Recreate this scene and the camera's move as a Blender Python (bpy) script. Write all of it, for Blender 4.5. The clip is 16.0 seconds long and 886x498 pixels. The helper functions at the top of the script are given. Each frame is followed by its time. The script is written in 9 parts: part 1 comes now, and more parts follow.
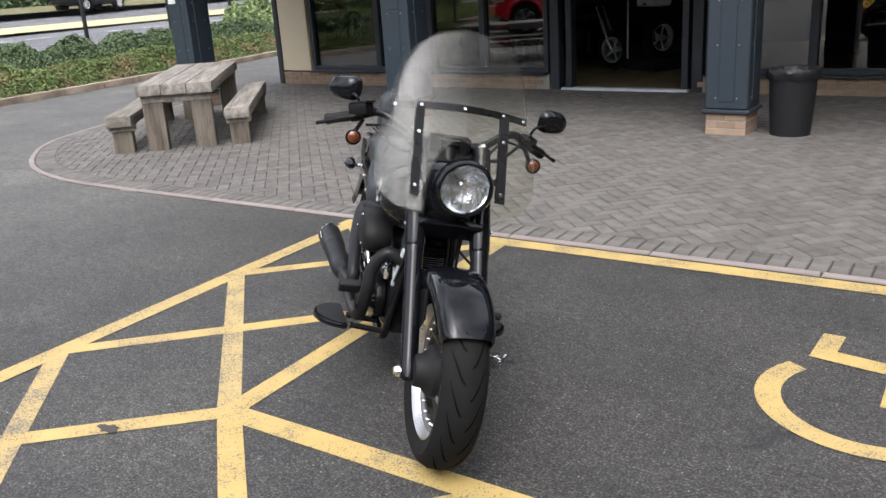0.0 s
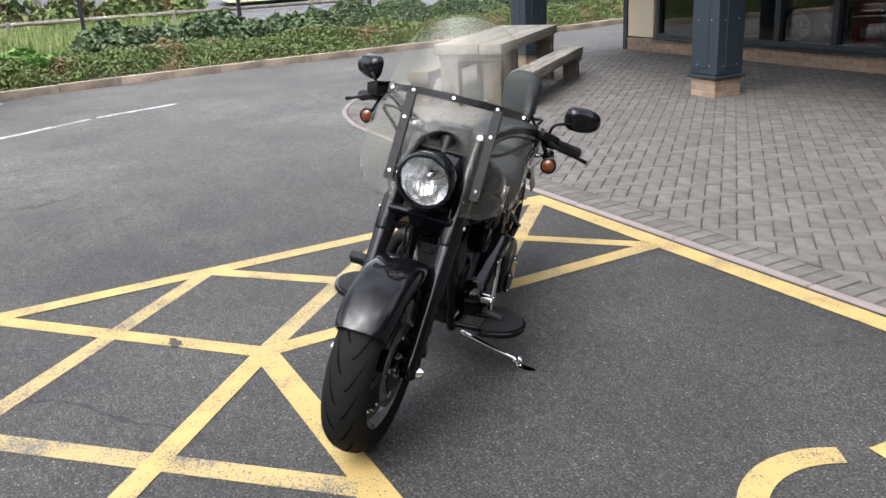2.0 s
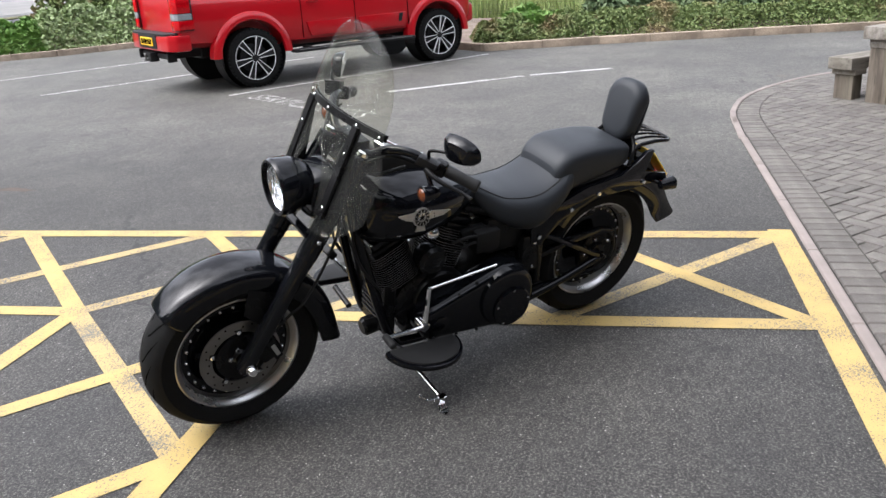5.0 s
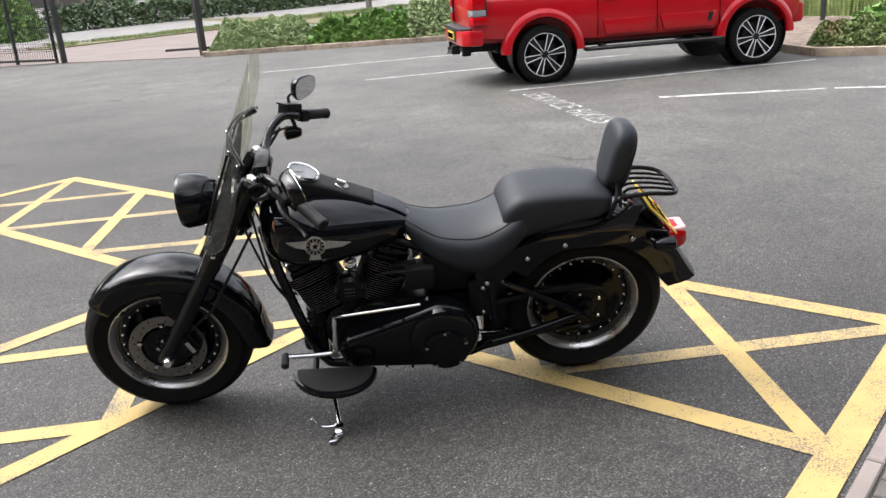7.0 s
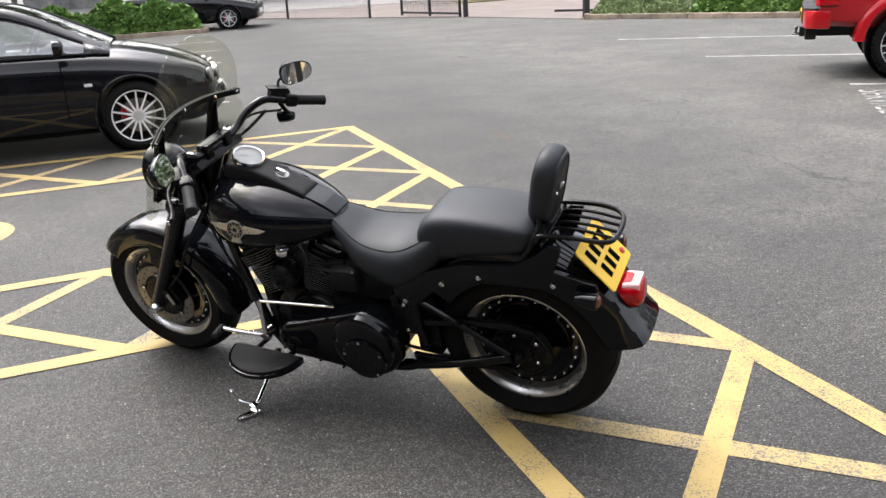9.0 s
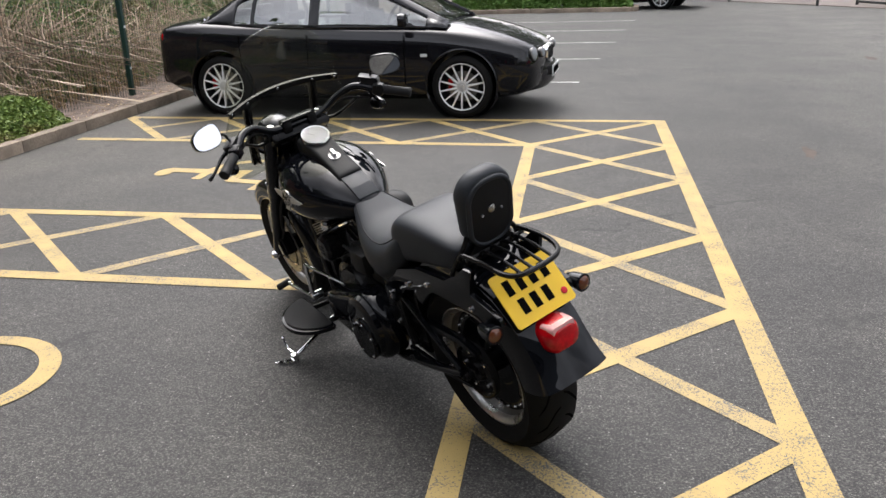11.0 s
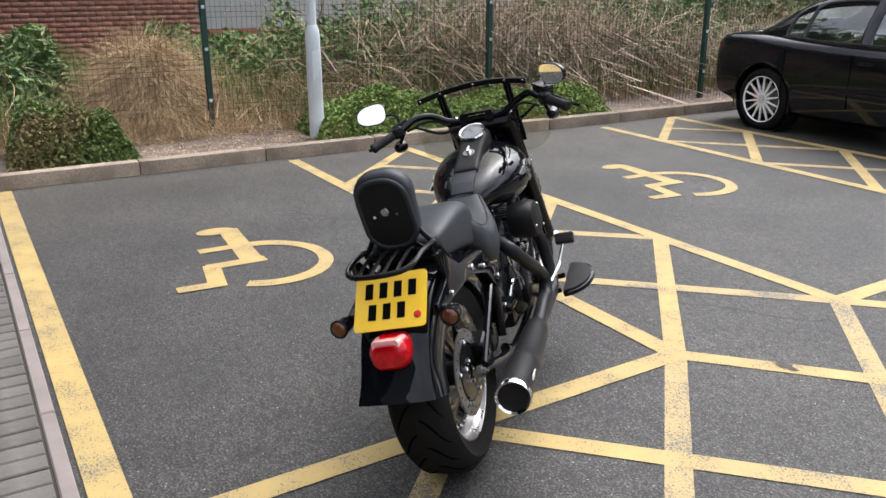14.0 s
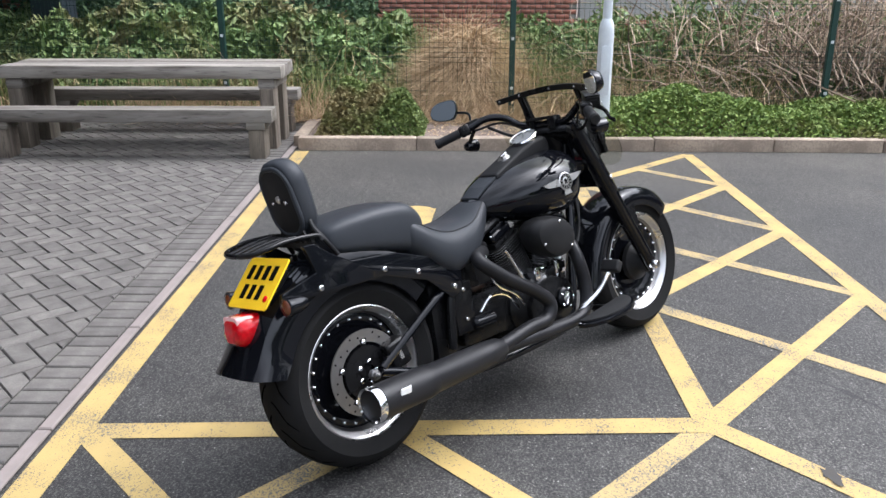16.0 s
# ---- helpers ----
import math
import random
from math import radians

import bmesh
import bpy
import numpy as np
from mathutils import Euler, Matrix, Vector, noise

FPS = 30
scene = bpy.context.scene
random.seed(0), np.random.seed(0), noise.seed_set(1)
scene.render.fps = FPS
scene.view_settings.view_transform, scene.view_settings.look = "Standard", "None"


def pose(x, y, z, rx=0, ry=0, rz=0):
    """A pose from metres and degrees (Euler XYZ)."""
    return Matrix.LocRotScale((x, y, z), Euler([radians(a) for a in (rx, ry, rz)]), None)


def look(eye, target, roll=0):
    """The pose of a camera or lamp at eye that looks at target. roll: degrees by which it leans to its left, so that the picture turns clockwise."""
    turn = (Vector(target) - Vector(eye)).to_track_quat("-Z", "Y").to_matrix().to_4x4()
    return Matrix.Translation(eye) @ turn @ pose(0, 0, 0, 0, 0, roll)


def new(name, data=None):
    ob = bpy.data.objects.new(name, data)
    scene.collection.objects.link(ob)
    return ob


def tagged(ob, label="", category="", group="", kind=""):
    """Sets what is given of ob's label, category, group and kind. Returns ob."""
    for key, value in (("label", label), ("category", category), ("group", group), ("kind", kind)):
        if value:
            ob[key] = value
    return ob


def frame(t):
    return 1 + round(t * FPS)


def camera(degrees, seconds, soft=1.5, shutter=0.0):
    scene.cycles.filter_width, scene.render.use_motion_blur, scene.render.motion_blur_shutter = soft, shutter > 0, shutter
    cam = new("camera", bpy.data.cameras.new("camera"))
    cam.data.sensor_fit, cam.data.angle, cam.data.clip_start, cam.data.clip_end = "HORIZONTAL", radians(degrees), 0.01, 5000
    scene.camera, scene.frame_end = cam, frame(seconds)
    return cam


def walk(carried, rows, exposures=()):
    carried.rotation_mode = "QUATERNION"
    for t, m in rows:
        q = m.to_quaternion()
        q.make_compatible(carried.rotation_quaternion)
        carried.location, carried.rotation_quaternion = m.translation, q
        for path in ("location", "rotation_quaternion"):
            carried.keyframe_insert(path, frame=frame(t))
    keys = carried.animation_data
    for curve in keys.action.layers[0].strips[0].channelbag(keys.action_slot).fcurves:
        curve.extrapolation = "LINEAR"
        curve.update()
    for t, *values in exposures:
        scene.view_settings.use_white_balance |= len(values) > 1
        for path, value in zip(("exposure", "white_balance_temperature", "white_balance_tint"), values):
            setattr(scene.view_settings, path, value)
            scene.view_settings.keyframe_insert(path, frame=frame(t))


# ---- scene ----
cam = camera(56.1, 16.0)
PATH = [
    (0, (0.47, -0.038, 1.573), (-0.651, 1.501, 0.961), -3.7),
    (0.5, (0.721, 0.182, 1.562), (-0.58, 1.571, 0.947), -3.5),
    (1, (0.922, 0.488, 1.573), (-0.521, 1.725, 0.948), -3.1),
    (1.5, (1.22, 0.796, 1.576), (-0.374, 1.823, 0.94), -3.4),
    (2, (1.354, 1.116, 1.569), (-0.352, 1.938, 0.923), -3.1),
    (2.5, (1.44, 1.492, 1.572), (-0.347, 2.107, 0.918), -3.3),
    (3, (1.616, 1.905, 1.583), (-0.229, 2.299, 0.918), -3.9),
    (3.5, (1.6, 2.267, 1.566), (-0.272, 2.463, 0.89), -3.7),
    (4, (1.555, 2.638, 1.588), (-0.329, 2.6, 0.917), -3.8),
    (4.5, (1.531, 3.084, 1.605), (-0.333, 2.8, 0.939), -3.9),
    (5, (1.357, 3.433, 1.587), (-0.465, 2.949, 0.919), -3.6),
    (7.5, (0.128, 5.114, 1.617), (-1.107, 3.674, 0.981), -4.2),
    (8, (-0.265, 5.299, 1.615), (-1.316, 3.725, 0.968), -3.9),
    (10.5, (-2.28, 5.84, 1.632), (-2.09, 3.962, 0.973), -2.1),
    (11, (-2.643, 5.7, 1.646), (-2.215, 3.864, 0.979), -1.9),
    (11.5, (-3.092, 5.644, 1.647), (-2.393, 3.893, 0.98), -1.6),
    (12, (-3.424, 5.488, 1.632), (-2.508, 3.837, 0.972), -0.9),
    (12.5, (-3.712, 5.243, 1.643), (-2.585, 3.722, 0.997), -0.7),
    (13, (-4.08, 4.994, 1.625), (-2.728, 3.662, 0.993), -0.7),
    (13.5, (-4.287, 4.687, 1.593), (-2.766, 3.549, 0.966), -0.1),
    (14, (-4.462, 4.337, 1.603), (-2.79, 3.435, 0.98), -0.2),
    (14.5, (-4.706, 3.94, 1.613), (-2.927, 3.277, 0.985), -0.7),
    (15, (-4.717, 3.554, 1.585), (-2.877, 3.101, 0.945), -0.6),
    (15.5, (-4.749, 3.148, 1.597), (-2.862, 2.965, 0.961), -0.4),
    (16, (-4.77, 2.697, 1.628), (-2.878, 2.787, 0.985), -0.0),
]
walk(cam, [(t, look(eye, target, roll)) for t, eye, target, roll in PATH], [(0, 0.08, 6200, 12), (0.5, 0.13, 6200, 12), (1, 0.24, 6200, 12), (1.5, 0.25, 6200, 12), (2.5, 0.26, 6150, 12), (3.5, 0.31, 6150, 12), (4.5, 0.29, 6150, 12), (7.4, 0.40, 6400, 12), (8.2, 0.40, 6400, 12), (10.5, 0.18, 6450, 12), (11, -0.06, 6400, 12), (12, -0.17, 6350, 12), (13.5, -0.11, 6300, 12), (14.5, 0.16, 6050, 12), (15, 0.19, 5950, 12), (15.5, 0.29, 5950, 12), (16, 0.24, 5900, 12)])

# ---- world and sun: a bright overcast sky ----
world = bpy.data.worlds.new("overcast_sky")
scene.world = world
world.use_nodes = True
wn, wl = world.node_tree.nodes, world.node_tree.links
wn.clear()
sky = wn.new("ShaderNodeTexSky")
sky.sky_type = "NISHITA"
sky.sun_disc = False
sky.sun_elevation, sky.sun_rotation = radians(58), radians(150)
sky.air_density, sky.dust_density, sky.ozone_density = 1.0, 6.0, 0.6
pale = wn.new("ShaderNodeHueSaturation")
pale.inputs["Saturation"].default_value = 0.26
back = wn.new("ShaderNodeBackground")
back.inputs["Strength"].default_value = 0.15
wout = wn.new("ShaderNodeOutputWorld")
wl.new(sky.outputs[0], pale.inputs["Color"])
# broken cloud: lighter and greyer banks all over the sky
wtc = wn.new("ShaderNodeTexCoord")
cloud = wn.new("ShaderNodeTexNoise")
cloud.inputs["Scale"].default_value, cloud.inputs["Detail"].default_value, cloud.inputs["Roughness"].default_value = 1.9, 6.0, 0.5
wl.new(wtc.outputs["Generated"], cloud.inputs["Vector"])
bank = wn.new("ShaderNodeMapRange")
bank.inputs["From Min"].default_value, bank.inputs["From Max"].default_value = 0.41, 0.59
bank.inputs["To Min"].default_value, bank.inputs["To Max"].default_value = 1.9, 4.3
wl.new(cloud.outputs["Fac"], bank.inputs["Value"])
shade = wn.new("ShaderNodeVectorMath")
shade.operation = "SCALE"
wl.new(pale.outputs[0], shade.inputs[0])
wl.new(bank.outputs["Result"], shade.inputs["Scale"])
wl.new(shade.outputs[0], back.inputs["Color"])
wl.new(back.outputs[0], wout.inputs["Surface"])

sun_data = bpy.data.lights.new("sun", "SUN")
sun_data.energy, sun_data.angle, sun_data.color = 0.5, radians(95), (1.0, 0.975, 0.955)
sun = new("sun", sun_data)
sun.matrix_world = look((-5, 9, 20), (0, 0, 0))


# ---- materials ----
def nodes_of(name):
    m = bpy.data.materials.new(name)
    m.use_nodes = True
    n, l = m.node_tree.nodes, m.node_tree.links
    return m, n, l, n["Principled BSDF"]


def noise_tex(n, l, coord, scale, detail=4.0, rough=0.55):
    t = n.new("ShaderNodeTexNoise")
    t.inputs["Scale"].default_value, t.inputs["Detail"].default_value, t.inputs["Roughness"].default_value = scale, detail, rough
    l.new(coord, t.inputs["Vector"])
    return t


def ramp(n, l, src, a, b, lo=0.0, hi=1.0):
    r = n.new("ShaderNodeMapRange")
    r.inputs["From Min"].default_value, r.inputs["From Max"].default_value = a, b
    r.inputs["To Min"].default_value, r.inputs["To Max"].default_value = lo, hi
    l.new(src, r.inputs["Value"])
    return r.outputs["Result"]


def mixed(n, l, fac, a, b, mode="MIX"):
    x = n.new("ShaderNodeMix")
    x.data_type, x.blend_type = "RGBA", mode
    for sock, v in ((x.inputs[0], fac), (x.inputs[6], a), (x.inputs[7], b)):
        if isinstance(v, (int, float)):
            sock.default_value = v
        elif isinstance(v, tuple):
            sock.default_value = (*v[:3], 1.0)
        else:
            l.new(v, sock)
    return x.outputs[2]


def bumped(n, l, bsdf, height, strength, dist=0.002):
    b = n.new("ShaderNodeBump")
    b.inputs["Strength"].default_value, b.inputs["Distance"].default_value = strength, dist
    l.new(height, b.inputs["Height"])
    l.new(b.outputs[0], bsdf.inputs["Normal"])


def mat(name, col, col2=None, rough=0.5, metal=0.0, big=3.0, fine=60.0, amount=0.5, bump=0.0, dist=0.002, coat=0.0, rvar=0.08, rnd=0.0, island=0.0, spec=0.5, grain=0.25):
    """A surface whose colour wanders between two tones at two scales, with its own relief."""
    m, n, l, b = nodes_of(name)
    col2 = col2 or tuple(c * 0.7 for c in col)
    tc = n.new("ShaderNodeTexCoord").outputs["Object"]
    n1, n2 = noise_tex(n, l, tc, big), noise_tex(n, l, tc, fine, 3.0)
    f1 = ramp(n, l, n1.outputs["Fac"], 0.35, 0.65, 0.0, amount)
    c = mixed(n, l, f1, col, col2)
    f2 = ramp(n, l, n2.outputs["Fac"], 0.3, 0.7, 0.0, 1.0)
    c = mixed(n, l, f2, c, mixed(n, l, grain, c, col2))
    if rnd or island:
        src = n.new("ShaderNodeObjectInfo").outputs["Random"] if rnd else n.new("ShaderNodeNewGeometry").outputs["Random Per Island"]
        hv = n.new("ShaderNodeHueSaturation")
        l.new(ramp(n, l, src, 0, 1, 1 - (rnd or island), 1 + (rnd or island)), hv.inputs["Value"])
        l.new(c, hv.inputs["Color"])
        c = hv.outputs[0]
    l.new(c, b.inputs["Base Color"])
    l.new(ramp(n, l, n1.outputs["Fac"], 0.3, 0.7, max(rough - rvar, 0.02), min(rough + rvar, 1.0)), b.inputs["Roughness"])
    b.inputs["Metallic"].default_value = metal
    b.inputs["Specular IOR Level"].default_value = spec
    b.inputs["Coat Weight"].default_value, b.inputs["Coat Roughness"].default_value = coat, 0.04
    if bump:
        bumped(n, l, b, n2.outputs["Fac"], bump, dist)
    return m


def asphalt_mat():
    m, n, l, b = nodes_of("asphalt")
    tc = n.new("ShaderNodeTexCoord").outputs["Object"]
    patch, mid, grit = noise_tex(n, l, tc, 0.35, 5), noise_tex(n, l, tc, 14, 5), noise_tex(n, l, tc, 105, 4, 0.8)
    stone = n.new("ShaderNodeTexVoronoi")
    stone.inputs["Scale"].default_value = 75
    l.new(tc, stone.inputs["Vector"])
    c = mixed(n, l, ramp(n, l, patch.outputs["Fac"], 0.35, 0.65), (0.0250, 0.0243, 0.0229), (0.0400, 0.0388, 0.0364))
    # the driveway, towards -x, is paler than the bays
    sx = n.new("ShaderNodeSeparateXYZ")
    l.new(tc, sx.inputs[0])
    pale_x = n.new("ShaderNodeMath")
    pale_x.operation = "MULTIPLY_ADD"
    l.new(noise_tex(n, l, tc, 0.7, 4).outputs["Fac"], pale_x.inputs[0])
    pale_x.inputs[1].default_value = 1.6
    l.new(sx.outputs["X"], pale_x.inputs[2])
    # trodden blotches a hand wide
    blot = noise_tex(n, l, tc, 3.2, 6, 0.65)
    c = mixed(n, l, ramp(n, l, blot.outputs["Fac"], 0.42, 0.62, 0.0, 0.42), c, (0.014, 0.0132, 0.0128))
    c = mixed(n, l, ramp(n, l, mid.outputs["Fac"], 0.42, 0.62, 0, 0.6), c, (0.012, 0.0113, 0.011))
    c = mixed(n, l, ramp(n, l, pale_x.outputs[0], -5.9, -3.0, 1.0, 0.0), c, (2.85, 2.85, 2.78), "MULTIPLY")
    # brown dust blown against the kerb
    dust = n.new("ShaderNodeMath")
    dust.operation = "MULTIPLY_ADD"
    l.new(noise_tex(n, l, tc, 1.3, 5).outputs["Fac"], dust.inputs[0])
    dust.inputs[1].default_value = 1.8
    l.new(sx.outputs["X"], dust.inputs[2])
    c = mixed(n, l, ramp(n, l, dust.outputs[0], 1.7, 3.9, 0.0, 0.42), c, (0.088, 0.076, 0.062))
    speck = mixed(n, l, ramp(n, l, grit.outputs["Fac"], 0.50, 0.68), mixed(n, l, ramp(n, l, grit.outputs["Fac"], 0.36, 0.50, 0.95, 0.0), c, (0.005, 0.0049, 0.0049)), (0.128, 0.124, 0.112))
    keep = n.new("ShaderNodeMath")
    keep.operation = "GREATER_THAN"
    sep = n.new("ShaderNodeSeparateColor")
    l.new(stone.outputs["Color"], sep.inputs[0])
    l.new(sep.outputs[0], keep.inputs[0])
    keep.inputs[1].default_value = 0.965
    near = ramp(n, l, stone.outputs["Distance"], 0.16, 0.28, 1.0, 0.0)
    both = n.new("ShaderNodeMath")
    both.operation = "MULTIPLY"
    l.new(keep.outputs[0], both.inputs[0])
    l.new(near, both.inputs[1])
    c = mixed(n, l, both.outputs[0], speck, (0.24, 0.235, 0.22))
    # long hair cracks, here and there
    warp = noise_tex(n, l, tc, 1.7, 4)
    off = n.new("ShaderNodeVectorMath")
    off.operation = "MULTIPLY_ADD"
    l.new(warp.outputs["Color"], off.inputs[0])
    off.inputs[1].default_value = (0.9, 0.9, 0.0)
    l.new(tc, off.inputs[2])
    crack = n.new("ShaderNodeTexVoronoi")
    crack.feature = "DISTANCE_TO_EDGE"
    crack.inputs["Scale"].default_value = 0.24
    l.new(off.outputs[0], crack.inputs["Vector"])
    line = ramp(n, l, crack.outputs["Distance"], 0.0012, 0.0030, 0.65, 0.0)
    part_ = n.new("ShaderNodeMath")
    part_.operation = "MULTIPLY"
    l.new(line, part_.inputs[0])
    l.new(ramp(n, l, patch.outputs["Fac"], 0.47, 0.56), part_.inputs[1])
    c = mixed(n, l, part_.outputs[0], c, (0.006, 0.006, 0.0065))
    # paler dusty drifts and dark drip marks, a stride wide
    drift = noise_tex(n, l, tc, 1.1, 6, 0.62)
    c = mixed(n, l, ramp(n, l, drift.outputs["Fac"], 0.36, 0.64, 0.0, 1.0), mixed(n, l, 1.0, c, (0.80, 0.80, 0.81), "MULTIPLY"), mixed(n, l, 1.0, c, (1.22, 1.21, 1.18), "MULTIPLY"))
    drip = noise_tex(n, l, tc, 2.3, 3, 0.5)
    c = mixed(n, l, ramp(n, l, drip.outputs["Fac"], 0.67, 0.74, 0.0, 0.45), c, (0.013, 0.0125, 0.012))
    # coarser chippings that show at a distance
    coarse = noise_tex(n, l, tc, 34, 2, 0.5)
    c = mixed(n, l, ramp(n, l, coarse.outputs["Fac"], 0.35, 0.65, 0.0, 1.0), mixed(n, l, 1.0, c, (0.70, 0.70, 0.70), "MULTIPLY"), mixed(n, l, 1.0, c, (1.30, 1.30, 1.29), "MULTIPLY"))
    # rust stains
    st = noise_tex(n, l, tc, 0.9, 3)
    c = mixed(n, l, ramp(n, l, st.outputs["Fac"], 0.72, 0.8, 0, 0.35), c, (0.10, 0.062, 0.04))
    l.new(c, b.inputs["Base Color"])
    b.inputs["Roughness"].default_value = 0.72
    b.inputs["Specular IOR Level"].default_value = 0.38
    add = n.new("ShaderNodeMath")
    add.operation = "ADD"
    l.new(stone.outputs["Distance"], add.inputs[0])
    l.new(grit.outputs["Fac"], add.inputs[1])
    bumped(n, l, b, add.outputs[0], 0.22, 0.0025)
    return m


def paint_mat(name, col, wear):
    """Road paint on chippings: worn through to the asphalt in specks and patches."""
    m, n, l, b = nodes_of(name)
    tc = n.new("ShaderNodeTexCoord").outputs["Object"]
    patch, chip, big = noise_tex(n, l, tc, 5, 5), noise_tex(n, l, tc, 130, 3, 0.7), noise_tex(n, l, tc, 0.8, 3)
    c = mixed(n, l, ramp(n, l, patch.outputs["Fac"], 0.3, 0.7), col, tuple(v * 0.78 for v in col))
    c = mixed(n, l, ramp(n, l, big.outputs["Fac"], 0.45, 0.7, 0, 0.35), c, tuple(0.6 * v + 0.05 for v in col))
    s = n.new("ShaderNodeMath")
    s.operation = "MULTIPLY_ADD"
    l.new(patch.outputs["Fac"], s.inputs[0])
    s.inputs[1].default_value = 0.45
    l.new(chip.outputs["Fac"], s.inputs[2])
    gone = ramp(n, l, s.outputs[0], wear, wear + 0.05, 0.0, 1.0)
    c = mixed(n, l, gone, c, (0.085, 0.083, 0.078))
    l.new(c, b.inputs["Base Color"])
    b.inputs["Roughness"].default_value = 0.7
    bumped(n, l, b, chip.outputs["Fac"], 0.5, 0.003)
    return m


def sheet_glass(name, tint, gloss=0.06, haze=0.0):
    """A thin pane: a clear sheet with a mirror film that grows at a slant, and a pale share for fine scuffs, dust and
    reflected sky.
    """
    m, n, l, b = nodes_of(name)
    out = n["Material Output"]
    n.remove(b)
    tr, gl, mx = n.new("ShaderNodeBsdfTransparent"), n.new("ShaderNodeBsdfGlossy"), n.new("ShaderNodeMixShader")
    tr.inputs["Color"].default_value = (*tint, 1)
    gl.inputs["Roughness"].default_value = 0.14 if haze else 0.01
    lw = n.new("ShaderNodeLayerWeight")
    lw.inputs["Blend"].default_value = 0.5
    pw = n.new("ShaderNodeMath")
    pw.operation = "POWER"
    l.new(lw.outputs["Facing"], pw.inputs[0])
    pw.inputs[1].default_value = 5.0
    l.new(ramp(n, l, pw.outputs[0], 0.0, 1.0, gloss, 0.95 if not haze else 0.32), mx.inputs[0])
    l.new(tr.outputs[0], mx.inputs[1])
    l.new(gl.outputs[0], mx.inputs[2])
    if haze:
        # pale diffuse share: scuffs, and the milky sky reflection put into colour
        df, m2 = n.new("ShaderNodeBsdfDiffuse"), n.new("ShaderNodeMixShader")
        df.inputs["Color"].default_value = (0.8, 0.8, 0.79, 1)
        tc = n.new("ShaderNodeTexCoord").outputs["Object"]
        l.new(ramp(n, l, noise_tex(n, l, tc, 9, 5, 0.7).outputs["Fac"], 0.3, 0.7, haze * 0.6, haze * 1.4), m2.inputs[0])
        l.new(mx.outputs[0], m2.inputs[1])
        l.new(df.outputs[0], m2.inputs[2])
        mx = m2
    l.new(mx.outputs[0], out.inputs["Surface"])
    return m


def leaf_mat(name, col, col2, dry=None):
    m, n, l, b = nodes_of(name)
    r = n.new("ShaderNodeNewGeometry").outputs["Random Per Island"]
    tc = n.new("ShaderNodeTexCoord").outputs["Object"]
    c = mixed(n, l, r, col, col2)
    if dry:
        c = mixed(n, l, ramp(n, l, noise_tex(n, l, tc, 1.3, 3).outputs["Fac"], 0.52, 0.66, 0, 0.75), c, dry)
    l.new(c, b.inputs["Base Color"])
    b.inputs["Roughness"].default_value = 0.62
    b.inputs["Specular IOR Level"].default_value = 0.3
    return m


ASPHALT = asphalt_mat()
YELLOW = paint_mat("yellow_road_paint", (0.40, 0.285, 0.096), 0.80)
YELLOW_OLD = paint_mat("worn_yellow_road_paint", (0.37, 0.27, 0.105), 0.76)
WHITE_LINE = paint_mat("white_road_paint", (0.55, 0.55, 0.53), 0.72)
WHITE_WORN = paint_mat("rubbed_white_road_paint", (0.52, 0.52, 0.50), 0.69)
BLOCK = mat("paving_block", (0.122, 0.112, 0.100), (0.068, 0.062, 0.056), 0.85, big=9, fine=120, amount=0.7, bump=0.5, rnd=0.2, grain=0.6)
BLOCK_REST = mat("paving_block_rest", (0.122, 0.112, 0.100), (0.068, 0.062, 0.056), 0.85, big=9, fine=120, amount=0.7, bump=0.5, island=0.2, grain=0.6)
JOINT = mat("sand_joint", (0.040, 0.036, 0.031), (0.022, 0.020, 0.017), 0.95, big=20, fine=300, bump=0.4)
EDGING = mat("pink_grey_edging", (0.215, 0.182, 0.165), (0.15, 0.128, 0.118), 0.85, big=6, fine=200, bump=0.3, rnd=0.08)
KERB = mat("concrete_kerb", (0.38, 0.305, 0.225), (0.16, 0.125, 0.095), 0.9, big=5, fine=45, amount=0.8, bump=0.8, dist=0.006, rnd=0.2, grain=0.7)
SOIL = mat("planter_soil", (0.20, 0.15, 0.12), (0.09, 0.066, 0.05), 0.95, big=6, fine=80, amount=0.9, bump=0.9, dist=0.01)
VERGE = mat("verge_grass_ground", (0.10, 0.11, 0.045), (0.16, 0.13, 0.07), 0.95, big=2, fine=60, amount=0.8, bump=0.8, dist=0.01)
BRICK = mat("buff_brick", (0.27, 0.19, 0.125), (0.19, 0.13, 0.09), 0.85, big=10, fine=150, bump=0.3, rnd=0.15)
MORTAR = mat("mortar", (0.28, 0.26, 0.23), None, 0.95, bump=0.3)
RED_BRICK = mat("red_brick", (0.34, 0.14, 0.095), (0.22, 0.09, 0.065), 0.85, big=8, fine=140, bump=0.3, island=0.2)
UPPER_DARK = mat("unseen_dark_wall", (0.045, 0.052, 0.060), (0.036, 0.042, 0.05), 0.5, big=1.5)
STEEL_BLUE = mat("blue_grey_painted_steel", (0.021, 0.030, 0.039), (0.017, 0.025, 0.033), 0.45, big=2, fine=40, amount=0.5)
FRAME_DARK = mat("dark_grey_frame", (0.028, 0.034, 0.042), (0.02, 0.025, 0.03), 0.4, big=2)
CREAM = mat("cream_panel", (0.62, 0.53, 0.37), (0.55, 0.47, 0.33), 0.6, big=1.5, fine=30)
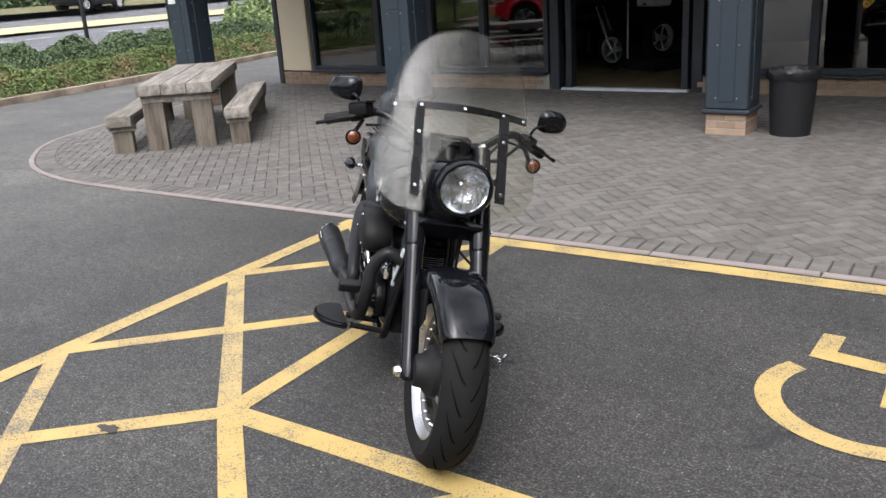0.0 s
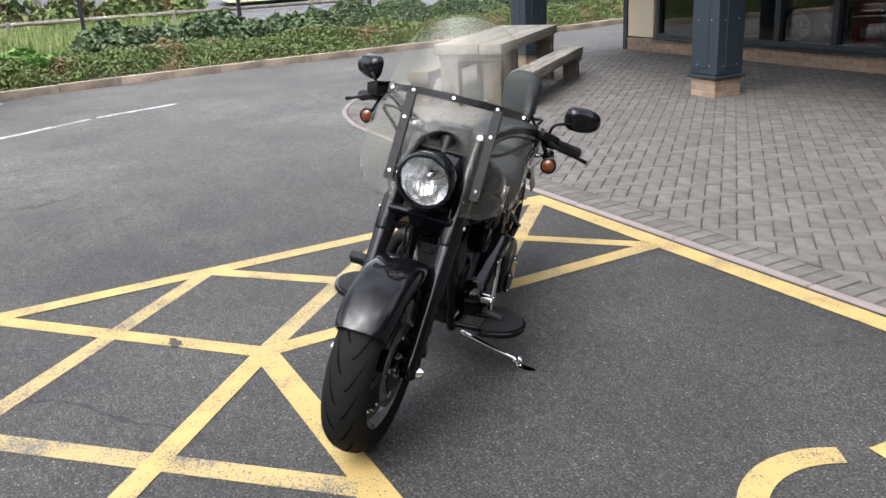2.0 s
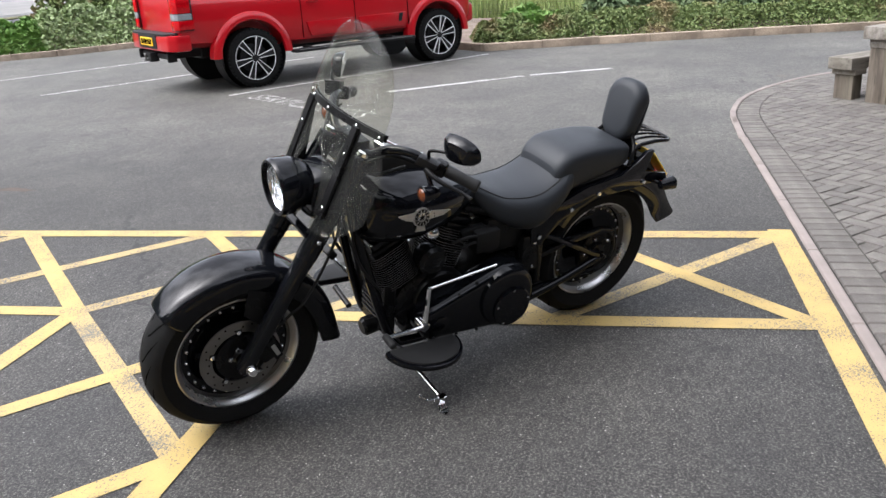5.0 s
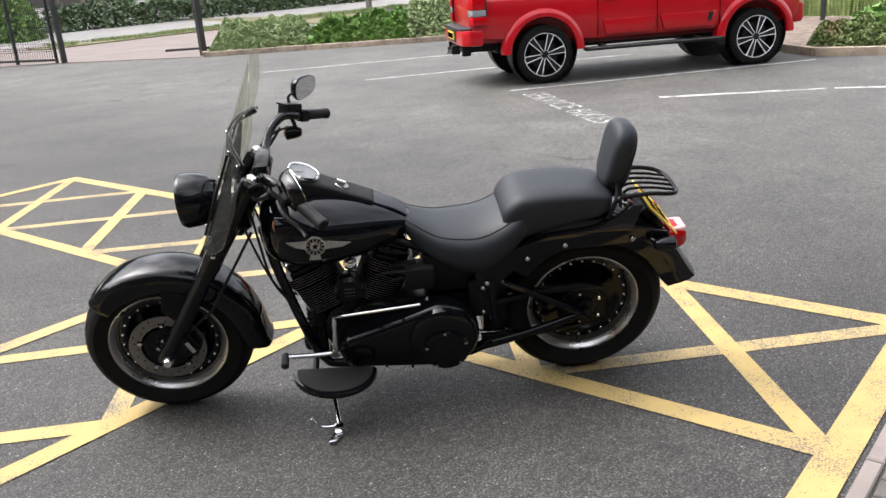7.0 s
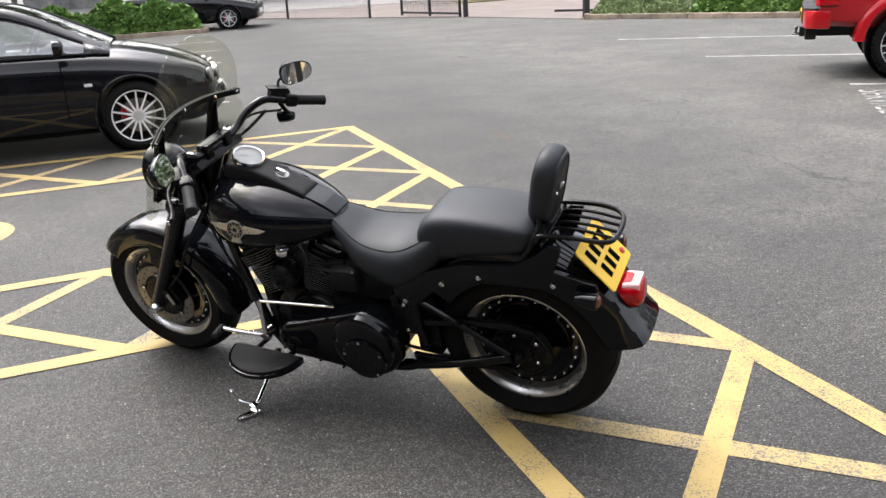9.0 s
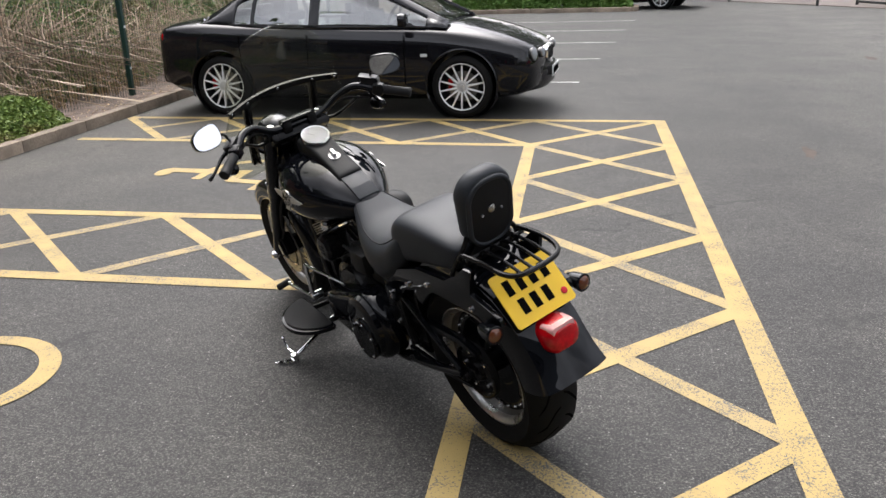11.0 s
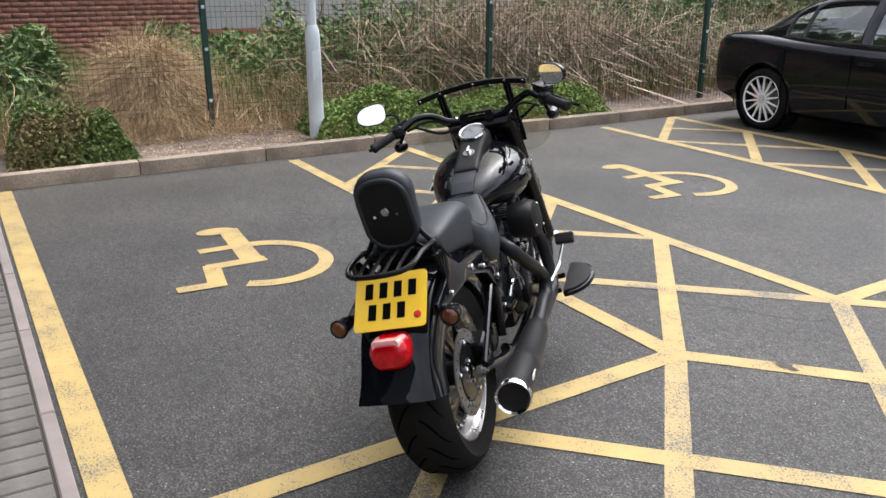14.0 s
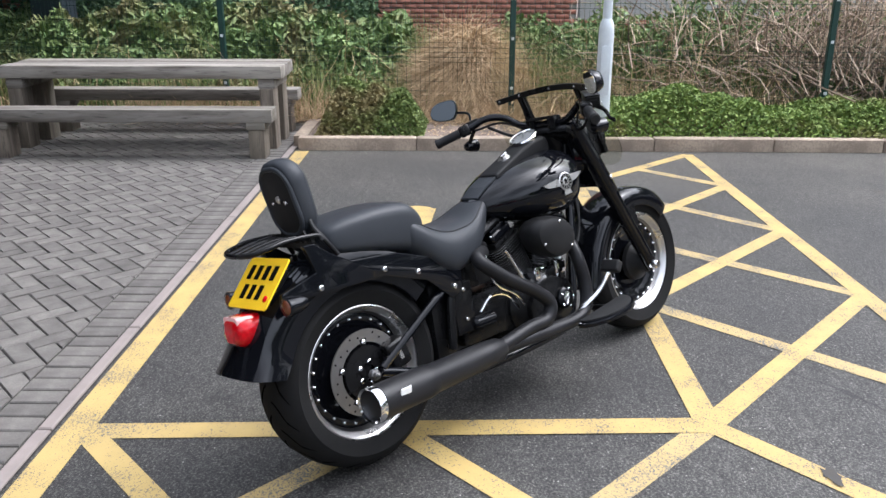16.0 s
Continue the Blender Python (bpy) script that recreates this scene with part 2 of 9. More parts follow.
def wood_mat(name, squash, dark=(0.12, 0.102, 0.084), light=(0.32, 0.295, 0.26)):
    """Old grey timber: long grain, dark checks and pale bleached streaks."""
    m, n, l, b = nodes_of(name)
    mp = n.new("ShaderNodeMapping")
    mp.inputs["Scale"].default_value = squash
    l.new(n.new("ShaderNodeTexCoord").outputs["Object"], mp.inputs["Vector"])
    tc = mp.outputs["Vector"]
    grain, streak, big = noise_tex(n, l, tc, 60, 4, 0.65), noise_tex(n, l, tc, 14, 4, 0.6), noise_tex(n, l, tc, 2.5, 3)
    c = mixed(n, l, ramp(n, l, streak.outputs["Fac"], 0.32, 0.68), dark, light)
    c = mixed(n, l, ramp(n, l, big.outputs["Fac"], 0.45, 0.7, 0, 0.55), c, (0.13, 0.118, 0.085))
    c = mixed(n, l, ramp(n, l, grain.outputs["Fac"], 0.30, 0.44, 0.75, 0.0), c, (0.04, 0.034, 0.028))
    hv = n.new("ShaderNodeHueSaturation")
    l.new(ramp(n, l, n.new("ShaderNodeObjectInfo").outputs["Random"], 0, 1, 0.66, 1.06), hv.inputs["Value"])
    l.new(c, hv.inputs["Color"])
    l.new(hv.outputs[0], b.inputs["Base Color"])
    b.inputs["Roughness"].default_value = 0.85
    bumped(n, l, b, grain.outputs["Fac"], 0.6, 0.004)
    return m


WOOD = wood_mat("weathered_timber", (0.10, 1, 1))
WOOD_UP = wood_mat("weathered_upright_timber", (1, 1, 0.10), (0.070, 0.055, 0.041), (0.215, 0.180, 0.142))
GREEN_POST = mat("green_coated_steel", (0.008, 0.040, 0.031), (0.006, 0.03, 0.023), 0.45)
GALV = mat("galvanised_steel", (0.64, 0.69, 0.71), (0.48, 0.52, 0.55), 0.5, 0.15, big=5, fine=60, amount=0.7)
# near-black walls and ceiling: the room's dimness is put into the colour
SHADED_ROOM = mat("workshop_wall", (0.03, 0.03, 0.033), None, 0.8)
ROOMFLOOR = mat("workshop_floor", (0.20, 0.155, 0.075), (0.13, 0.10, 0.05), 0.35)
PANE = sheet_glass("window_pane", (0.50, 0.53, 0.53), 0.15)
SCREEN = sheet_glass("clear_windscreen", (0.915, 0.92, 0.875), 0.016, 0.008)
RED_PAINT = mat("red_car_paint", (0.42, 0.004, 0.010), (0.37, 0.004, 0.008), 0.3, big=1, coat=0.7, rvar=0.02, amount=0.3, spec=0.2)
BLACK_CAR = mat("black_car_paint", (0.006, 0.006, 0.008), (0.005, 0.005, 0.006), 0.3, big=1, coat=0.78, rvar=0.03, spec=0.03)
CARGLASS = mat("dark_car_glass", (0.035, 0.042, 0.045), (0.03, 0.036, 0.038), 0.05, big=1, rvar=0.01, coat=0.5)
TRIM = mat("black_plastic_trim", (0.011, 0.011, 0.012), None, 0.55, fine=120, bump=0.1, spec=0.3)
FIN_EDGE = mat("machined_fin_edge", (0.30, 0.30, 0.31), (0.2, 0.2, 0.2), 0.4, 0.7, big=20)
TYRE = mat("tyre_rubber", (0.0075, 0.0075, 0.0077), (0.013, 0.0127, 0.0123), 0.75, spec=0.10, big=14, fine=160, amount=0.6, bump=0.15)
BRIGHT_ALLOY = mat("machined_bright_alloy", (0.86, 0.86, 0.86), (0.74, 0.74, 0.74), 0.32, 0.25, big=12)
ALLOY = mat("silver_alloy", (0.66, 0.66, 0.66), (0.5, 0.5, 0.5), 0.34, 0.5)
CHROME = mat("chrome", (0.80, 0.80, 0.81), (0.7, 0.7, 0.71), 0.09, 1.0, rvar=0.03, amount=0.3)
GLOSS = mat("gloss_black_paint", (0.004, 0.0045, 0.006), (0.003, 0.003, 0.004), 0.03, big=2, rvar=0.01, amount=0.4, spec=0.28)
SATIN = mat("satin_black_coating", (0.005, 0.005, 0.0055), (0.008, 0.008, 0.008), 0.27, big=6, fine=120, rvar=0.08, spec=0.17)
MATT = mat("matt_black_coating", (0.010, 0.010, 0.0105), (0.013, 0.013, 0.013), 0.5, spec=0.13, big=8, fine=150, rvar=0.08, bump=0.05)
RUBBER = mat("black_rubber", (0.011, 0.011, 0.0115), (0.017, 0.017, 0.017), 0.65, spec=0.2, fine=160, bump=0.15)
LEATHER = mat("black_seat_vinyl", (0.018, 0.0205, 0.0245), (0.023, 0.026, 0.0305), 0.50, spec=0.25, big=5, fine=260, rvar=0.06, bump=0.22, dist=0.001)
DISC = mat("brake_disc_steel", (0.25, 0.24, 0.23), (0.16, 0.15, 0.14), 0.38, 0.9, big=10)
RIM_BARREL = mat("satin_rim_barrel", (0.24, 0.235, 0.23), (0.15, 0.145, 0.14), 0.34, 0.9, big=12)
RIM_EDGE = mat("machined_rim_edge", (0.62, 0.61, 0.60), (0.47, 0.46, 0.45), 0.30, 0.95, big=12, rvar=0.06)
PLATE = mat("yellow_plate", (0.80, 0.50, 0.010), (0.74, 0.46, 0.010), 0.35, big=3, amount=0.3)
AMBER = mat("amber_lens", (0.13, 0.034, 0.010), (0.06, 0.018, 0.008), 0.12, coat=0.3)
RED_LENS = mat("red_lens", (0.56, 0.003, 0.008), (0.30, 0.001, 0.004), 0.08, coat=0.1, big=55, fine=300, amount=0.9, rvar=0.03, spec=0.35)
WHITE = mat("white_plastic", (0.75, 0.75, 0.73), None, 0.4)
MIRROR = mat("mirror_glass", (0.86, 0.87, 0.88), (0.84, 0.85, 0.86), 0.015, 1.0, rvar=0.005)
CREAM_DIAL = mat("silver_dial", (0.20, 0.205, 0.21), None, 0.6, 0.1)
SILVERED = mat("silvered_reflector", (0.78, 0.79, 0.80), (0.60, 0.61, 0.63), 0.2, 1.0, big=40, rvar=0.1)
LAMP_LENS = mat("clear_car_lamp_lens", (0.30, 0.32, 0.33), (0.12, 0.13, 0.14), 0.08, big=60, rvar=0.03)
CABIN = mat("dark_car_interior", (0.03, 0.03, 0.032), None, 0.7)
CARPANE = sheet_glass("car_window", (0.80, 0.86, 0.85), 0.24)
EMBLEM = mat("brushed_emblem", (0.55, 0.54, 0.52), (0.42, 0.41, 0.40), 0.3, 0.9, big=30)


# ---- building helpers ----
def finish(bm, name, material, smooth=True, angle=35):
    me = bpy.data.meshes.new(name)
    bmesh.ops.recalc_face_normals(bm, faces=bm.faces[:])
    for f in bm.faces:
        f.smooth = smooth
    bm.to_mesh(me)
    bm.free()
    if smooth:
        me.set_sharp_from_angle(angle=radians(angle))
    for mm in (material if isinstance(material, (list, tuple)) else (material,)):
        me.materials.append(mm)
    return me


def thing(name, m=None, label="", category="", group="", kind=""):
    ob = new(name)
    ob.empty_display_size = 0.1
    if m is not None:
        ob.matrix_world = m
    return tagged(ob, label, category, group, kind)


def part(name, bm, material, parent=None, label="", smooth=True, angle=35):
    ob = new(name, finish(bm, name, material, smooth, angle))
    if parent is not None:
        ob.parent = parent
    return tagged(ob, label) if label else ob


def solid(name, bm, material, label="", category="", group="", kind="", m=None, smooth=True, angle=35):
    """A thing that is one mesh."""
    ob = new(name, finish(bm, name, material, smooth, angle))
    if m is not None:
        ob.matrix_world = m
    return tagged(ob, label, category, group, kind)


def B():
    return bmesh.new()


def box(bm, c, s, bevel=0.0, m=None, seg=1):
    """A box about c of size s, turned by m, its edges rounded."""
    mm = Matrix.Translation(c) @ (m.to_4x4() if m is not None else Matrix()) @ Matrix.Diagonal((*s, 1))
    r = bmesh.ops.create_cube(bm, size=1.0, matrix=mm)
    if bevel:
        vs = set(r["verts"])
        es = [e for e in bm.edges if e.verts[0] in vs and e.verts[1] in vs]
        bmesh.ops.bevel(bm, geom=es, offset=bevel, segments=seg, profile=0.6, affect="EDGES")
    return bm


def axes(d):
    d = Vector(d).normalized()
    a = Vector((0, 0, 1)) if abs(d.z) < 0.95 else Vector((1, 0, 0))
    u = d.cross(a).normalized()
    return u, d.cross(u).normalized()


def skin(bm, rings, closed=True, caps=True):
    """Joins rings of points to a skin."""
    vr = [[bm.verts.new(p) for p in r] for r in rings]
    for a, b in zip(vr, vr[1:]):
        k = len(a)
        for i in range(k if closed else k - 1):
            bm.faces.new((a[i], a[(i + 1) % k], b[(i + 1) % k], b[i]))
    if caps and closed:
        bm.faces.new(vr[0][::-1])
        bm.faces.new(vr[-1])
    return bm


def lathe(bm, p, d, prof, seg=24, caps=True):
    """A turned body: prof holds (distance along d from p, radius)."""
    p, (u, v), d = Vector(p), axes(d), Vector(d).normalized()
    rings = [[p + d * t + (u * math.cos(6.283185 * i / seg) + v * math.sin(6.283185 * i / seg)) * max(r, 1e-4) for i in range(seg)] for t, r in prof]
    return skin(bm, rings, True, caps)


def rod(bm, p, q, r, r2=None, seg=12, bev=0.0):
    p, q = Vector(p), Vector(q)
    h, r2 = (q - p).length, r if r2 is None else r2
    prof = [(0, r), (h, r2)] if not bev else [(0, r - bev), (bev, r), (h - bev, r2), (h, r2 - bev)]
    return lathe(bm, p, q - p, prof, seg)


def curve_pts(pts, n=6):
    """A smooth line through points (Catmull-Rom)."""
    P = [Vector(p) for p in pts]
    P = [2 * P[0] - P[1]] + P + [2 * P[-1] - P[-2]]
    out = []
    for i in range(1, len(P) - 2):
        a, b, c, d = P[i - 1:i + 3]
        for k in range(n):
            t = k / n
            out.append(0.5 * ((2 * b) + (c - a) * t + (2 * a - 5 * b + 4 * c - d) * t * t + (3 * b - a - 3 * c + d) * t ** 3))
    out.append(P[-2])
    return out


def tube(bm, pts, r, seg=10, n=6, radii=None):
    """A bent tube along a smooth line."""
    L = curve_pts(pts, n) if n > 1 else [Vector(p) for p in pts]
    rr = [r] * len(L) if radii is None else [float(np.interp(i / (len(L) - 1), np.linspace(0, 1, len(radii)), radii)) for i in range(len(L))]
    u = None
    rings = []
    for i, p in enumerate(L):
        d = (L[min(i + 1, len(L) - 1)] - L[max(i - 1, 0)]).normalized()
        if u is None:
            u = axes(d)[0]
        u = (u - d * u.dot(d)).normalized()
        v = d.cross(u)
        rings.append([p + (u * math.cos(6.283185 * k / seg) + v * math.sin(6.283185 * k / seg)) * rr[i] for k in range(seg)])
    return skin(bm, rings)


def prism(bm, poly, a, b, axis="z", bevel=0.0):
    """An outline pushed from a to b along an axis; poly holds the other two coordinates in order."""
    def P(u, v, w):
        return {"x": (w, u, v), "y": (u, w, v), "z": (u, v, w)}[axis]
    f = bm.faces.new([bm.verts.new(P(u, v, a)) for u, v in poly])
    r = bmesh.ops.extrude_face_region(bm, geom=[f])
    vs = [g for g in r["geom"] if isinstance(g, bmesh.types.BMVert)]
    d = {"x": (b - a, 0, 0), "y": (0, b - a, 0), "z": (0, 0, b - a)}[axis]
    bmesh.ops.translate(bm, vec=d, verts=vs)
    if bevel:
        es = list({e for v in vs for e in v.link_edges} | set(f.edges))
        bmesh.ops.bevel(bm, geom=es, offset=bevel, segments=2, profile=0.6, affect="EDGES")
    return bm


def strip(bm, p, q, w, z):
    """A flat painted line from p to q."""
    p, q = Vector((*p, z)), Vector((*q, z))
    d = (q - p).normalized()
    s = Vector((-d.y, d.x, 0)) * w / 2
    bm.faces.new([bm.verts.new(v) for v in (p - s, q - s, q + s, p + s)])


def rounded(w, h, r, n=5):
    """The outline of a rectangle with round corners."""
    out = []
    for cx, cy, a0 in ((w / 2 - r, h / 2 - r, 0), (-w / 2 + r, h / 2 - r, 90), (-w / 2 + r, -h / 2 + r, 180), (w / 2 - r, -h / 2 + r, 270)):
        for i in range(n + 1):
            a = radians(a0 + 90 * i / n)
            out.append((cx + r * math.cos(a), cy + r * math.sin(a)))
    return out


# ---- ground, markings, kerbs ----
g = B()
for x0, y0, x1, y1 in ((-160, -160, 160, 160),):
    g.faces.new([g.verts.new(v) for v in ((x0, y0, 0), (x1, y0, 0), (x1, y1, 0), (x0, y1, 0))])
solid("ground", g, ASPHALT, "dark grey worn asphalt car park surface", "asphalt", kind="structure", smooth=False)


def outer(y):
    return -3.09 - 0.060 * y


def inner(y):
    return -1.87 - 0.066 * y


# where the cross lines of the end strip meet its outer and its inner edge
NYO = (4.14, 3.01, 1.84, 0.73, -0.56, -1.70, -2.84)
NYI = (4.14, 3.00, 1.83, 0.64, -0.47, -1.67, -2.80)


LAYER = [0]


def hatching(name, edges, crosses_a, crosses_b, label):
    root = thing(name, None, label, "road marking", kind="structure")
    for lines, z, material, w in ((edges, 0.0050, YELLOW, 0.105), (crosses_a, 0.0042, YELLOW, 0.095), (crosses_b, 0.0034, YELLOW_OLD, 0.095)):
        for i, (p, q, *ww) in enumerate(lines):
            b = B()
            LAYER[0] += 1
            strip(b, p, q, ww[0] if ww else w, z - 0.0006 + 0.000021 * LAYER[0])
            part("painted_line", b, material, root, smooth=False)
    return root


ends = [((outer(-2.84), -2.89), (outer(4.14), 4.14), 0.115), ((inner(4.14), 4.14), (inner(1.83), 1.84)), ((inner(0.63), 0.63), (inner(-1.67), -1.68), 0.10)]
ca = [((outer(a), a), (inner(b), b)) for a, b in zip(NYO[1:], NYI)]
cb = [((inner(a), a), (outer(b), b)) for a, b in zip(NYI[1:], NYO)]
hatching("end_hatching", ends, ca, cb, "yellow painted crossed hatching along the bay ends")


def bay_strip(south, north, tops, lows, first):
    """A hatched strip between two bays: south and north give y along it, tops and lows where the cross lines meet them."""
    T, L = [(x, south(x)) for x in tops], [(x, north(x)) for x in lows]
    mid = ((T[0][0] + L[0][0]) / 2, (T[0][1] + L[0][1]) / 2)
    edges = [((first, south(first)), T[0]), (L[-1], (2.80, north(2.80)))]
    hatching("bay_hatching", edges, [(a, b) for a, b in zip(T, L)], [(mid, T[1])] + [(a, b) for a, b in zip(L, T[2:])], "yellow painted crossed hatching between two parking bays")


bay_strip(lambda x: 0.715 + 0.040 * x, lambda x: 1.893 + 0.031 * x, (2.79, 1.65, 0.48, -0.64, -1.91), (1.62, 0.38, -0.79, -1.99), -1.91)
bay_strip(lambda x: -2.80 + 0.014 * x, lambda x: -1.645 + 0.012 * x, (2.94, 1.82, 0.65, -0.57, -1.68), (1.87, 0.65, -0.53, -1.76), -2.92)
b = B()
strip(b, (-3.42, 4.136), (2.77, 4.365), 0.125, 0.0058)
solid("paving_edge_line", b, YELLOW, "solid yellow line painted beside the brick paving", "road marking", kind="structure", smooth=False)


def handicap_sign(m):
    """The seated figure on its wheel, painted in yellow."""
    root = thing("wheelchair_symbol", m, "yellow painted wheelchair symbol on the asphalt", "road marking", "bay symbols", kind="structure")
    z = 0.0048
    b = B()
    A = np.linspace(radians(146), radians(366), 40)
    ring = [((0.012 + 0.325 * math.cos(a), -0.005 + 0.315 * math.sin(a)), (0.012 + 0.42 * math.cos(a), -0.005 + 0.40 * math.sin(a))) for a in A]
    vs = [[b.verts.new((x, y, z)) for x, y in pq] for pq in ring]
    for p, q in zip(vs, vs[1:]):
        b.faces.new((p[0], p[1], q[1], q[0]))
    part("painted_line", b, YELLOW, root, smooth=False)
    for i, (p, q, w) in enumerate((((0.78, 0.0), (0.10, 0.05), 0.13), ((0.39, -0.02), (0.39, 0.29), 0.085), ((0.075, -0.03), (0.075, 0.32), 0.095), ((0.10, 0.29), (-0.27, 0.35), 0.10), ((-0.23, 0.31), (-0.22, 0.56), 0.09))):
        b = B()
        strip(b, p, q, w, z + 0.0002 * (i + 1))
        part("painted_line", b, YELLOW, root, smooth=False)
    b = B()
    b.faces.new([b.verts.new((0.765 + 0.075 * math.cos(a), 0.085 + 0.125 * math.sin(a), z + 0.0014)) for a in np.arange(20) * 6.283185 / 20])
    part("painted_head", b, YELLOW, root, smooth=False)
    return root


handicap_sign(pose(0.12, 3.06, 0, 0, 0, 1.5))
handicap_sign(pose(0.38, -0.50, 0, 0, 0, 1.0))

# white bay lines of the car park and the words on the ground
D1, S1 = Vector((-0.80, 0.60)), Vector((-0.37, -3.2))
for i, (p, q, w) in enumerate([(Vector((-8.60, -1.98)) + S1 * k, Vector((-8.60, -1.98)) + S1 * k + D1 * 4.6, 0.075) for k in range(3)]
                             + [((-8.62, 0.20), (-9.42, 1.33), 0.11), ((-9.42, 1.34), (-9.70, 1.75), 0.06), ((-9.75, 1.82), (-10.2, 2.88), 0.10)]
                             + [((-1.95 - 0.17 * k, -5.50 - 2.52 * k), (2.95, -5.35 - 2.50 * k), 0.075) for k in range(5)]):
    b = B()
    strip(b, p, q, w, 0.0045)
    solid("white_bay_line", b, WHITE_LINE, "worn white painted parking bay line", "road marking", kind="structure", smooth=False)
fc = bpy.data.curves.new("ground_words", "FONT")
fc.body, fc.size, fc.space_character = "SERVICE BIKES", 0.42, 1.05
tmp = new("ground_words_source", fc)
tm = bpy.data.meshes.new_from_object(tmp.evaluated_get(bpy.context.evaluated_depsgraph_get()))
bpy.data.objects.remove(tmp)
tm.materials.clear()
tm.materials.append(WHITE_WORN)
wd = new("ground_words", tm)
wd.matrix_world = pose(-8.38, -1.63, 0.0046, 0, 0, 54.0)
wd.scale = (0.89, 1.03, 1)
tagged(wd, "worn white painted words SERVICE BIKES on asphalt", "road marking", kind="structure")


def kerb_run(name, pts, top=0.12, width=0.13, piece=0.9, label="weathered concrete kerb stones", material=None):
    """Kerb stones laid end to end along a line, each an object of its own."""
    root = thing(name, None, label, "kerb", kind="structure")
    shared = {}
    for p, q in zip(pts, pts[1:]):
        p, q = Vector(p), Vector(q)
        L = (q - p).length
        k = max(1, round(L / piece))
        ln = round(L / k, 3)
        if ln not in shared:
            bb = box(B(), (0, 0, top / 2 - 0.1), (ln - 0.006, width, top + 0.2), 0.014, seg=2)
            shared[ln] = finish(bb, "kerb_stone", material or KERB)
        a = math.atan2(q.y - p.y, q.x - p.x)
        for i in range(k):
            c = p.lerp(q, (i + 0.5) / k)
            o = new("kerb_stone", shared[ln])
            o.matrix_world = pose(c.x, c.y, random.uniform(-0.004, 0.004), 0, 0, math.degrees(a))
            o.parent = root
    return root


def blotch(name, x, y, rx, ry, z, material, label):
    """A flat stain with a ragged edge."""
    b = B()
    random.seed(int(abs(x * 100)))
    n = 36
    ph = [random.uniform(0, 6.28) for _ in range(4)]
    b.faces.new([b.verts.new((x + rx * (1 + 0.28 * math.sin(3 * a + ph[0]) + 0.18 * math.sin(5 * a + ph[1]) + 0.10 * math.sin(9 * a + ph[2])) * math.cos(a), y + ry * (1 + 0.25 * math.sin(2 * a + ph[3]) + 0.18 * math.sin(7 * a + ph[1])) * math.sin(a), z)) for a in np.arange(n) * 6.283185 / n])
    solid(name, b, material, label, "stain", kind="structure", smooth=False)


TAR = mat("tar_spot", (0.028, 0.026, 0.024), (0.045, 0.040, 0.032), 0.8, big=30, fine=140, amount=0.9, bump=0.3)
RUST = mat("rust_stain", (0.075, 0.050, 0.036), (0.045, 0.036, 0.030), 0.85, big=14, fine=120, amount=0.9, bump=0.3)
blotch("tar_stain", -2.305, 1.503, 0.055, 0.024, 0.0072, TAR, "dark tar spot on the yellow line")
blotch("rust_stain", -4.10, -1.59, 0.05, 0.20, 0.0012, RUST, "reddish rust stain on the asphalt")
blotch("rust_stain", -6.07, -7.95, 0.07, 0.26, 0.0012, RUST, "faint reddish rust stain on the asphalt")


# ---- kerbs and beds ----
kerb_run("planter_kerb", [(2.89, 4.42), (2.97, 2.2), (3.02, 0.0), (3.06, -3.0), (3.15, -18.6)], 0.115, 0.13)
kerb_run("planter_kerb", [(2.96, 4.42), (3.9, 4.46)], 0.115, 0.13)
kerb_run("planter_kerb", [(3.1, -18.7), (-2.5, -18.85), (-2.65, -19.05), (-2.65, -19.9)], 0.115, 0.13)
b = box(B(), (33.04, -10.0, 0.03), (60.0, 28.8, 0.12))
solid("planter_ground", b, SOIL, "dry brown planting soil behind the kerb", "soil", kind="structure", smooth=False)
BED_A = [(-12.75, 0.62), (-13.25, 2.5), (-13.72, 5.0), (-14.25, 8.6), (-15.15, 13.2), (-16.9, 19.0), (-19.7, 26.0)]
BED_B = [(-12.75, 0.62), (-14.75, -1.88), (-17.0, -4.6)]
BED_C = [(-17.6, -6.3), (-14.45, -9.1), (-12.9, -11.3), (-11.3, -13.2)]
kerb_run("road_bed_kerb", BED_A, 0.12, 0.13)
kerb_run("road_bed_kerb", BED_B, 0.12, 0.13)
kerb_run("gate_bed_kerb", BED_C + [(-11.75, -13.95)], 0.12, 0.13)


def slab(name, poly, z0, z1, material, label, cat):
    return solid(name, prism(B(), poly, z0, z1), material, label, cat, kind="structure", smooth=False)


slab("road_bed", [(x - 0.05, y) for x, y in BED_A] + [(-22.7, 26), (-20.2, 12), (-18.2, 4), (-19.2, -4.6)] + BED_B[:0:-1], -0.05, 0.095, SOIL, "soil of the long shrub bed beside the road", "soil")
slab("gate_bed", [(-11.33, -13.25), (-12.93, -11.35), (-14.48, -9.15), (-17.65, -6.35), (-21.0, -6.4), (-19.0, -15.0), (-11.8, -14.0)], -0.05, 0.095, SOIL, "soil of the shrub bed beside the gate", "soil")

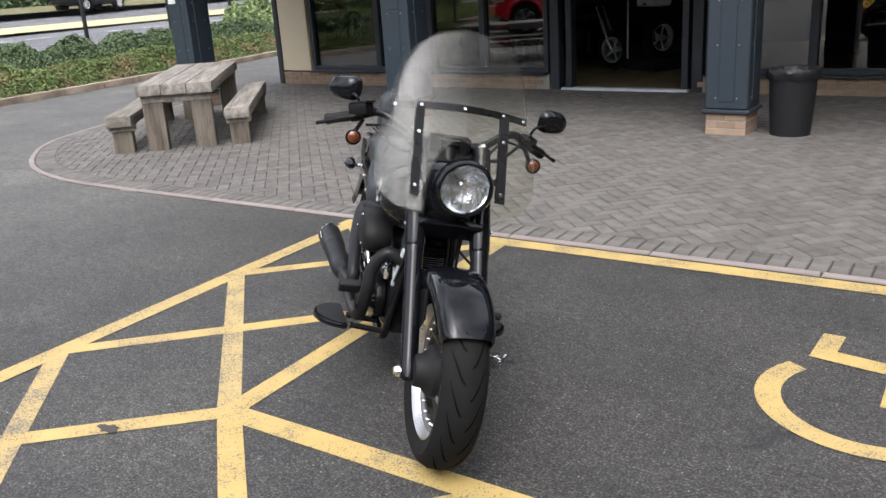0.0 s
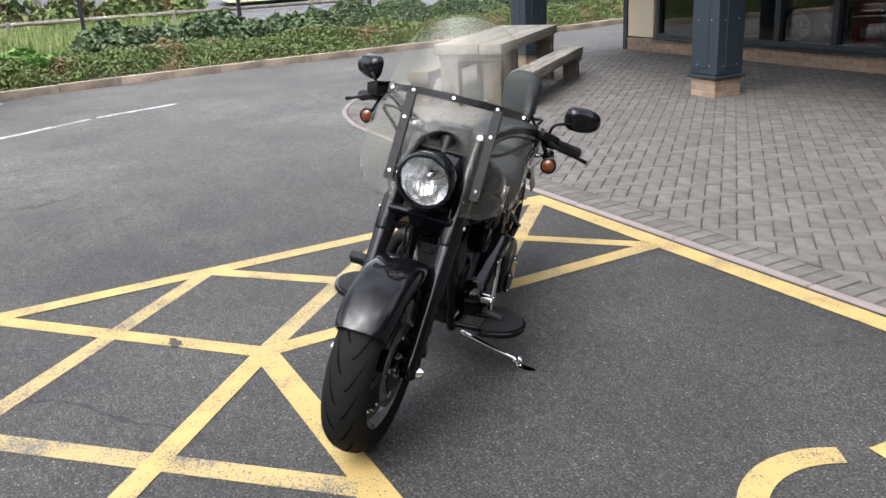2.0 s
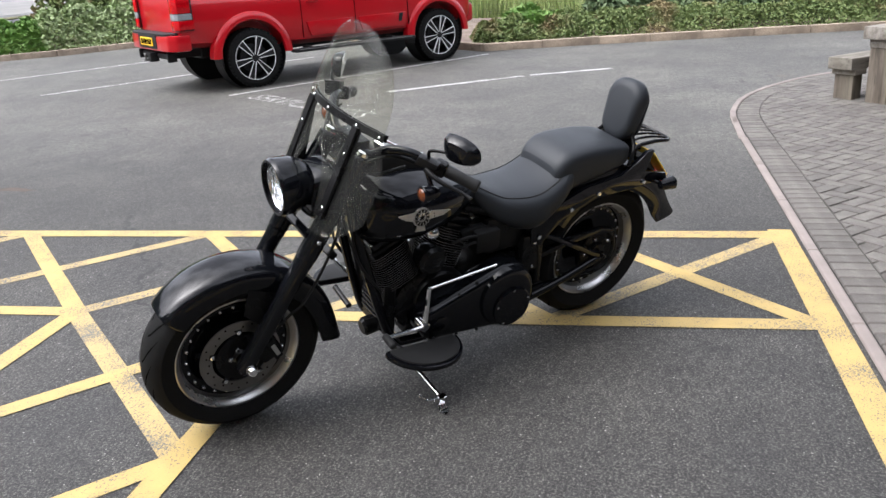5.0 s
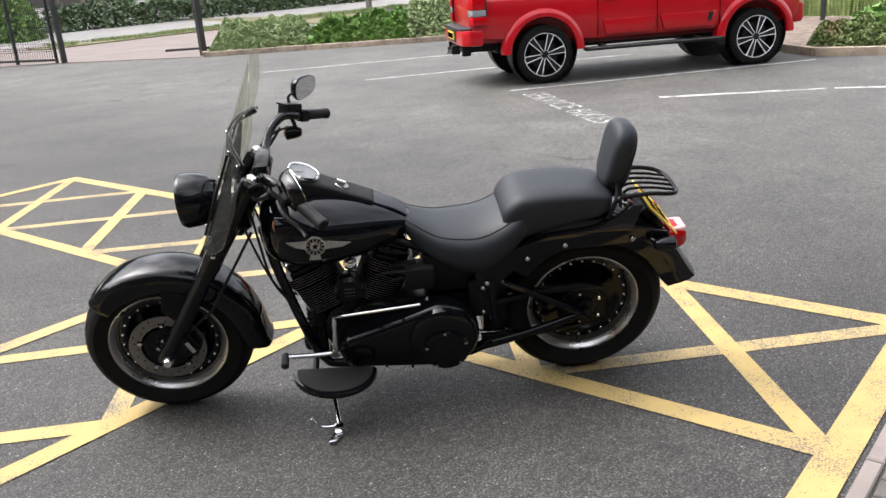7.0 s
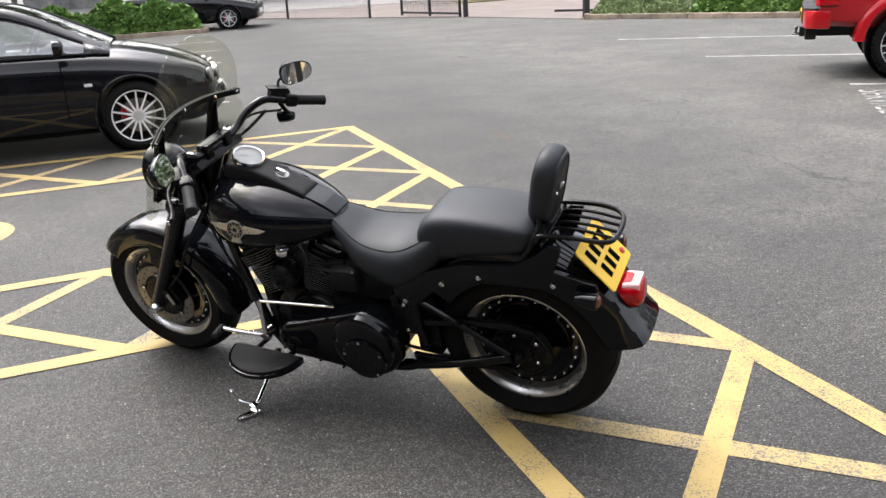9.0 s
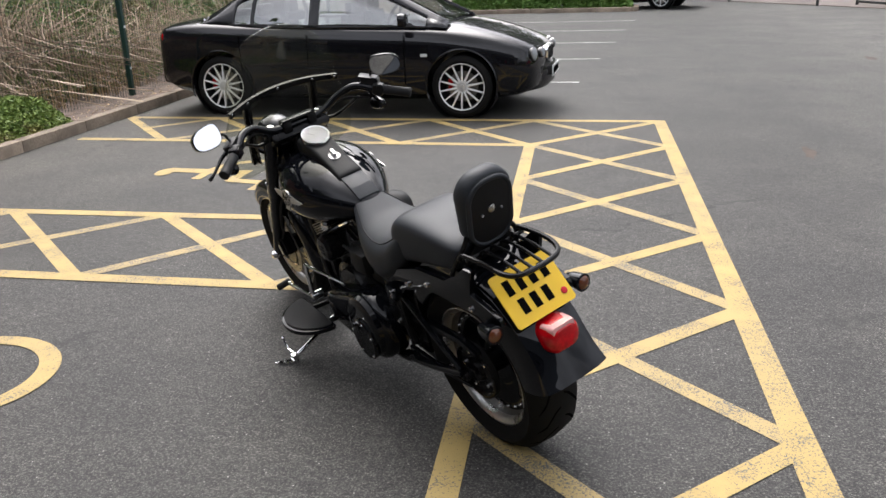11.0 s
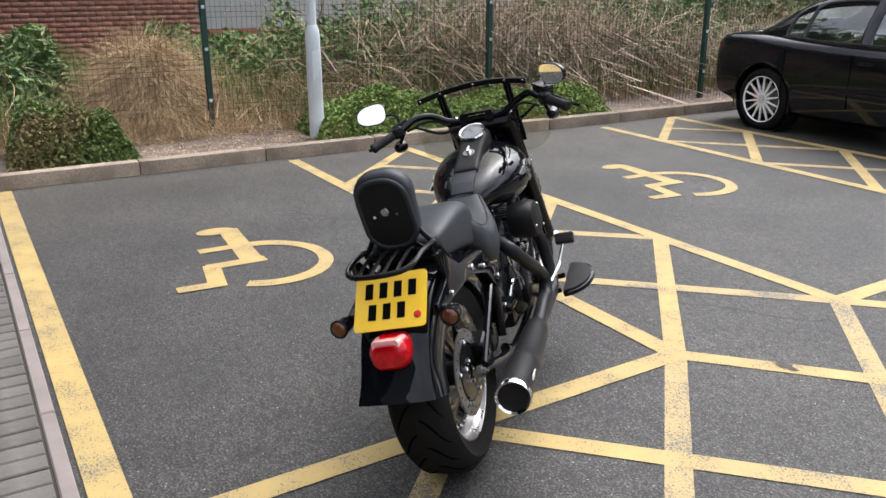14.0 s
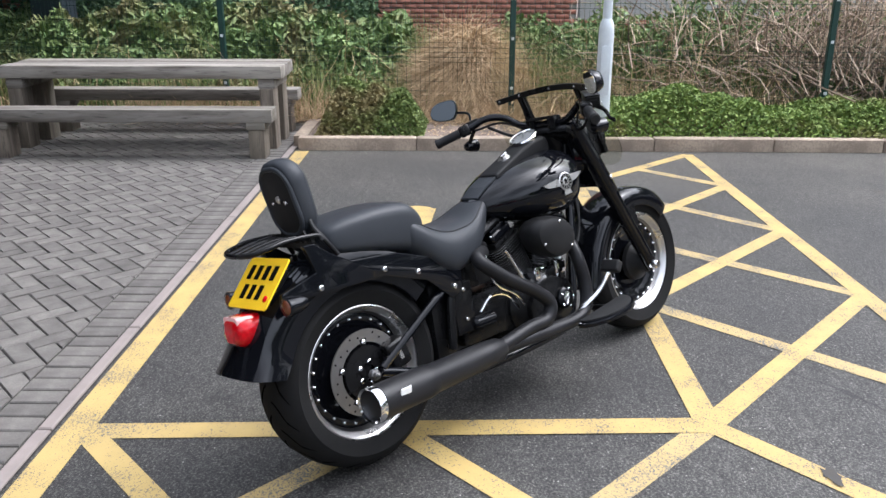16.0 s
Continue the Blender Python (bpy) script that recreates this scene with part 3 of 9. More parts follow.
# ---- glass-fronted brick building ----
FY = 10.62
wall = thing("wall_shop_front", None, "buff brick and glass shop front under a canopy", "wall", kind="structure")
bb = B()
for x0, x1 in ((-10.6, -5.235), (-3.04, 13.0)):
    box(bb, ((x0 + x1) / 2, FY + 0.12, 0.10), (x1 - x0, 0.22, 0.24))
part("plinth_core", bb, MORTAR, wall, smooth=False)
# unseen upper storey, added tall and dark to darken reflections
bb = B()
box(bb, (1.2, FY + 0.13, 4.55), (23.6, 0.30, 3.9))
part("unseen_upper_wall", bb, UPPER_DARK, wall, "unseen dark wall above the glazing, added to darken reflections", smooth=False)
for x0, x1, tag in ((-10.52, -9.86, 1),):
    for z0, z1 in ((0.24, 1.46), (1.475, 2.6)):
        part("cream_panel", box(B(), ((x0 + x1) / 2, FY + 0.10, (z0 + z1) / 2), (x1 - x0, 0.2, z1 - z0), 0.006), CREAM, wall, "smooth cream facing panel")
part("corner_post", box(B(), (-10.58, FY + 0.16, 1.3), (0.11, 0.36, 2.6), 0.01), FRAME_DARK, wall, "dark grey steel corner post")
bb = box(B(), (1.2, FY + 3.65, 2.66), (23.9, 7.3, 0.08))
part("workshop_ceiling", bb, SHADED_ROOM, wall, smooth=False)
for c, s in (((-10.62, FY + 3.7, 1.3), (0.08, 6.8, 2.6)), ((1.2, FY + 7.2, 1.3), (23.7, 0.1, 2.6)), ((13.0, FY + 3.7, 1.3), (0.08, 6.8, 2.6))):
    part("workshop_wall", box(B(), c, s), SHADED_ROOM, wall, smooth=False)
part("workshop_floor", box(B(), (1.2, FY + 3.75, -0.02), (23.5, 7.0, 0.09)), ROOMFLOOR, wall, "worn tan workshop floor", smooth=False)
part("door_threshold", box(B(), (-4.13, FY + 0.05, 0.02), (1.82, 0.16, 0.05), 0.008), GALV, wall, "worn metal door threshold")


def glazing(name, x0, x1, z0, z1, mullions, sill=True):
    w = thing(name, None, "dark grey framed shop window with clear glass", "window", kind="structure")
    f = 0.07
    for xa, xb, za, zb in ((x0, x1, z0, z0 + f), (x0, x1, z1 - f, z1), (x0, x0 + f, z0 + f, z1 - f), (x1 - f, x1, z0 + f, z1 - f)):
        part("window_frame", box(B(), ((xa + xb) / 2, FY + 0.09, (za + zb) / 2), (xb - xa, 0.12, zb - za), 0.006), FRAME_DARK, w)
    for mx in mullions:
        part("mullion", box(B(), (mx, FY + 0.09, (z0 + z1) / 2), (0.10, 0.13, z1 - z0 - 2 * f), 0.006), FRAME_DARK, w)
    ed = [x0 + f] + [v for mx in mullions for v in (mx - 0.05, mx + 0.05)] + [x1 - f]
    for a, c in zip(ed[::2], ed[1::2]):
        o = part("pane", box(B(), ((a + c) / 2, FY + 0.10, (z0 + z1) / 2), (c - a, 0.008, z1 - z0 - 2 * f)), PANE, w, smooth=False)
        o.visible_shadow = False
    part("window_sill", box(B(), ((x0 + x1) / 2, FY + 0.0, z0 - 0.012), (x1 - x0, 0.14, 0.024), 0.005), FRAME_DARK, w)
    return w


glazing("window_1", -9.83, -5.26, 0.245, 2.6, (-8.35, -7.3, -6.35))
glazing("window_2", -3.02, 6.0, 0.245, 2.6, (-1.75, 0.2, 2.2, 4.1))
glazing("window_3", 6.02, 12.9, 0.245, 2.6, (8.2, 10.4))
dr = thing("door_1", None, "open workshop doorway in dark grey steel frame", "door", kind="structure")
for x in (-5.15, -4.93, -3.12, -3.28):
    part("door_post", box(B(), (x, FY + 0.09, 1.3), (0.14 if x in (-5.15, -3.12) else 0.09, 0.16, 2.6), 0.008), FRAME_DARK, dr)
part("door_head", box(B(), (-4.1, FY + 0.09, 2.45), (1.64, 0.15, 0.3), 0.008), FRAME_DARK, dr)

# the canopy on its columns; its unseen deep fascia and low soffit add shade
can = thing("canopy", None, "unseen flat canopy roof over the shop front, set low for shade", "canopy", kind="structure")
part("canopy_soffit", box(B(), (1.2, 8.95, 2.68), (24.0, 3.2, 0.10)), FRAME_DARK, can, smooth=False)
part("unseen_fascia", box(B(), (1.2, 7.3, 3.2), (24.2, 0.10, 1.2), 0.01), STEEL_BLUE, can, smooth=False)
part("canopy_roof", box(B(), (1.2, 8.95, 2.9), (24.0, 3.2, 0.2)), FRAME_DARK, can, smooth=False)
part("unseen_roof", box(B(), (1.2, 14.4, 6.6), (24.4, 8.2, 0.3)), FRAME_DARK, can, smooth=False)


def column(x, y):
    c = thing("canopy_column", pose(x, y, 0), "blue-grey clad steel canopy column on a buff brick base", "column", "canopy columns", kind="structure")
    part("base_core", box(B(), (0, 0, 0.10), (0.375, 0.375, 0.22)), MORTAR, c, smooth=False)
    for k in range(3):
        for s in range(4):
            joints = (-0.192, 0.0, 0.192) if (k + s) % 2 == 0 else (-0.192, -0.098, 0.098, 0.192)
            for xa, xb in zip(joints, joints[1:]):
                o = part("brick", box(B(), ((xa + xb) / 2, -0.181, 0.035 + 0.072 * k), (xb - xa - 0.009, 0.022, 0.062), 0.004), BRICK, c)
                o.matrix_local = pose(0, 0, 0, 0, 0, 90 * s)
    part("collar", box(B(), (0, 0, 0.235), (0.45, 0.45, 0.035), 0.006), STEEL_BLUE, c)
    part("cladding", box(B(), (0, 0, 1.63), (0.40, 0.40, 2.75), 0.012), STEEL_BLUE, c)
    for s in range(4):
        for za, zb in ((0.33, 1.28), (1.295, 2.9)):
            o = part("cover_strip", box(B(), (0, -0.203, (za + zb) / 2), (0.145, 0.012, zb - za), 0.003), STEEL_BLUE, c)
            o.matrix_local = pose(0, 0, 0, 0, 0, 90 * s)
        for z in (0.36, 0.85, 1.25, 1.5):
            for x2 in (-0.1, 0.1):
                o = part("rivet", lathe(B(), (x2, -0.200, z), (0, -1, 0), [(0, 0.006), (0.003, 0.005), (0.004, 0.001)], 8), GALV, c)
                o.matrix_local = pose(0, 0, 0, 0, 0, 90 * s)
    return c


for x, y in ((-1.92, 8.12), (-5.82, 8.12), (-9.75, 8.12), (2.0, 8.12), (5.9, 8.12), (9.8, 8.12)):
    column(x, y)



# ---- the motorcycle: x ahead from the rear axle's foot, y to its left, z up, leaning on its stand ----
BIKE = Matrix.Translation((-2.281, 3.0765, 0.008)) @ Matrix.Rotation(radians(-43.64), 4, "Z") @ Matrix.Rotation(radians(-13.2), 4, "X")
moto = thing("motorcycle", BIKE, "black cruiser motorcycle leaning on its side stand on the asphalt", "motorcycle")

GROOVE = mat("groove_black", (0.005, 0.005, 0.005), None, 0.95, spec=0.0)


def P(name, bm, material, parent=None, label="", angle=35):
    return part(name, bm, material, parent or moto, label, True, angle)


def oval(x, zt, zb, w, e=2.5, n=28, yc=0.0, lean=0.0):
    """A ring round the middle plane: a superellipse between zt and zb, half as wide as w says."""
    out, zc, hz = [], (zt + zb) / 2, (zt - zb) / 2
    for i in range(n):
        a = 6.283185 * i / n
        c, s = math.cos(a), math.sin(a)
        out.append((x + lean * (s * hz), yc + w * math.copysign(abs(c) ** (2 / e), c), zc + hz * math.copysign(abs(s) ** (2 / e), s)))
    return out


def stations(rows, k=4):
    """Rows of numbers, smoothed to a denser set."""
    R = np.array(rows, float)
    t, tt = np.arange(len(R)), np.linspace(0, len(R) - 1, (len(R) - 1) * k + 1)
    out = []
    for s in tt:
        i = min(int(s), len(R) - 2)
        f = s - i
        a, b, c, d = R[max(i - 1, 0)], R[i], R[i + 1], R[min(i + 2, len(R) - 1)]
        out.append(0.5 * (2 * b + (c - a) * f + (2 * a - 5 * b + 4 * c - d) * f * f + (3 * b - a - 3 * c + d) * f ** 3))
    return out


def shared_parts(name, mesh, places, parent, label=""):
    for m in places:
        o = new(name, mesh)
        o.parent = parent
        o.matrix_local = m
        if label:
            o["label"] = label


def bike_wheel(x, R, w, rim_w, label, studs_at):
    """A tyre with its grooves on a black cast wheel with a bright lip and a ring of chrome studs."""
    ty = B()
    h = w / 2
    prof = [(h - rim_w / 2 - 0.004, 0.227), (h - rim_w / 2 - 0.012, 0.242), (0.004, 0.268), (0.0, 0.276), (0.008, 0.292), (0.020, 0.303), (0.040, R - 0.0065), (h, R), (w - 0.040, R - 0.0065), (w - 0.020, 0.303), (w - 0.008, 0.292), (w, 0.276), (w - 0.004, 0.268), (h + rim_w / 2 + 0.012, 0.242), (h + rim_w / 2 + 0.004, 0.227)]
    lathe(ty, (x, -h, R), (0, 1, 0), prof, 72, caps=False)
    root = P("wheel_tyre", ty, TYRE, None, label + " tyre with curved tread grooves", 50)
    # tread grooves: curved cuts leaning back from the middle to both shoulders
    gv = B()
    pr_y = np.array([-h + p[0] for p in prof])
    for i in range(20):
        for sd in (-1, 1):
            a0 = 6.283185 * (i + (0.5 if sd > 0 else 0)) / 20
            ring = []
            for k in range(8):
                f = k / 7
                yy = sd * (0.010 + f * (h - 0.030))
                rr = float(np.interp(yy + h, [p[0] for p in prof[3:12]], [p[1] for p in prof[3:12]])) + 0.0008
                a = a0 + 0.34 * f ** 1.5
                ht = 0.0062 * math.sin(math.pi * min(1, max(0.12, f))) / rr + 0.002 / rr
                ring.append([(x + rr * math.cos(a + s * ht), yy, R + rr * math.sin(a + s * ht)) for s in (-1, 1)])
            vs = [[gv.verts.new(p) for p in r] for r in ring]
            for p, q in zip(vs, vs[1:]):
                gv.faces.new((p[0], p[1], q[1], q[0]))
    P("tread_groove", gv, GROOVE, root, "dark curved tread grooves")["kind"] = "stuff"
    rb = B()
    hw = rim_w / 2
    lathe(rb, (x, -hw, R), (0, 1, 0), [(0.012, 0.214), (0.03, 0.203), (hw * 0.65, 0.194), (hw - 0.012, 0.188), (hw + 0.012, 0.188), (rim_w - hw * 0.65, 0.194), (rim_w - 0.03, 0.203), (rim_w - 0.012, 0.214)], 64, caps=False)
    rim = P("rim", rb, RIM_BARREL, root, "machined bright wheel rim barrel")
    for sd in (-1, 1):
        lb = B()
        lathe(lb, (x, sd * (hw - 0.024), R), (0, sd, 0), [(0.0, 0.203), (0.010, 0.207), (0.016, 0.213), (0.024, 0.218), (0.027, 0.223), (0.024, 0.2305), (0.012, 0.2315), (0.0, 0.229), (0.0, 0.203)], 72, caps=False)
        P("rim_lip", lb, RIM_EDGE, rim, "bright machined rim lip")
        # dished black face between lip and hub
        fb = B()
        lathe(fb, (x, 0, R), (0, sd, 0), [(studs_at - 0.02, 0.030), (studs_at - 0.012, 0.05), (studs_at - 0.016, 0.10), (studs_at - 0.012, 0.148), (studs_at, 0.164), (studs_at + 0.001, 0.188), (studs_at - 0.006, 0.203)], 64, caps=False)
        P("wheel_face", fb, GLOSS, rim)
        me = finish(lathe(B(), (0, 0, 0), (0, sd, 0), [(-0.004, 0.0062), (0.006, 0.0062), (0.0105, 0.0035), (0.012, 0.0005)], 10), "stud", CHROME)
        shared_parts("stud", me, [pose(x + 0.178 * math.cos(a), sd * studs_at, R + 0.178 * math.sin(a)) for a in np.arange(24) * 6.283185 / 24], rim)
    hb = B()
    lathe(hb, (x, -0.085, R), (0, 1, 0), [(0, 0.022), (0.012, 0.034), (0.05, 0.042), (0.12, 0.042), (0.158, 0.034), (0.17, 0.022)], 28)
    P("hub", hb, SATIN, root)
    return root


def disc(x, y, z, sd, r, parent, holes=26):
    db = B()
    lathe(db, (x, y - 0.0025, z), (0, 1, 0), [(0, r * 0.70), (0, r), (0.005, r), (0.005, r * 0.70), (0, r * 0.70)], 60, caps=False)
    d = P("brake_disc", db, DISC, parent, "drilled steel brake disc")
    cb = B()
    lathe(cb, (x, y - 0.004, z), (0, 1, 0), [(0, 0.03), (0, r * 0.62), (0.008, r * 0.62), (0.008, 0.03), (0, 0.03)], 40, caps=False)
    for k in range(5):
        a = 6.283185 * k / 5 + 0.3
        box(cb, (x + r * 0.68 * math.cos(a), y, z + r * 0.68 * math.sin(a)), (r * 0.22, 0.007, 0.022), 0, Matrix.Rotation(-a, 3, "Y"))
    P("disc_carrier", cb, SATIN, d)
    hm = finish(lathe(B(), (0, 0, 0), (0, sd, 0), [(-0.001, 0.0036), (0.0008, 0.0036)], 8), "disc_hole", GROOVE)
    shared_parts("disc_hole", hm, [pose(x + r * (0.78 + 0.07 * (i % 3)) * math.cos(a), y + sd * 0.0028, z + r * (0.78 + 0.07 * (i % 3)) * math.sin(a)) for i, a in enumerate(np.arange(holes) * 6.283185 / holes)], d)
    bm2 = finish(lathe(B(), (0, 0, 0), (0, sd, 0), [(0, 0.009), (0.006, 0.009), (0.008, 0.006)], 6), "disc_bolt", CHROME)
    shared_parts("disc_bolt", bm2, [pose(x + r * 0.72 * math.cos(a), y + sd * 0.003, z + r * 0.72 * math.sin(a)) for a in np.arange(5) * 6.283185 / 5 + 0.3] + [pose(x + 0.036 * math.cos(a), y + sd * 0.003, z + 0.036 * math.sin(a)) for a in np.arange(5) * 6.283185 / 5], d)
    return d


FW, RW = 0.322, 0.327
fwheel = bike_wheel(1.635, FW, 0.150, 0.112, "wide front", 0.022)
rwheel = bike_wheel(0.0, RW, 0.205, 0.152, "very wide rear", 0.030)
disc(1.635, 0.072, FW, 1, 0.146, fwheel)
disc(0.0, -0.088, RW, -1, 0.146, rwheel)


def bolt(p, d, r=0.010, mt=None, h=0.008, parent=None):
    return P("bolt", lathe(B(), p, d, [(0, r), (h * 0.7, r), (h, r * 0.7)], 10), mt or CHROME, parent)


# fork: covers, sliders, caps
forks = []
for sd in (-1, 1):
    y = 0.118 * sd
    def fk(z):
        return Vector((1.209 + 0.618 * (1.0 - z), y, z))
    fb = B()
    lathe(fb, fk(1.02), fk(0.3) - fk(1.02), [(0, 0.026), (0.006, 0.033), (0.20, 0.037), (0.385, 0.037), (0.395, 0.034)], 24)
    f = P("fork_cover", fb, GLOSS, None, "gloss black fork cover")
    sb = B()
    lathe(sb, fk(0.70), fk(0.30) - fk(0.70), [(0, 0.033), (0.03, 0.0345), (0.05, 0.032), (0.40, 0.030), (0.44, 0.033), (0.475, 0.029), (0.485, 0.018)], 22)
    P("fork_slider", sb, GLOSS, f)
    bolt(fk(1.022), (-0.5, 0, 0.85), 0.021, CHROME, 0.018, f)
    bolt((1.37, y + sd * 0.036, 0.755), (0, sd, 0), 0.008, CHROME, 0.006, f)
    bolt((1.625, y + sd * 0.012, FW - 0.012), (0, sd, 0), 0.021, CHROME, 0.038, f)
    forks.append(f)
tr = B()
box(tr, (1.300, 0, 0.83), (0.085, 0.24, 0.045), 0.015, Matrix.Rotation(radians(31.7), 3, "Y"), 2)
box(tr, (1.185, 0, 0.975), (0.085, 0.27, 0.035), 0.012, Matrix.Rotation(radians(31.7), 3, "Y"), 2)
rod(tr, (1.17, 0, 1.0), (1.285, 0, 0.81), 0.032)
P("yoke_cover", box(B(), (1.378, 0, 0.752), (0.030, 0.235, 0.075), 0.012, Matrix.Rotation(radians(31.7), 3, "Y"), 3), GLOSS, None, "gloss black cover across the lower yoke")
P("triple_tree", tr, SATIN, None, "satin black fork yokes")
nc = B()
skin(nc, [oval(x, zt, zb, w, 3.2) for x, zt, zb, w in ((1.235, 0.955, 0.80, 0.085), (1.27, 0.975, 0.775, 0.108), (1.33, 0.965, 0.775, 0.10), (1.36, 0.95, 0.80, 0.08))])
P("nacelle", nc, GLOSS, None, "black headlamp nacelle between the forks")

# headlamp
hl = B()
lathe(hl, (1.335, 0.012, 0.922), (1, 0, -0.05), [(0, 0.03), (0.006, 0.06), (0.03, 0.082), (0.07, 0.096), (0.118, 0.1), (0.124, 0.1), (0.134, 0.094), (0.134, 0.087), (0.118, 0.0868)], 48, caps=False)
head = P("headlamp", hl, GLOSS, None, "round headlamp in a gloss black shell")
rf = B()
lathe(rf, (1.385, 0.012, 0.92), (1, 0, -0.05), [(0.0, 0.012), (0.006, 0.03), (0.02, 0.054), (0.04, 0.073), (0.066, 0.086)], 40, caps=False)
P("reflector", rf, SILVERED, head, "faceted chrome reflector")
fl = B()
for k in range(9):
    yy = -0.064 + 0.016 * k
    hh = math.sqrt(0.080 ** 2 - yy ** 2)
    box(fl, (1.4425, 0.012 + yy, 0.914 - hh / 2 + 0.004), (0.006, 0.0035, hh * 0.9))
P("reflector_rib", fl, SILVERED, head)
P("bulb_shield", lathe(B(), (1.39, 0.012, 0.92), (1, 0, -0.05), [(0, 0.011), (0.045, 0.014), (0.05, 0.01)], 18), CHROME, head)
ln = B()
lathe(ln, (1.4535, 0.012, 0.916), (1, 0, -0.05), [(0, 0.0865), (0.006, 0.074), (0.0125, 0.045), (0.015, 0.0)], 40, caps=False)
o = P("lens", ln, sheet_glass("lamp_lens", (0.96, 0.97, 0.98), 0.04), head, "clear curved headlamp lens")
o.visible_shadow = False
P("trim_ring", lathe(B(), (1.449, 0.012, 0.9165), (1, 0, -0.05), [(0, 0.0995), (0.012, 0.0985), (0.018, 0.093), (0.016, 0.0865), (0.0, 0.0865)], 48, caps=False), GLOSS, head)


def arc_shell(cx, cz, rows, prof, th=0.004):
    """A mudguard: the cross profile prof (y, fall) carried round an axle along rows of (angle, radius, width factor)."""
    rings = []
    for a, r, wf in rows:
        c, s = math.cos(radians(a)), math.sin(radians(a))
        outr = [(cx + (r - f) * c, y * wf, cz + (r - f) * s) for y, f in prof]
        inn = [(cx + (r - f - th) * c, y * wf * (1 - 0.03), cz + (r - f - th) * s) for y, f in prof][::-1]
        rings.append(outr + inn)
    return skin(B(), rings)


ffp = [(-0.092, 0.085), (-0.095, 0.05), (-0.090, 0.024), (-0.076, 0.009), (-0.05, 0.002), (0, 0.0), (0.05, 0.002), (0.076, 0.009), (0.090, 0.024), (0.095, 0.05), (0.092, 0.085)]
rows = stations([(42, 0.340, 0.86), (46, 0.341, 0.92), (62, 0.344, 0.98), (90, 0.350, 1.0), (120, 0.360, 1.0), (150, 0.369, 1.0), (170, 0.376, 1.0), (180, 0.385, 0.99), (186, 0.397, 0.98)], 5)
P("front_fender", arc_shell(1.635, FW, rows, ffp), GLOSS, None, "gloss black deep front mudguard")
for sd in (-1, 1):
    P("fender_bracket", prism(B(), [(1.50, 0.56), (1.60, 0.60), (1.62, 0.50), (1.56, 0.44), (1.50, 0.50)], sd * 0.088, sd * 0.094, "y"), SATIN)
rfp = [(-0.118, 0.125), (-0.121, 0.08), (-0.119, 0.042), (-0.108, 0.016), (-0.07, 0.003), (0, 0.0), (0.07, 0.003), (0.108, 0.016), (0.119, 0.042), (0.121, 0.08), (0.118, 0.125)]
rows = stations([(38, 0.425, 0.99), (60, 0.43, 1.0), (90, 0.435, 1.0), (115, 0.435, 1.0), (138, 0.438, 1.0), (150, 0.438, 1.0), (156, 0.441, 1.02), (161, 0.449, 1.06), (165, 0.460, 1.10)], 5)
P("rear_fender", arc_shell(0.0, RW, rows, rfp), GLOSS, None, "gloss black wide rear mudguard with a flared tail")

# frame: tubes and struts
for sd in (-1, 1):
    P("frame_tube", tube(B(), [(1.20, 0.045 * sd, 0.80), (1.165, 0.075 * sd, 0.62), (1.09, 0.10 * sd, 0.34), (1.04, 0.105 * sd, 0.22), (0.95, 0.11 * sd, 0.185), (0.5, 0.12 * sd, 0.185), (0.38, 0.12 * sd, 0.24)], 0.019, 12), GLOSS, None, "gloss black frame tube")
    P("frame_tube", tube(B(), [(1.16, 0.03 * sd, 0.80), (0.8, 0.05 * sd, 0.72), (0.52, 0.10 * sd, 0.62), (0.40, 0.125 * sd, 0.52), (0.36, 0.125 * sd, 0.3)], 0.017, 10), SATIN)
    st = P("fender_strut", prism(B(), [(0.43, 0.50), (0.44, 0.57), (0.30, 0.655), (0.16, 0.70), (-0.02, 0.715), (-0.10, 0.76), (-0.15, 0.80), (-0.19, 0.80), (-0.16, 0.71), (-0.29, 0.675), (-0.30, 0.645), (-0.14, 0.64), (0.10, 0.635), (0.28, 0.575), (0.38, 0.485)], sd * 0.126, sd * 0.146, "y", 0.003), GLOSS, None, "gloss black mudguard strut")
    for x, z in ((0.10, 0.658), (0.24, 0.615), (0.395, 0.525), (-0.155, 0.660)):
        bolt((x, sd * 0.146, z), (0, sd, 0), 0.0098, CHROME, 0.009, st)
    P("swingarm", tube(B(), [(0.47, 0.115 * sd, 0.195), (0.25, 0.128 * sd, 0.250), (0.02, 0.137 * sd, RW)], 0.017, 12, radii=[0.022, 0.017, 0.017]), GLOSS, None, "gloss black triangular swingarm tube")
    P("swingarm", tube(B(), [(0.40, 0.120 * sd, 0.53), (0.30, 0.13 * sd, 0.49), (0.03, 0.138 * sd, RW + 0.01)], 0.0135, 10), GLOSS)
    ax = lathe(B(), (0.0, sd * 0.120, RW - 0.004), (0, sd, 0), [(0, 0.020), (0.016, 0.020), (0.018, 0.014), (0.027, 0.0135), (0.029, 0.007), (0.036, 0.006), (0.037, 0.003)], 6)
    P("axle_nut", ax, RIM_BARREL if sd < 0 else SATIN, rwheel, "bare steel axle nut" if sd < 0 else "black axle nut")
bb = B()
box(bb, (0.36, 0, 0.40), (0.10, 0.20, 0.30), 0.02, None, 2)
box(bb, (0.41, 0.115, 0.45), (0.11, 0.05, 0.17), 0.012, None, 2)
box(bb, (0.44, -0.115, 0.43), (0.10, 0.04, 0.19), 0.012, None, 2)
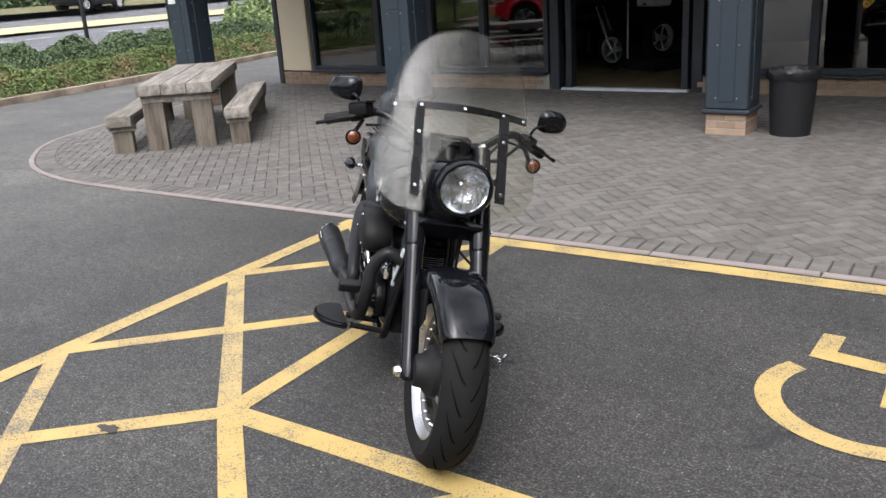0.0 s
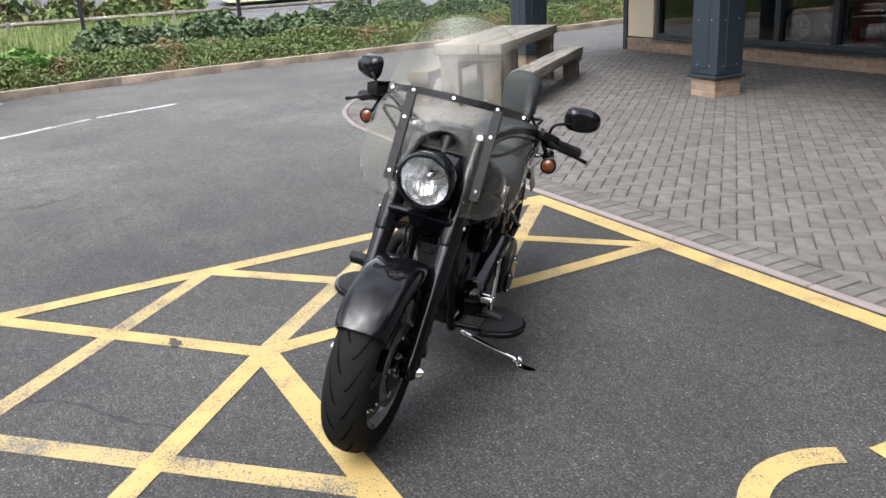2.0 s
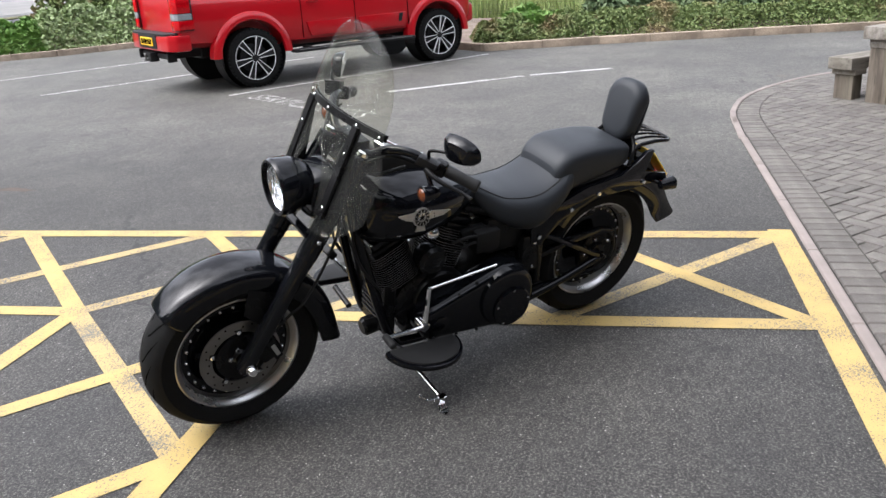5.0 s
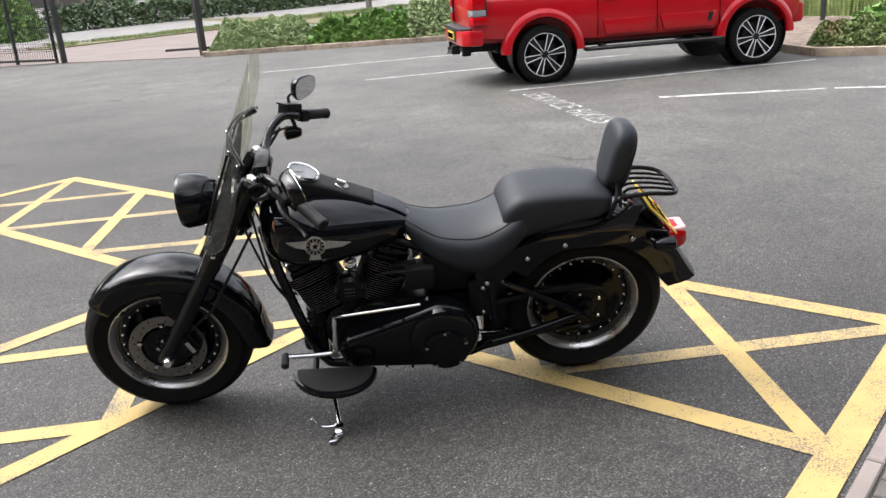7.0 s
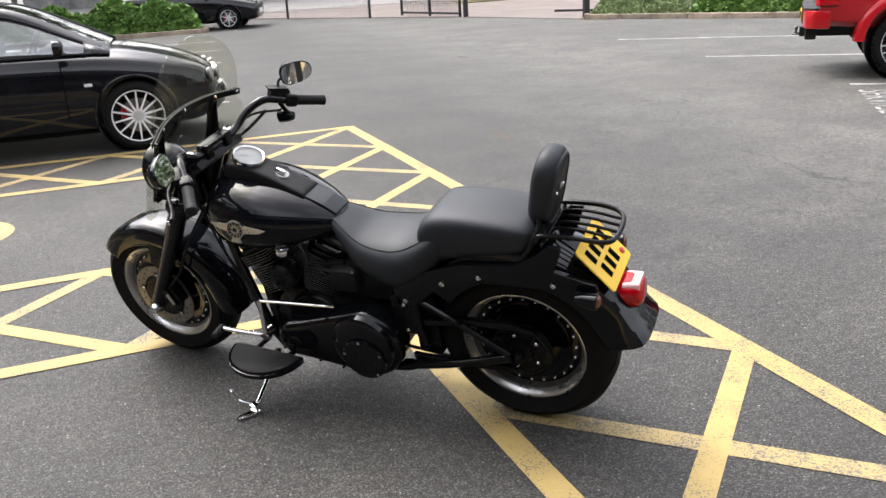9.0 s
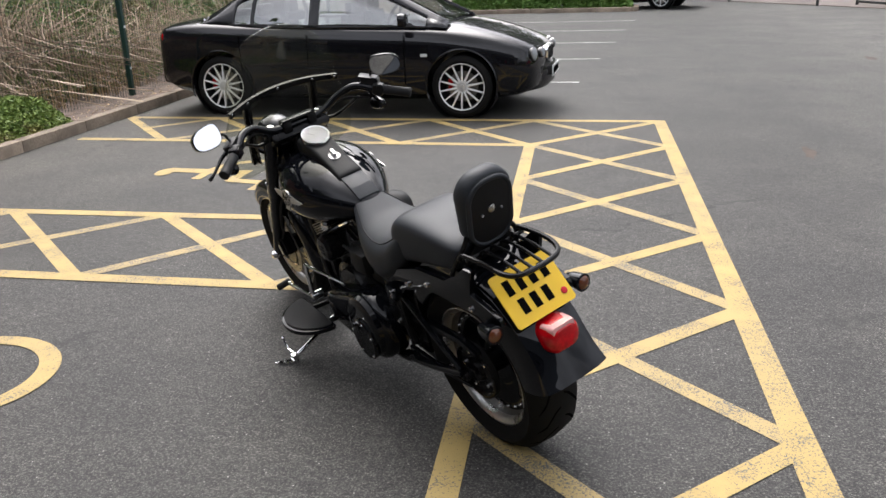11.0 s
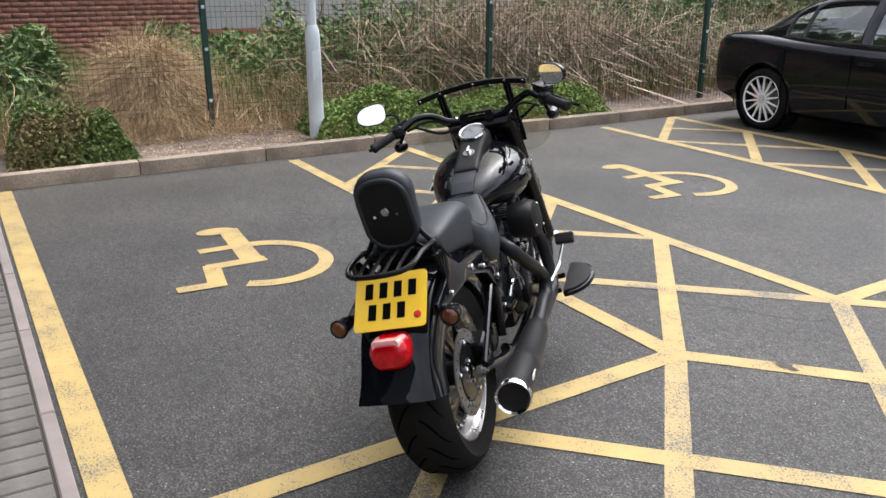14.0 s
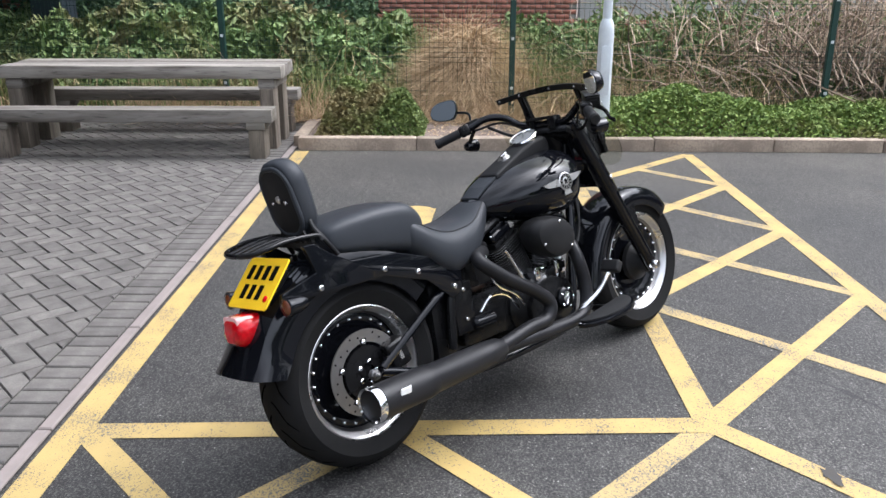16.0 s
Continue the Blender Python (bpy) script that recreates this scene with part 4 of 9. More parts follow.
box(bb, (0.50, 0, 0.56), (0.26, 0.22, 0.16), 0.02, None, 2)
P("frame_casting", bb, SATIN, None, "satin black frame casting and oil tank")
for z in (0.39, 0.50):
    bolt((0.41, 0.141, z), (0, 1, 0), 0.008, CHROME)
    bolt((0.44, -0.136, z), (0, -1, 0), 0.008, CHROME)

# drive side: pulley, belt, guard
pl = B()
lathe(pl, (0, 0.080, RW), (0, 1, 0), [(0, 0.02), (0, 0.108), (0.022, 0.108), (0.024, 0.1), (0.014, 0.09), (0.014, 0.045), (0.028, 0.04), (0.03, 0.02)], 48)
pul = P("drive_pulley", pl, SATIN, rwheel, "black rear drive pulley")
for k in range(5):
    a = 6.283185 * k / 5
    bolt((0.07 * math.cos(a), 0.094, RW + 0.07 * math.sin(a)), (0, 1, 0), 0.008, CHROME, 0.01, pul)
bl = B()
ring = []
for q in [(0.6 + 0.05 * math.cos(a), 0.335 + 0.05 * math.sin(a)) for a in np.linspace(-1.5, 1.65, 9)] + [(0.112 * math.cos(a), RW + 0.112 * math.sin(a)) for a in np.linspace(1.75, 4.6, 16)]:
    ring.append(q)
n_ = len(ring)
rings = [[(x, yy, z) for x, z in ring] for yy in (0.084, 0.102)]
skin(bl, rings, True, False)
P("drive_belt", bl, RUBBER, None, "black toothed drive belt")
bg = B()
prism(bg, [(0.42, 0.415), (0.20, 0.452), (0.02, 0.462), (-0.06, 0.44), (-0.07, 0.425), (0.02, 0.438), (0.20, 0.428), (0.42, 0.392)], 0.100, 0.128, "y", 0.004)
P("belt_guard", bg, GLOSS, None, "gloss black upper belt guard")
P("belt_guard", prism(B(), [(0.42, 0.235), (0.2, 0.235), (0.02, 0.255), (0.02, 0.27), (0.2, 0.26), (0.42, 0.265)], 0.110, 0.126, "y", 0.003), GLOSS)

# engine: 45 degree twin
eng = B()
lathe(eng, (0.90, -0.115, 0.335), (0, 1, 0), [(0, 0.10), (0.01, 0.125), (0.2, 0.125), (0.21, 0.11)], 36)
lathe(eng, (0.83, -0.135, 0.335), (0, 1, 0), [(0, 0.09), (0.012, 0.115), (0.03, 0.13), (0.235, 0.13), (0.25, 0.12)], 36)
box(eng, (0.60, 0, 0.36), (0.30, 0.19, 0.19), 0.03, None, 2)
box(eng, (0.83, 0, 0.245), (0.30, 0.20, 0.10), 0.025, None, 2)
engine = P("engine", eng, SATIN, None, "satin black air-cooled twin engine")
for ang, oy in ((23, 0.008), (-23, -0.008)):
    rot = Matrix.Rotation(radians(ang), 4, "Y")
    base = Matrix.Translation((0.905, oy, 0.24)) @ rot @ Matrix.Translation((0, 0, 0.112))
    cb = B()
    rod(cb, (0, 0, 0.10), (0, 0, 0.235), 0.062, None, 28)
    cyl = P("cylinder", cb, SATIN, engine)
    cyl.matrix_local = base
    fin = prism(B(), rounded(0.182, 0.184, 0.06, 5), -0.0018, 0.0018, "z")
    fm = finish(fin, "fin", SATIN)
    shared_parts("fin", fm, [pose(0, 0, 0.118 + 0.0102 * k) for k in range(12)], cyl)
    hd = B()
    box(hd, (0, 0, 0.262), (0.145, 0.175, 0.036), 0.012, None, 2)
    box(hd, (0, 0, 0.298), (0.125, 0.165, 0.030), 0.010, None, 2)
    hp = P("cylinder_head", hd, SATIN, engine, "finned black cylinder head")
    hp.matrix_local = base
    fm2 = finish(prism(B(), rounded(0.186, 0.19, 0.05, 4), -0.002, 0.002, "z"), "head_fin", SATIN)
    shared_parts("head_fin", fm2, [pose(0, 0, 0.248 + 0.0105 * k) for k in range(5)], hp)
    rc = B()
    box(rc, (0, 0, 0.330), (0.118, 0.158, 0.036), 0.014, None, 3)
    box(rc, (0, 0, 0.352), (0.085, 0.13, 0.016), 0.007, None, 2)
    r_ = P("rocker_cover", rc, GLOSS, engine, "gloss black rocker cover")
    r_.matrix_local = base
    for xx in (-0.052, 0.052):
        for yy in (-0.07, 0.07):
            bo = bolt((xx, yy, 0.345), (0, 0, 1), 0.007, CHROME, 0.006, engine)
            bo.matrix_local = base
    pr = B()
    for yy in (-0.096, -0.104):
        rod(pr, (0.02 if ang > 0 else -0.02, yy, 0.06), (0.035 if ang > 0 else -0.035, yy + 0.01, 0.27), 0.0105, None, 12)
    pp = P("pushrod_tube", pr, CHROME if ang < 0 else GALV, engine, "polished pushrod tubes")
    pp.matrix_local = base
    # bright fin edges on the right
    ed2 = finish(prism(B(), rounded(0.1875, 0.1915, 0.05, 4), -0.0006, 0.0006, "z"), "fin_edge", FIN_EDGE)
    shared_parts("fin_edge", ed2, [pose(0, 0, 0.248 + 0.0105 * k) for k in range(5)], hp)
    ed = finish(prism(B(), rounded(0.1835, 0.1855, 0.06, 5), -0.0006, 0.0006, "z"), "fin_edge", FIN_EDGE)
    shared_parts("fin_edge", ed, [pose(0, 0, 0.118 + 0.0102 * k) for k in range(12)], cyl)
cc = B()
prism(cc, [(1.00, 0.40), (1.03, 0.35), (1.01, 0.27), (0.94, 0.225), (0.85, 0.225), (0.77, 0.27), (0.76, 0.34), (0.81, 0.42), (0.90, 0.44)], -0.12, -0.158, "y", 0.012)
cam_c = P("cam_cover", cc, SATIN, engine, "black cam cover with a chrome cap")
lathe_c = lathe(B(), (0.962, -0.156, 0.33), (0, -1, 0), [(0, 0.046), (0.012, 0.046), (0.018, 0.04), (0.02, 0.03)], 30)
P("timer_cover", lathe_c, GLOSS, cam_c)
P("timer_cap", lathe(B(), (0.962, -0.174, 0.33), (0, -1, 0), [(0, 0.027), (0.006, 0.027), (0.008, 0.02)], 24), CHROME, cam_c, "round chrome cap")
for k in range(5):
    a = 6.283185 * k / 5
    bolt((0.962 + 0.037 * math.cos(a), -0.174, 0.33 + 0.037 * math.sin(a)), (0, -1, 0), 0.006, CHROME, 0.006, cam_c)
lf = B()
for xx in (0.865, 0.985):
    box(lf, (xx, -0.118, 0.455), (0.065, 0.045, 0.055), 0.008, None, 2)
    box(lf, (xx, -0.142, 0.46), (0.045, 0.012, 0.03), 0.004)
P("tappet_block", lf, CHROME, engine, "chrome tappet blocks")
P("starter", lathe(B(), (0.47, -0.13, 0.36), (1, 0, 0.0), [(0, 0.016), (0.01, 0.026), (0.10, 0.026), (0.11, 0.016)], 20), GLOSS, engine, "black starter motor")
tb = B()
tube(tb, [(0.565, -0.15, 0.60), (0.57, -0.158, 0.52), (0.60, -0.16, 0.47), (0.68, -0.16, 0.42), (0.73, -0.155, 0.365)], 0.0055, 8)
tube(tb, [(0.50, -0.15, 0.40), (0.55, -0.16, 0.445), (0.63, -0.16, 0.43), (0.70, -0.15, 0.36)], 0.0065, 8)
P("chrome_line", tb, CHROME, engine, "bent chrome oil lines")
P("oil_cap", lathe(B(), (0.52, -0.13, 0.595), (-0.2, -1, 0.2), [(0, 0.016), (0.012, 0.019), (0.02, 0.014), (0.022, 0.004)], 16), CHROME, engine)
of = B()
lathe(of, (1.02, 0.0, 0.235), (1, 0, -0.1), [(0, 0.036), (0.01, 0.038), (0.09, 0.038), (0.1, 0.028)], 24)
P("oil_filter", of, SATIN, engine)
reg = P("voltage_regulator", box(B(), (1.045, 0, 0.34), (0.05, 0.19, 0.24), 0.01), SATIN, engine, "finned black regulator ahead of the engine")
shared_parts("regulator_fin", finish(box(B(), (1.075, 0, 0), (0.03, 0.12, 0.006), 0.001), "regulator_fin", SATIN), [pose(0, 0, 0.30 + 0.02 * k) for k in range(8)], reg)
hs = B()
lathe(hs, (0.908, 0.09, 0.557), (0, 1, 0), [(0, 0.05), (0.03, 0.058), (0.065, 0.058), (0.077, 0.046), (0.08, 0.02)], 30)
horn = P("horn_cover", hs, SATIN, engine, "black horn cover between the cylinders")
for k in range(3):
    P("horn_slot", box(B(), (0.908, 0.1715, 0.542 + 0.015 * k), (0.040, 0.003, 0.006), 0.001), GLOSS, horn)
P("horn_bracket", lathe(B(), (0.896, 0.11, 0.655), (0, 1, 0.2), [(0, 0.024), (0.02, 0.026), (0.032, 0.016), (0.036, 0.004)], 20), CHROME, horn)
cl = B()
box(cl, (0.645, 0.10, 0.565), (0.115, 0.09, 0.095), 0.02, None, 2)
box(cl, (0.70, 0.09, 0.60), (0.10, 0.03, 0.035), 0.01, Matrix.Rotation(0.15, 3, "Y"), 2)
P("ignition_coil", cl, MATT, engine, "matt black coil cover")
for k, (a, c) in enumerate((((0.66, 0.13, 0.59), (0.80, 0.115, 0.585)), ((0.66, 0.13, 0.56), (0.76, 0.12, 0.555)))):
    P("ignition_lead", tube(B(), [a, ((a[0] + c[0]) / 2, 0.13, a[2] + 0.012), c], 0.0065, 8), RUBBER, engine)

# air cleaner on the right
ac = B()
rings = []
for yy, s in ((-0.125, 0.86), (-0.15, 0.96), (-0.19, 1.0), (-0.215, 0.97), (-0.232, 0.86), (-0.24, 0.62), (-0.242, 0.2)):
    rings.append([(0.872 + s * (0.118 * math.cos(a) + 0.018 * math.cos(2 * a)), yy, 0.603 + s * (0.080 * math.sin(a) * (1 + 0.30 * math.cos(a)) - 0.022 * math.cos(a))) for a in np.arange(36) * 6.283185 / 36])
skin(ac, rings)
air = P("air_cleaner", ac, MATT, None, "matt black teardrop air cleaner cover")
for x, z in ((0.90, 0.655), (0.955, 0.55), (0.80, 0.585)):
    bolt((x, -0.238, z), (0, -1, 0), 0.006, CHROME, 0.006, air)

# exhaust: two headers into one silencer
EX = mat("heat_black_exhaust_coating", (0.009, 0.009, 0.010), (0.016, 0.016, 0.017), 0.38, big=6, fine=200, bump=0.06, rvar=0.07, spec=0.16)
h1 = tube(B(), [(1.06, -0.07, 0.52), (1.045, -0.14, 0.545), (1.035, -0.19, 0.48), (1.045, -0.205, 0.37), (1.02, -0.215, 0.285), (0.95, -0.222, 0.252), (0.80, -0.226, 0.253), (0.60, -0.232, 0.265), (0.46, -0.236, 0.272)], 0.0265, 18, 7)
pipe = P("front_header_pipe", h1, EX, None, "matt black front exhaust header")
h2 = tube(B(), [(0.60, -0.10, 0.60), (0.53, -0.15, 0.605), (0.50, -0.19, 0.585), (0.60, -0.215, 0.50), (0.72, -0.225, 0.425), (0.79, -0.23, 0.36), (0.76, -0.232, 0.305), (0.66, -0.234, 0.30), (0.55, -0.236, 0.285), (0.46, -0.237, 0.275)], 0.0265, 18, 7)
P("rear_header_pipe", h2, EX, pipe, "matt black rear exhaust header")
mu = B()
d_ = Vector((-1, -0.035, 0.012))
lathe(mu, (0.50, -0.234, 0.272), d_, [(0, 0.03), (0.03, 0.043), (0.10, 0.049), (0.36, 0.051), (0.37, 0.054), (0.40, 0.0565), (0.61, 0.0585), (0.615, 0.0585)], 36)
muf = P("silencer", mu, EX, pipe, "matt black slash silencer")
P("silencer_tip", lathe(B(), Vector((0.50, -0.234, 0.272)) + d_.normalized() * 0.605, d_, [(0, 0.0592), (0.02, 0.060), (0.026, 0.057), (0.022, 0.05), (-0.06, 0.046)], 36, caps=False), CHROME, muf, "polished silencer tip ring")
P("silencer_bore", lathe(B(), Vector((0.50, -0.234, 0.272)) + d_.normalized() * 0.555, d_, [(0, 0.001), (0, 0.0475), (0.05, 0.047)], 30, caps=False), GROOVE, muf)
P("maker_badge", box(B(), (-0.02, -0.3095, 0.30), (0.045, 0.004, 0.026), 0.0018, Matrix.Rotation(0.25, 3, "X")), WHITE, muf, "small silver badge on the silencer")

# primary drive cover on the left
def hull(c1, r1, c2, r2, n=16):
    pts = []
    for a in np.linspace(-1.75, 1.45, n):
        pts.append((c1[0] + r1 * math.cos(a), c1[1] + r1 * math.sin(a)))
    for a in np.linspace(1.45, 2 * math.pi - 1.75, n + 4):
        pts.append((c2[0] + r2 * math.cos(a), c2[1] + r2 * math.sin(a)))
    return pts


pc = B()
rings = []
for yy, g_ in ((0.11, 0.0), (0.175, 0.0), (0.192, -0.006), (0.202, -0.018), (0.206, -0.034)):
    rings.append([(x, yy, z) for x, z in hull((0.893, 0.295), 0.080 + g_, (0.578, 0.325), 0.146 + g_)])
skin(pc, rings)
prim = P("primary_cover", pc, GLOSS, None, "gloss black primary drive cover")
dome = B()
skin(dome, [[(0.578 + r * math.cos(a), yy, 0.335 + r * math.sin(a) * 1.05) for a in np.arange(32) * 6.283185 / 32] for yy, r in ((0.20, 0.128), (0.218, 0.122), (0.228, 0.108), (0.23, 0.09))])
P("clutch_dome", dome, GLOSS, prim)
P("derby_cover", lathe(B(), (0.566, 0.229, 0.295), (0, 1, 0), [(0, 0.088), (0.008, 0.088), (0.013, 0.082), (0.014, 0.03)], 44), GLOSS, prim, "round black derby cover")
for k in range(5):
    a = 6.283185 * k / 5 + 0.25
    bolt((0.566 + 0.078 * math.cos(a), 0.241, 0.295 + 0.078 * math.sin(a)), (0, 1, 0), 0.006, CHROME, 0.005, prim)
P("inspection_cover", lathe(B(), (0.885, 0.204, 0.295), (0, 1, 0), [(0, 0.034), (0.006, 0.034), (0.010, 0.028)], 30), GLOSS, prim)
for x, z in ((0.80, 0.395), (0.72, 0.425), (0.80, 0.215), (0.70, 0.20), (0.95, 0.345), (0.955, 0.25)):
    bolt((x, 0.188, z), (0, 1, 0), 0.007, SATIN, 0.010, prim)

# shift linkage, footboards, brake pedal, stand
sl = B()
rod(sl, (0.975, 0.235, 0.50), (0.655, 0.215, 0.505), 0.006, None, 10)
rod(sl, (0.985, 0.242, 0.345), (0.972, 0.236, 0.505), 0.011, 0.009, 10)
tube(sl, [(0.985, 0.245, 0.345), (1.07, 0.255, 0.352), (1.165, 0.275, 0.372)], 0.009, 10)
lathe(sl, (0.985, 0.20, 0.342), (0, 1, 0), [(0, 0.02), (0.05, 0.02), (0.055, 0.014)], 16)
shl = P("shift_lever", sl, CHROME, None, "chrome gear shift lever and rod")
P("shift_peg", lathe(B(), (1.165, 0.262, 0.372), (0, 1, -0.1), [(0, 0.012), (0.004, 0.0145), (0.06, 0.0145), (0.064, 0.01)], 14), RUBBER, shl, "ribbed rubber shift peg")


def footboard(sd):
    # half-moon board: straight inner edge, round outer edge
    pts = [(1.14 - 0.0, 0.235)] + [(0.995 + 0.158 * math.cos(a), 0.245 + 0.155 * math.sin(a)) for a in np.linspace(0.0, math.pi, 22)] + [(0.845, 0.235)]
    pts = [(x, sd * (y if sd > 0 else 0.40 - (0.40 - y) * 0.74)) for x, y in pts]
    if sd < 0:
        pts = pts[::-1]
    r = P("footboard", prism(B(), [(x, y) for x, y in pts], -0.012, 0.008, "z", 0.006), GLOSS, None, "half-moon black rider footboard")
    c_ = Matrix.Translation((0.995, sd * 0.25, 0))
    r.matrix_local = Matrix.Translation((0.035 if sd < 0 else 0, 0, 0.258 if sd > 0 else 0.262)) @ c_ @ Matrix.Rotation(radians(-4 if sd > 0 else -6), 4, "Y") @ Matrix.Rotation(radians(3 * sd), 4, "X") @ c_.inverted()
    inn = [(0.995 + (x - 0.995) * 0.9, sd * 0.30 + (y - sd * 0.30) * 0.88) for x, y in pts]
    P("rubber_pad", prism(B(), inn, 0.008, 0.016, "z", 0.003), RUBBER, r, "black rubber footboard pad")
    for x in (0.92, 1.07):
        P("board_hinge", rod(B(), (x, sd * 0.13, -0.02), (x, sd * 0.26, -0.012), 0.012, None, 12), SATIN, r)
    return r


footboard(1)
footboard(-1)
bp = B()
tube(bp, [(0.98, -0.215, 0.275), (1.06, -0.25, 0.33), (1.115, -0.275, 0.40)], 0.009, 10, radii=[0.013, 0.009, 0.008])
bpd = P("brake_pedal", bp, CHROME, None, "chrome brake pedal arm")
P("pedal_pad", box(B(), (1.125, -0.285, 0.425), (0.035, 0.085, 0.05), 0.012, Matrix.Rotation(radians(35), 3, "Y"), 3), RUBBER, bpd, "black rubber brake pedal pad")
ks = B()
tube(ks, [(1.03, 0.15, 0.19), (1.01, 0.28, 0.150), (0.995, 0.395, 0.120)], 0.0095, 12, radii=[0.014, 0.010, 0.009])
box(ks, (0.995, 0.405, 0.120), (0.035, 0.03, 0.03), 0.008, None, 2)
skin(ks, [[(x, y, 0.2335 * y - dz) for x, y in ((0.985, 0.395), (1.012, 0.40), (1.035, 0.455), (1.03, 0.485), (1.012, 0.475), (0.985, 0.43))] for dz in (0.006, -0.004)])
kst = P("side_stand", ks, CHROME, None, "chrome side stand with a flat foot")
tg = tube(B(), [(1.0, 0.40, 0.125), (1.06, 0.405, 0.135), (1.095, 0.40, 0.170)], 0.0055, 10)
lathe(tg, (1.095, 0.40, 0.170), (0.5, 0, 1), [(-0.008, 0.004), (0, 0.009), (0.008, 0.004)], 10)
P("stand_tang", tg, CHROME, kst)

# fuel tank with console
tk = stations([(1.205, 0.835, 0.745, 0.04), (1.195, 0.875, 0.695, 0.105), (1.15, 0.913, 0.662, 0.168), (1.07, 0.925, 0.648, 0.203), (0.97, 0.912, 0.648, 0.205), (0.87, 0.885, 0.660, 0.182), (0.78, 0.85, 0.68, 0.142), (0.71, 0.815, 0.70, 0.098), (0.665, 0.785, 0.72, 0.058), (0.652, 0.768, 0.735, 0.03)], 4)
tb_ = B()
skin(tb_, [oval(x, zt, zb, w, 2.35, 40) for x, zt, zb, w in tk])
tank = P("fuel_tank", tb_, GLOSS, None, "gloss black teardrop fuel tank", 50)
cn = B()
cs = [(1.135, 0.915, 0.90, 0.03), (1.12, 0.955, 0.88, 0.05), (1.09, 0.978, 0.88, 0.062), (1.03, 0.972, 0.88, 0.064), (0.96, 0.945, 0.87, 0.056), (0.88, 0.908, 0.85, 0.052), (0.80, 0.873, 0.83, 0.053), (0.788, 0.862, 0.83, 0.05)]
skin(cn, [oval(x, zt, zb, w, 5.5, 28) for x, zt, zb, w in stations(cs, 3)])
con = P("tank_console", cn, MATT, tank, "black console along the tank top")
nv = Vector((-0.42, 0, 0.91)).normalized()
c0 = Vector((1.032, 0, 0.972))
P("speedometer", lathe(B(), c0, nv, [(-0.02, 0.05), (0.0, 0.060), (0.012, 0.061), (0.018, 0.057), (0.016, 0.053), (0.010, 0.052)], 40, caps=False), CHROME, con, "chrome ringed round speedometer")
P("dial", lathe(B(), c0 + nv * 0.009, nv, [(0, 0.0), (0.001, 0.053)], 40, caps=False), CREAM_DIAL, con, "silver dial face")
u_, v_ = axes(nv)
db = B()
for k in range(11):
    a = radians(-30 + 24 * k)
    d2 = u_ * math.cos(a) + v_ * math.sin(a)
    rod(db, c0 + nv * 0.0115 + d2 * 0.041, c0 + nv * 0.0115 + d2 * 0.049, 0.0011, None, 5)
rod(db, c0 + nv * 0.012, c0 + nv * 0.012 + (u_ * 0.6 - v_ * 0.8) * 0.04, 0.0012, None, 5)
P("dial_mark", db, GROOVE, con)
o = P("dial_glass", lathe(B(), c0 + nv * 0.016, nv, [(0, 0.0535), (0.002, 0.03), (0.0025, 0.0)], 36, caps=False), sheet_glass("dial_glass", (0.97, 0.97, 0.97), 0.025), con)
P("ignition_switch", lathe(B(), (0.90, 0, 0.908), nv, [(0, 0.026), (0.008, 0.027), (0.012, 0.024)], 28), RIM_BARREL, con, "chrome ignition switch")
P("ignition_knob", box(B(), (0.90, 0, 0.928), (0.036, 0.013, 0.018), 0.005, Matrix.Rotation(radians(-25), 3, "Y"), 2), CHROME, con)
P("tank_strap", prism(B(), [(0.80, 0.8635), (0.72, 0.8285), (0.672, 0.796), (0.672, 0.788), (0.72, 0.818), (0.80, 0.855)], -0.046, 0.046, "y", 0.002), LEATHER, tank, "black tank strip behind the console")
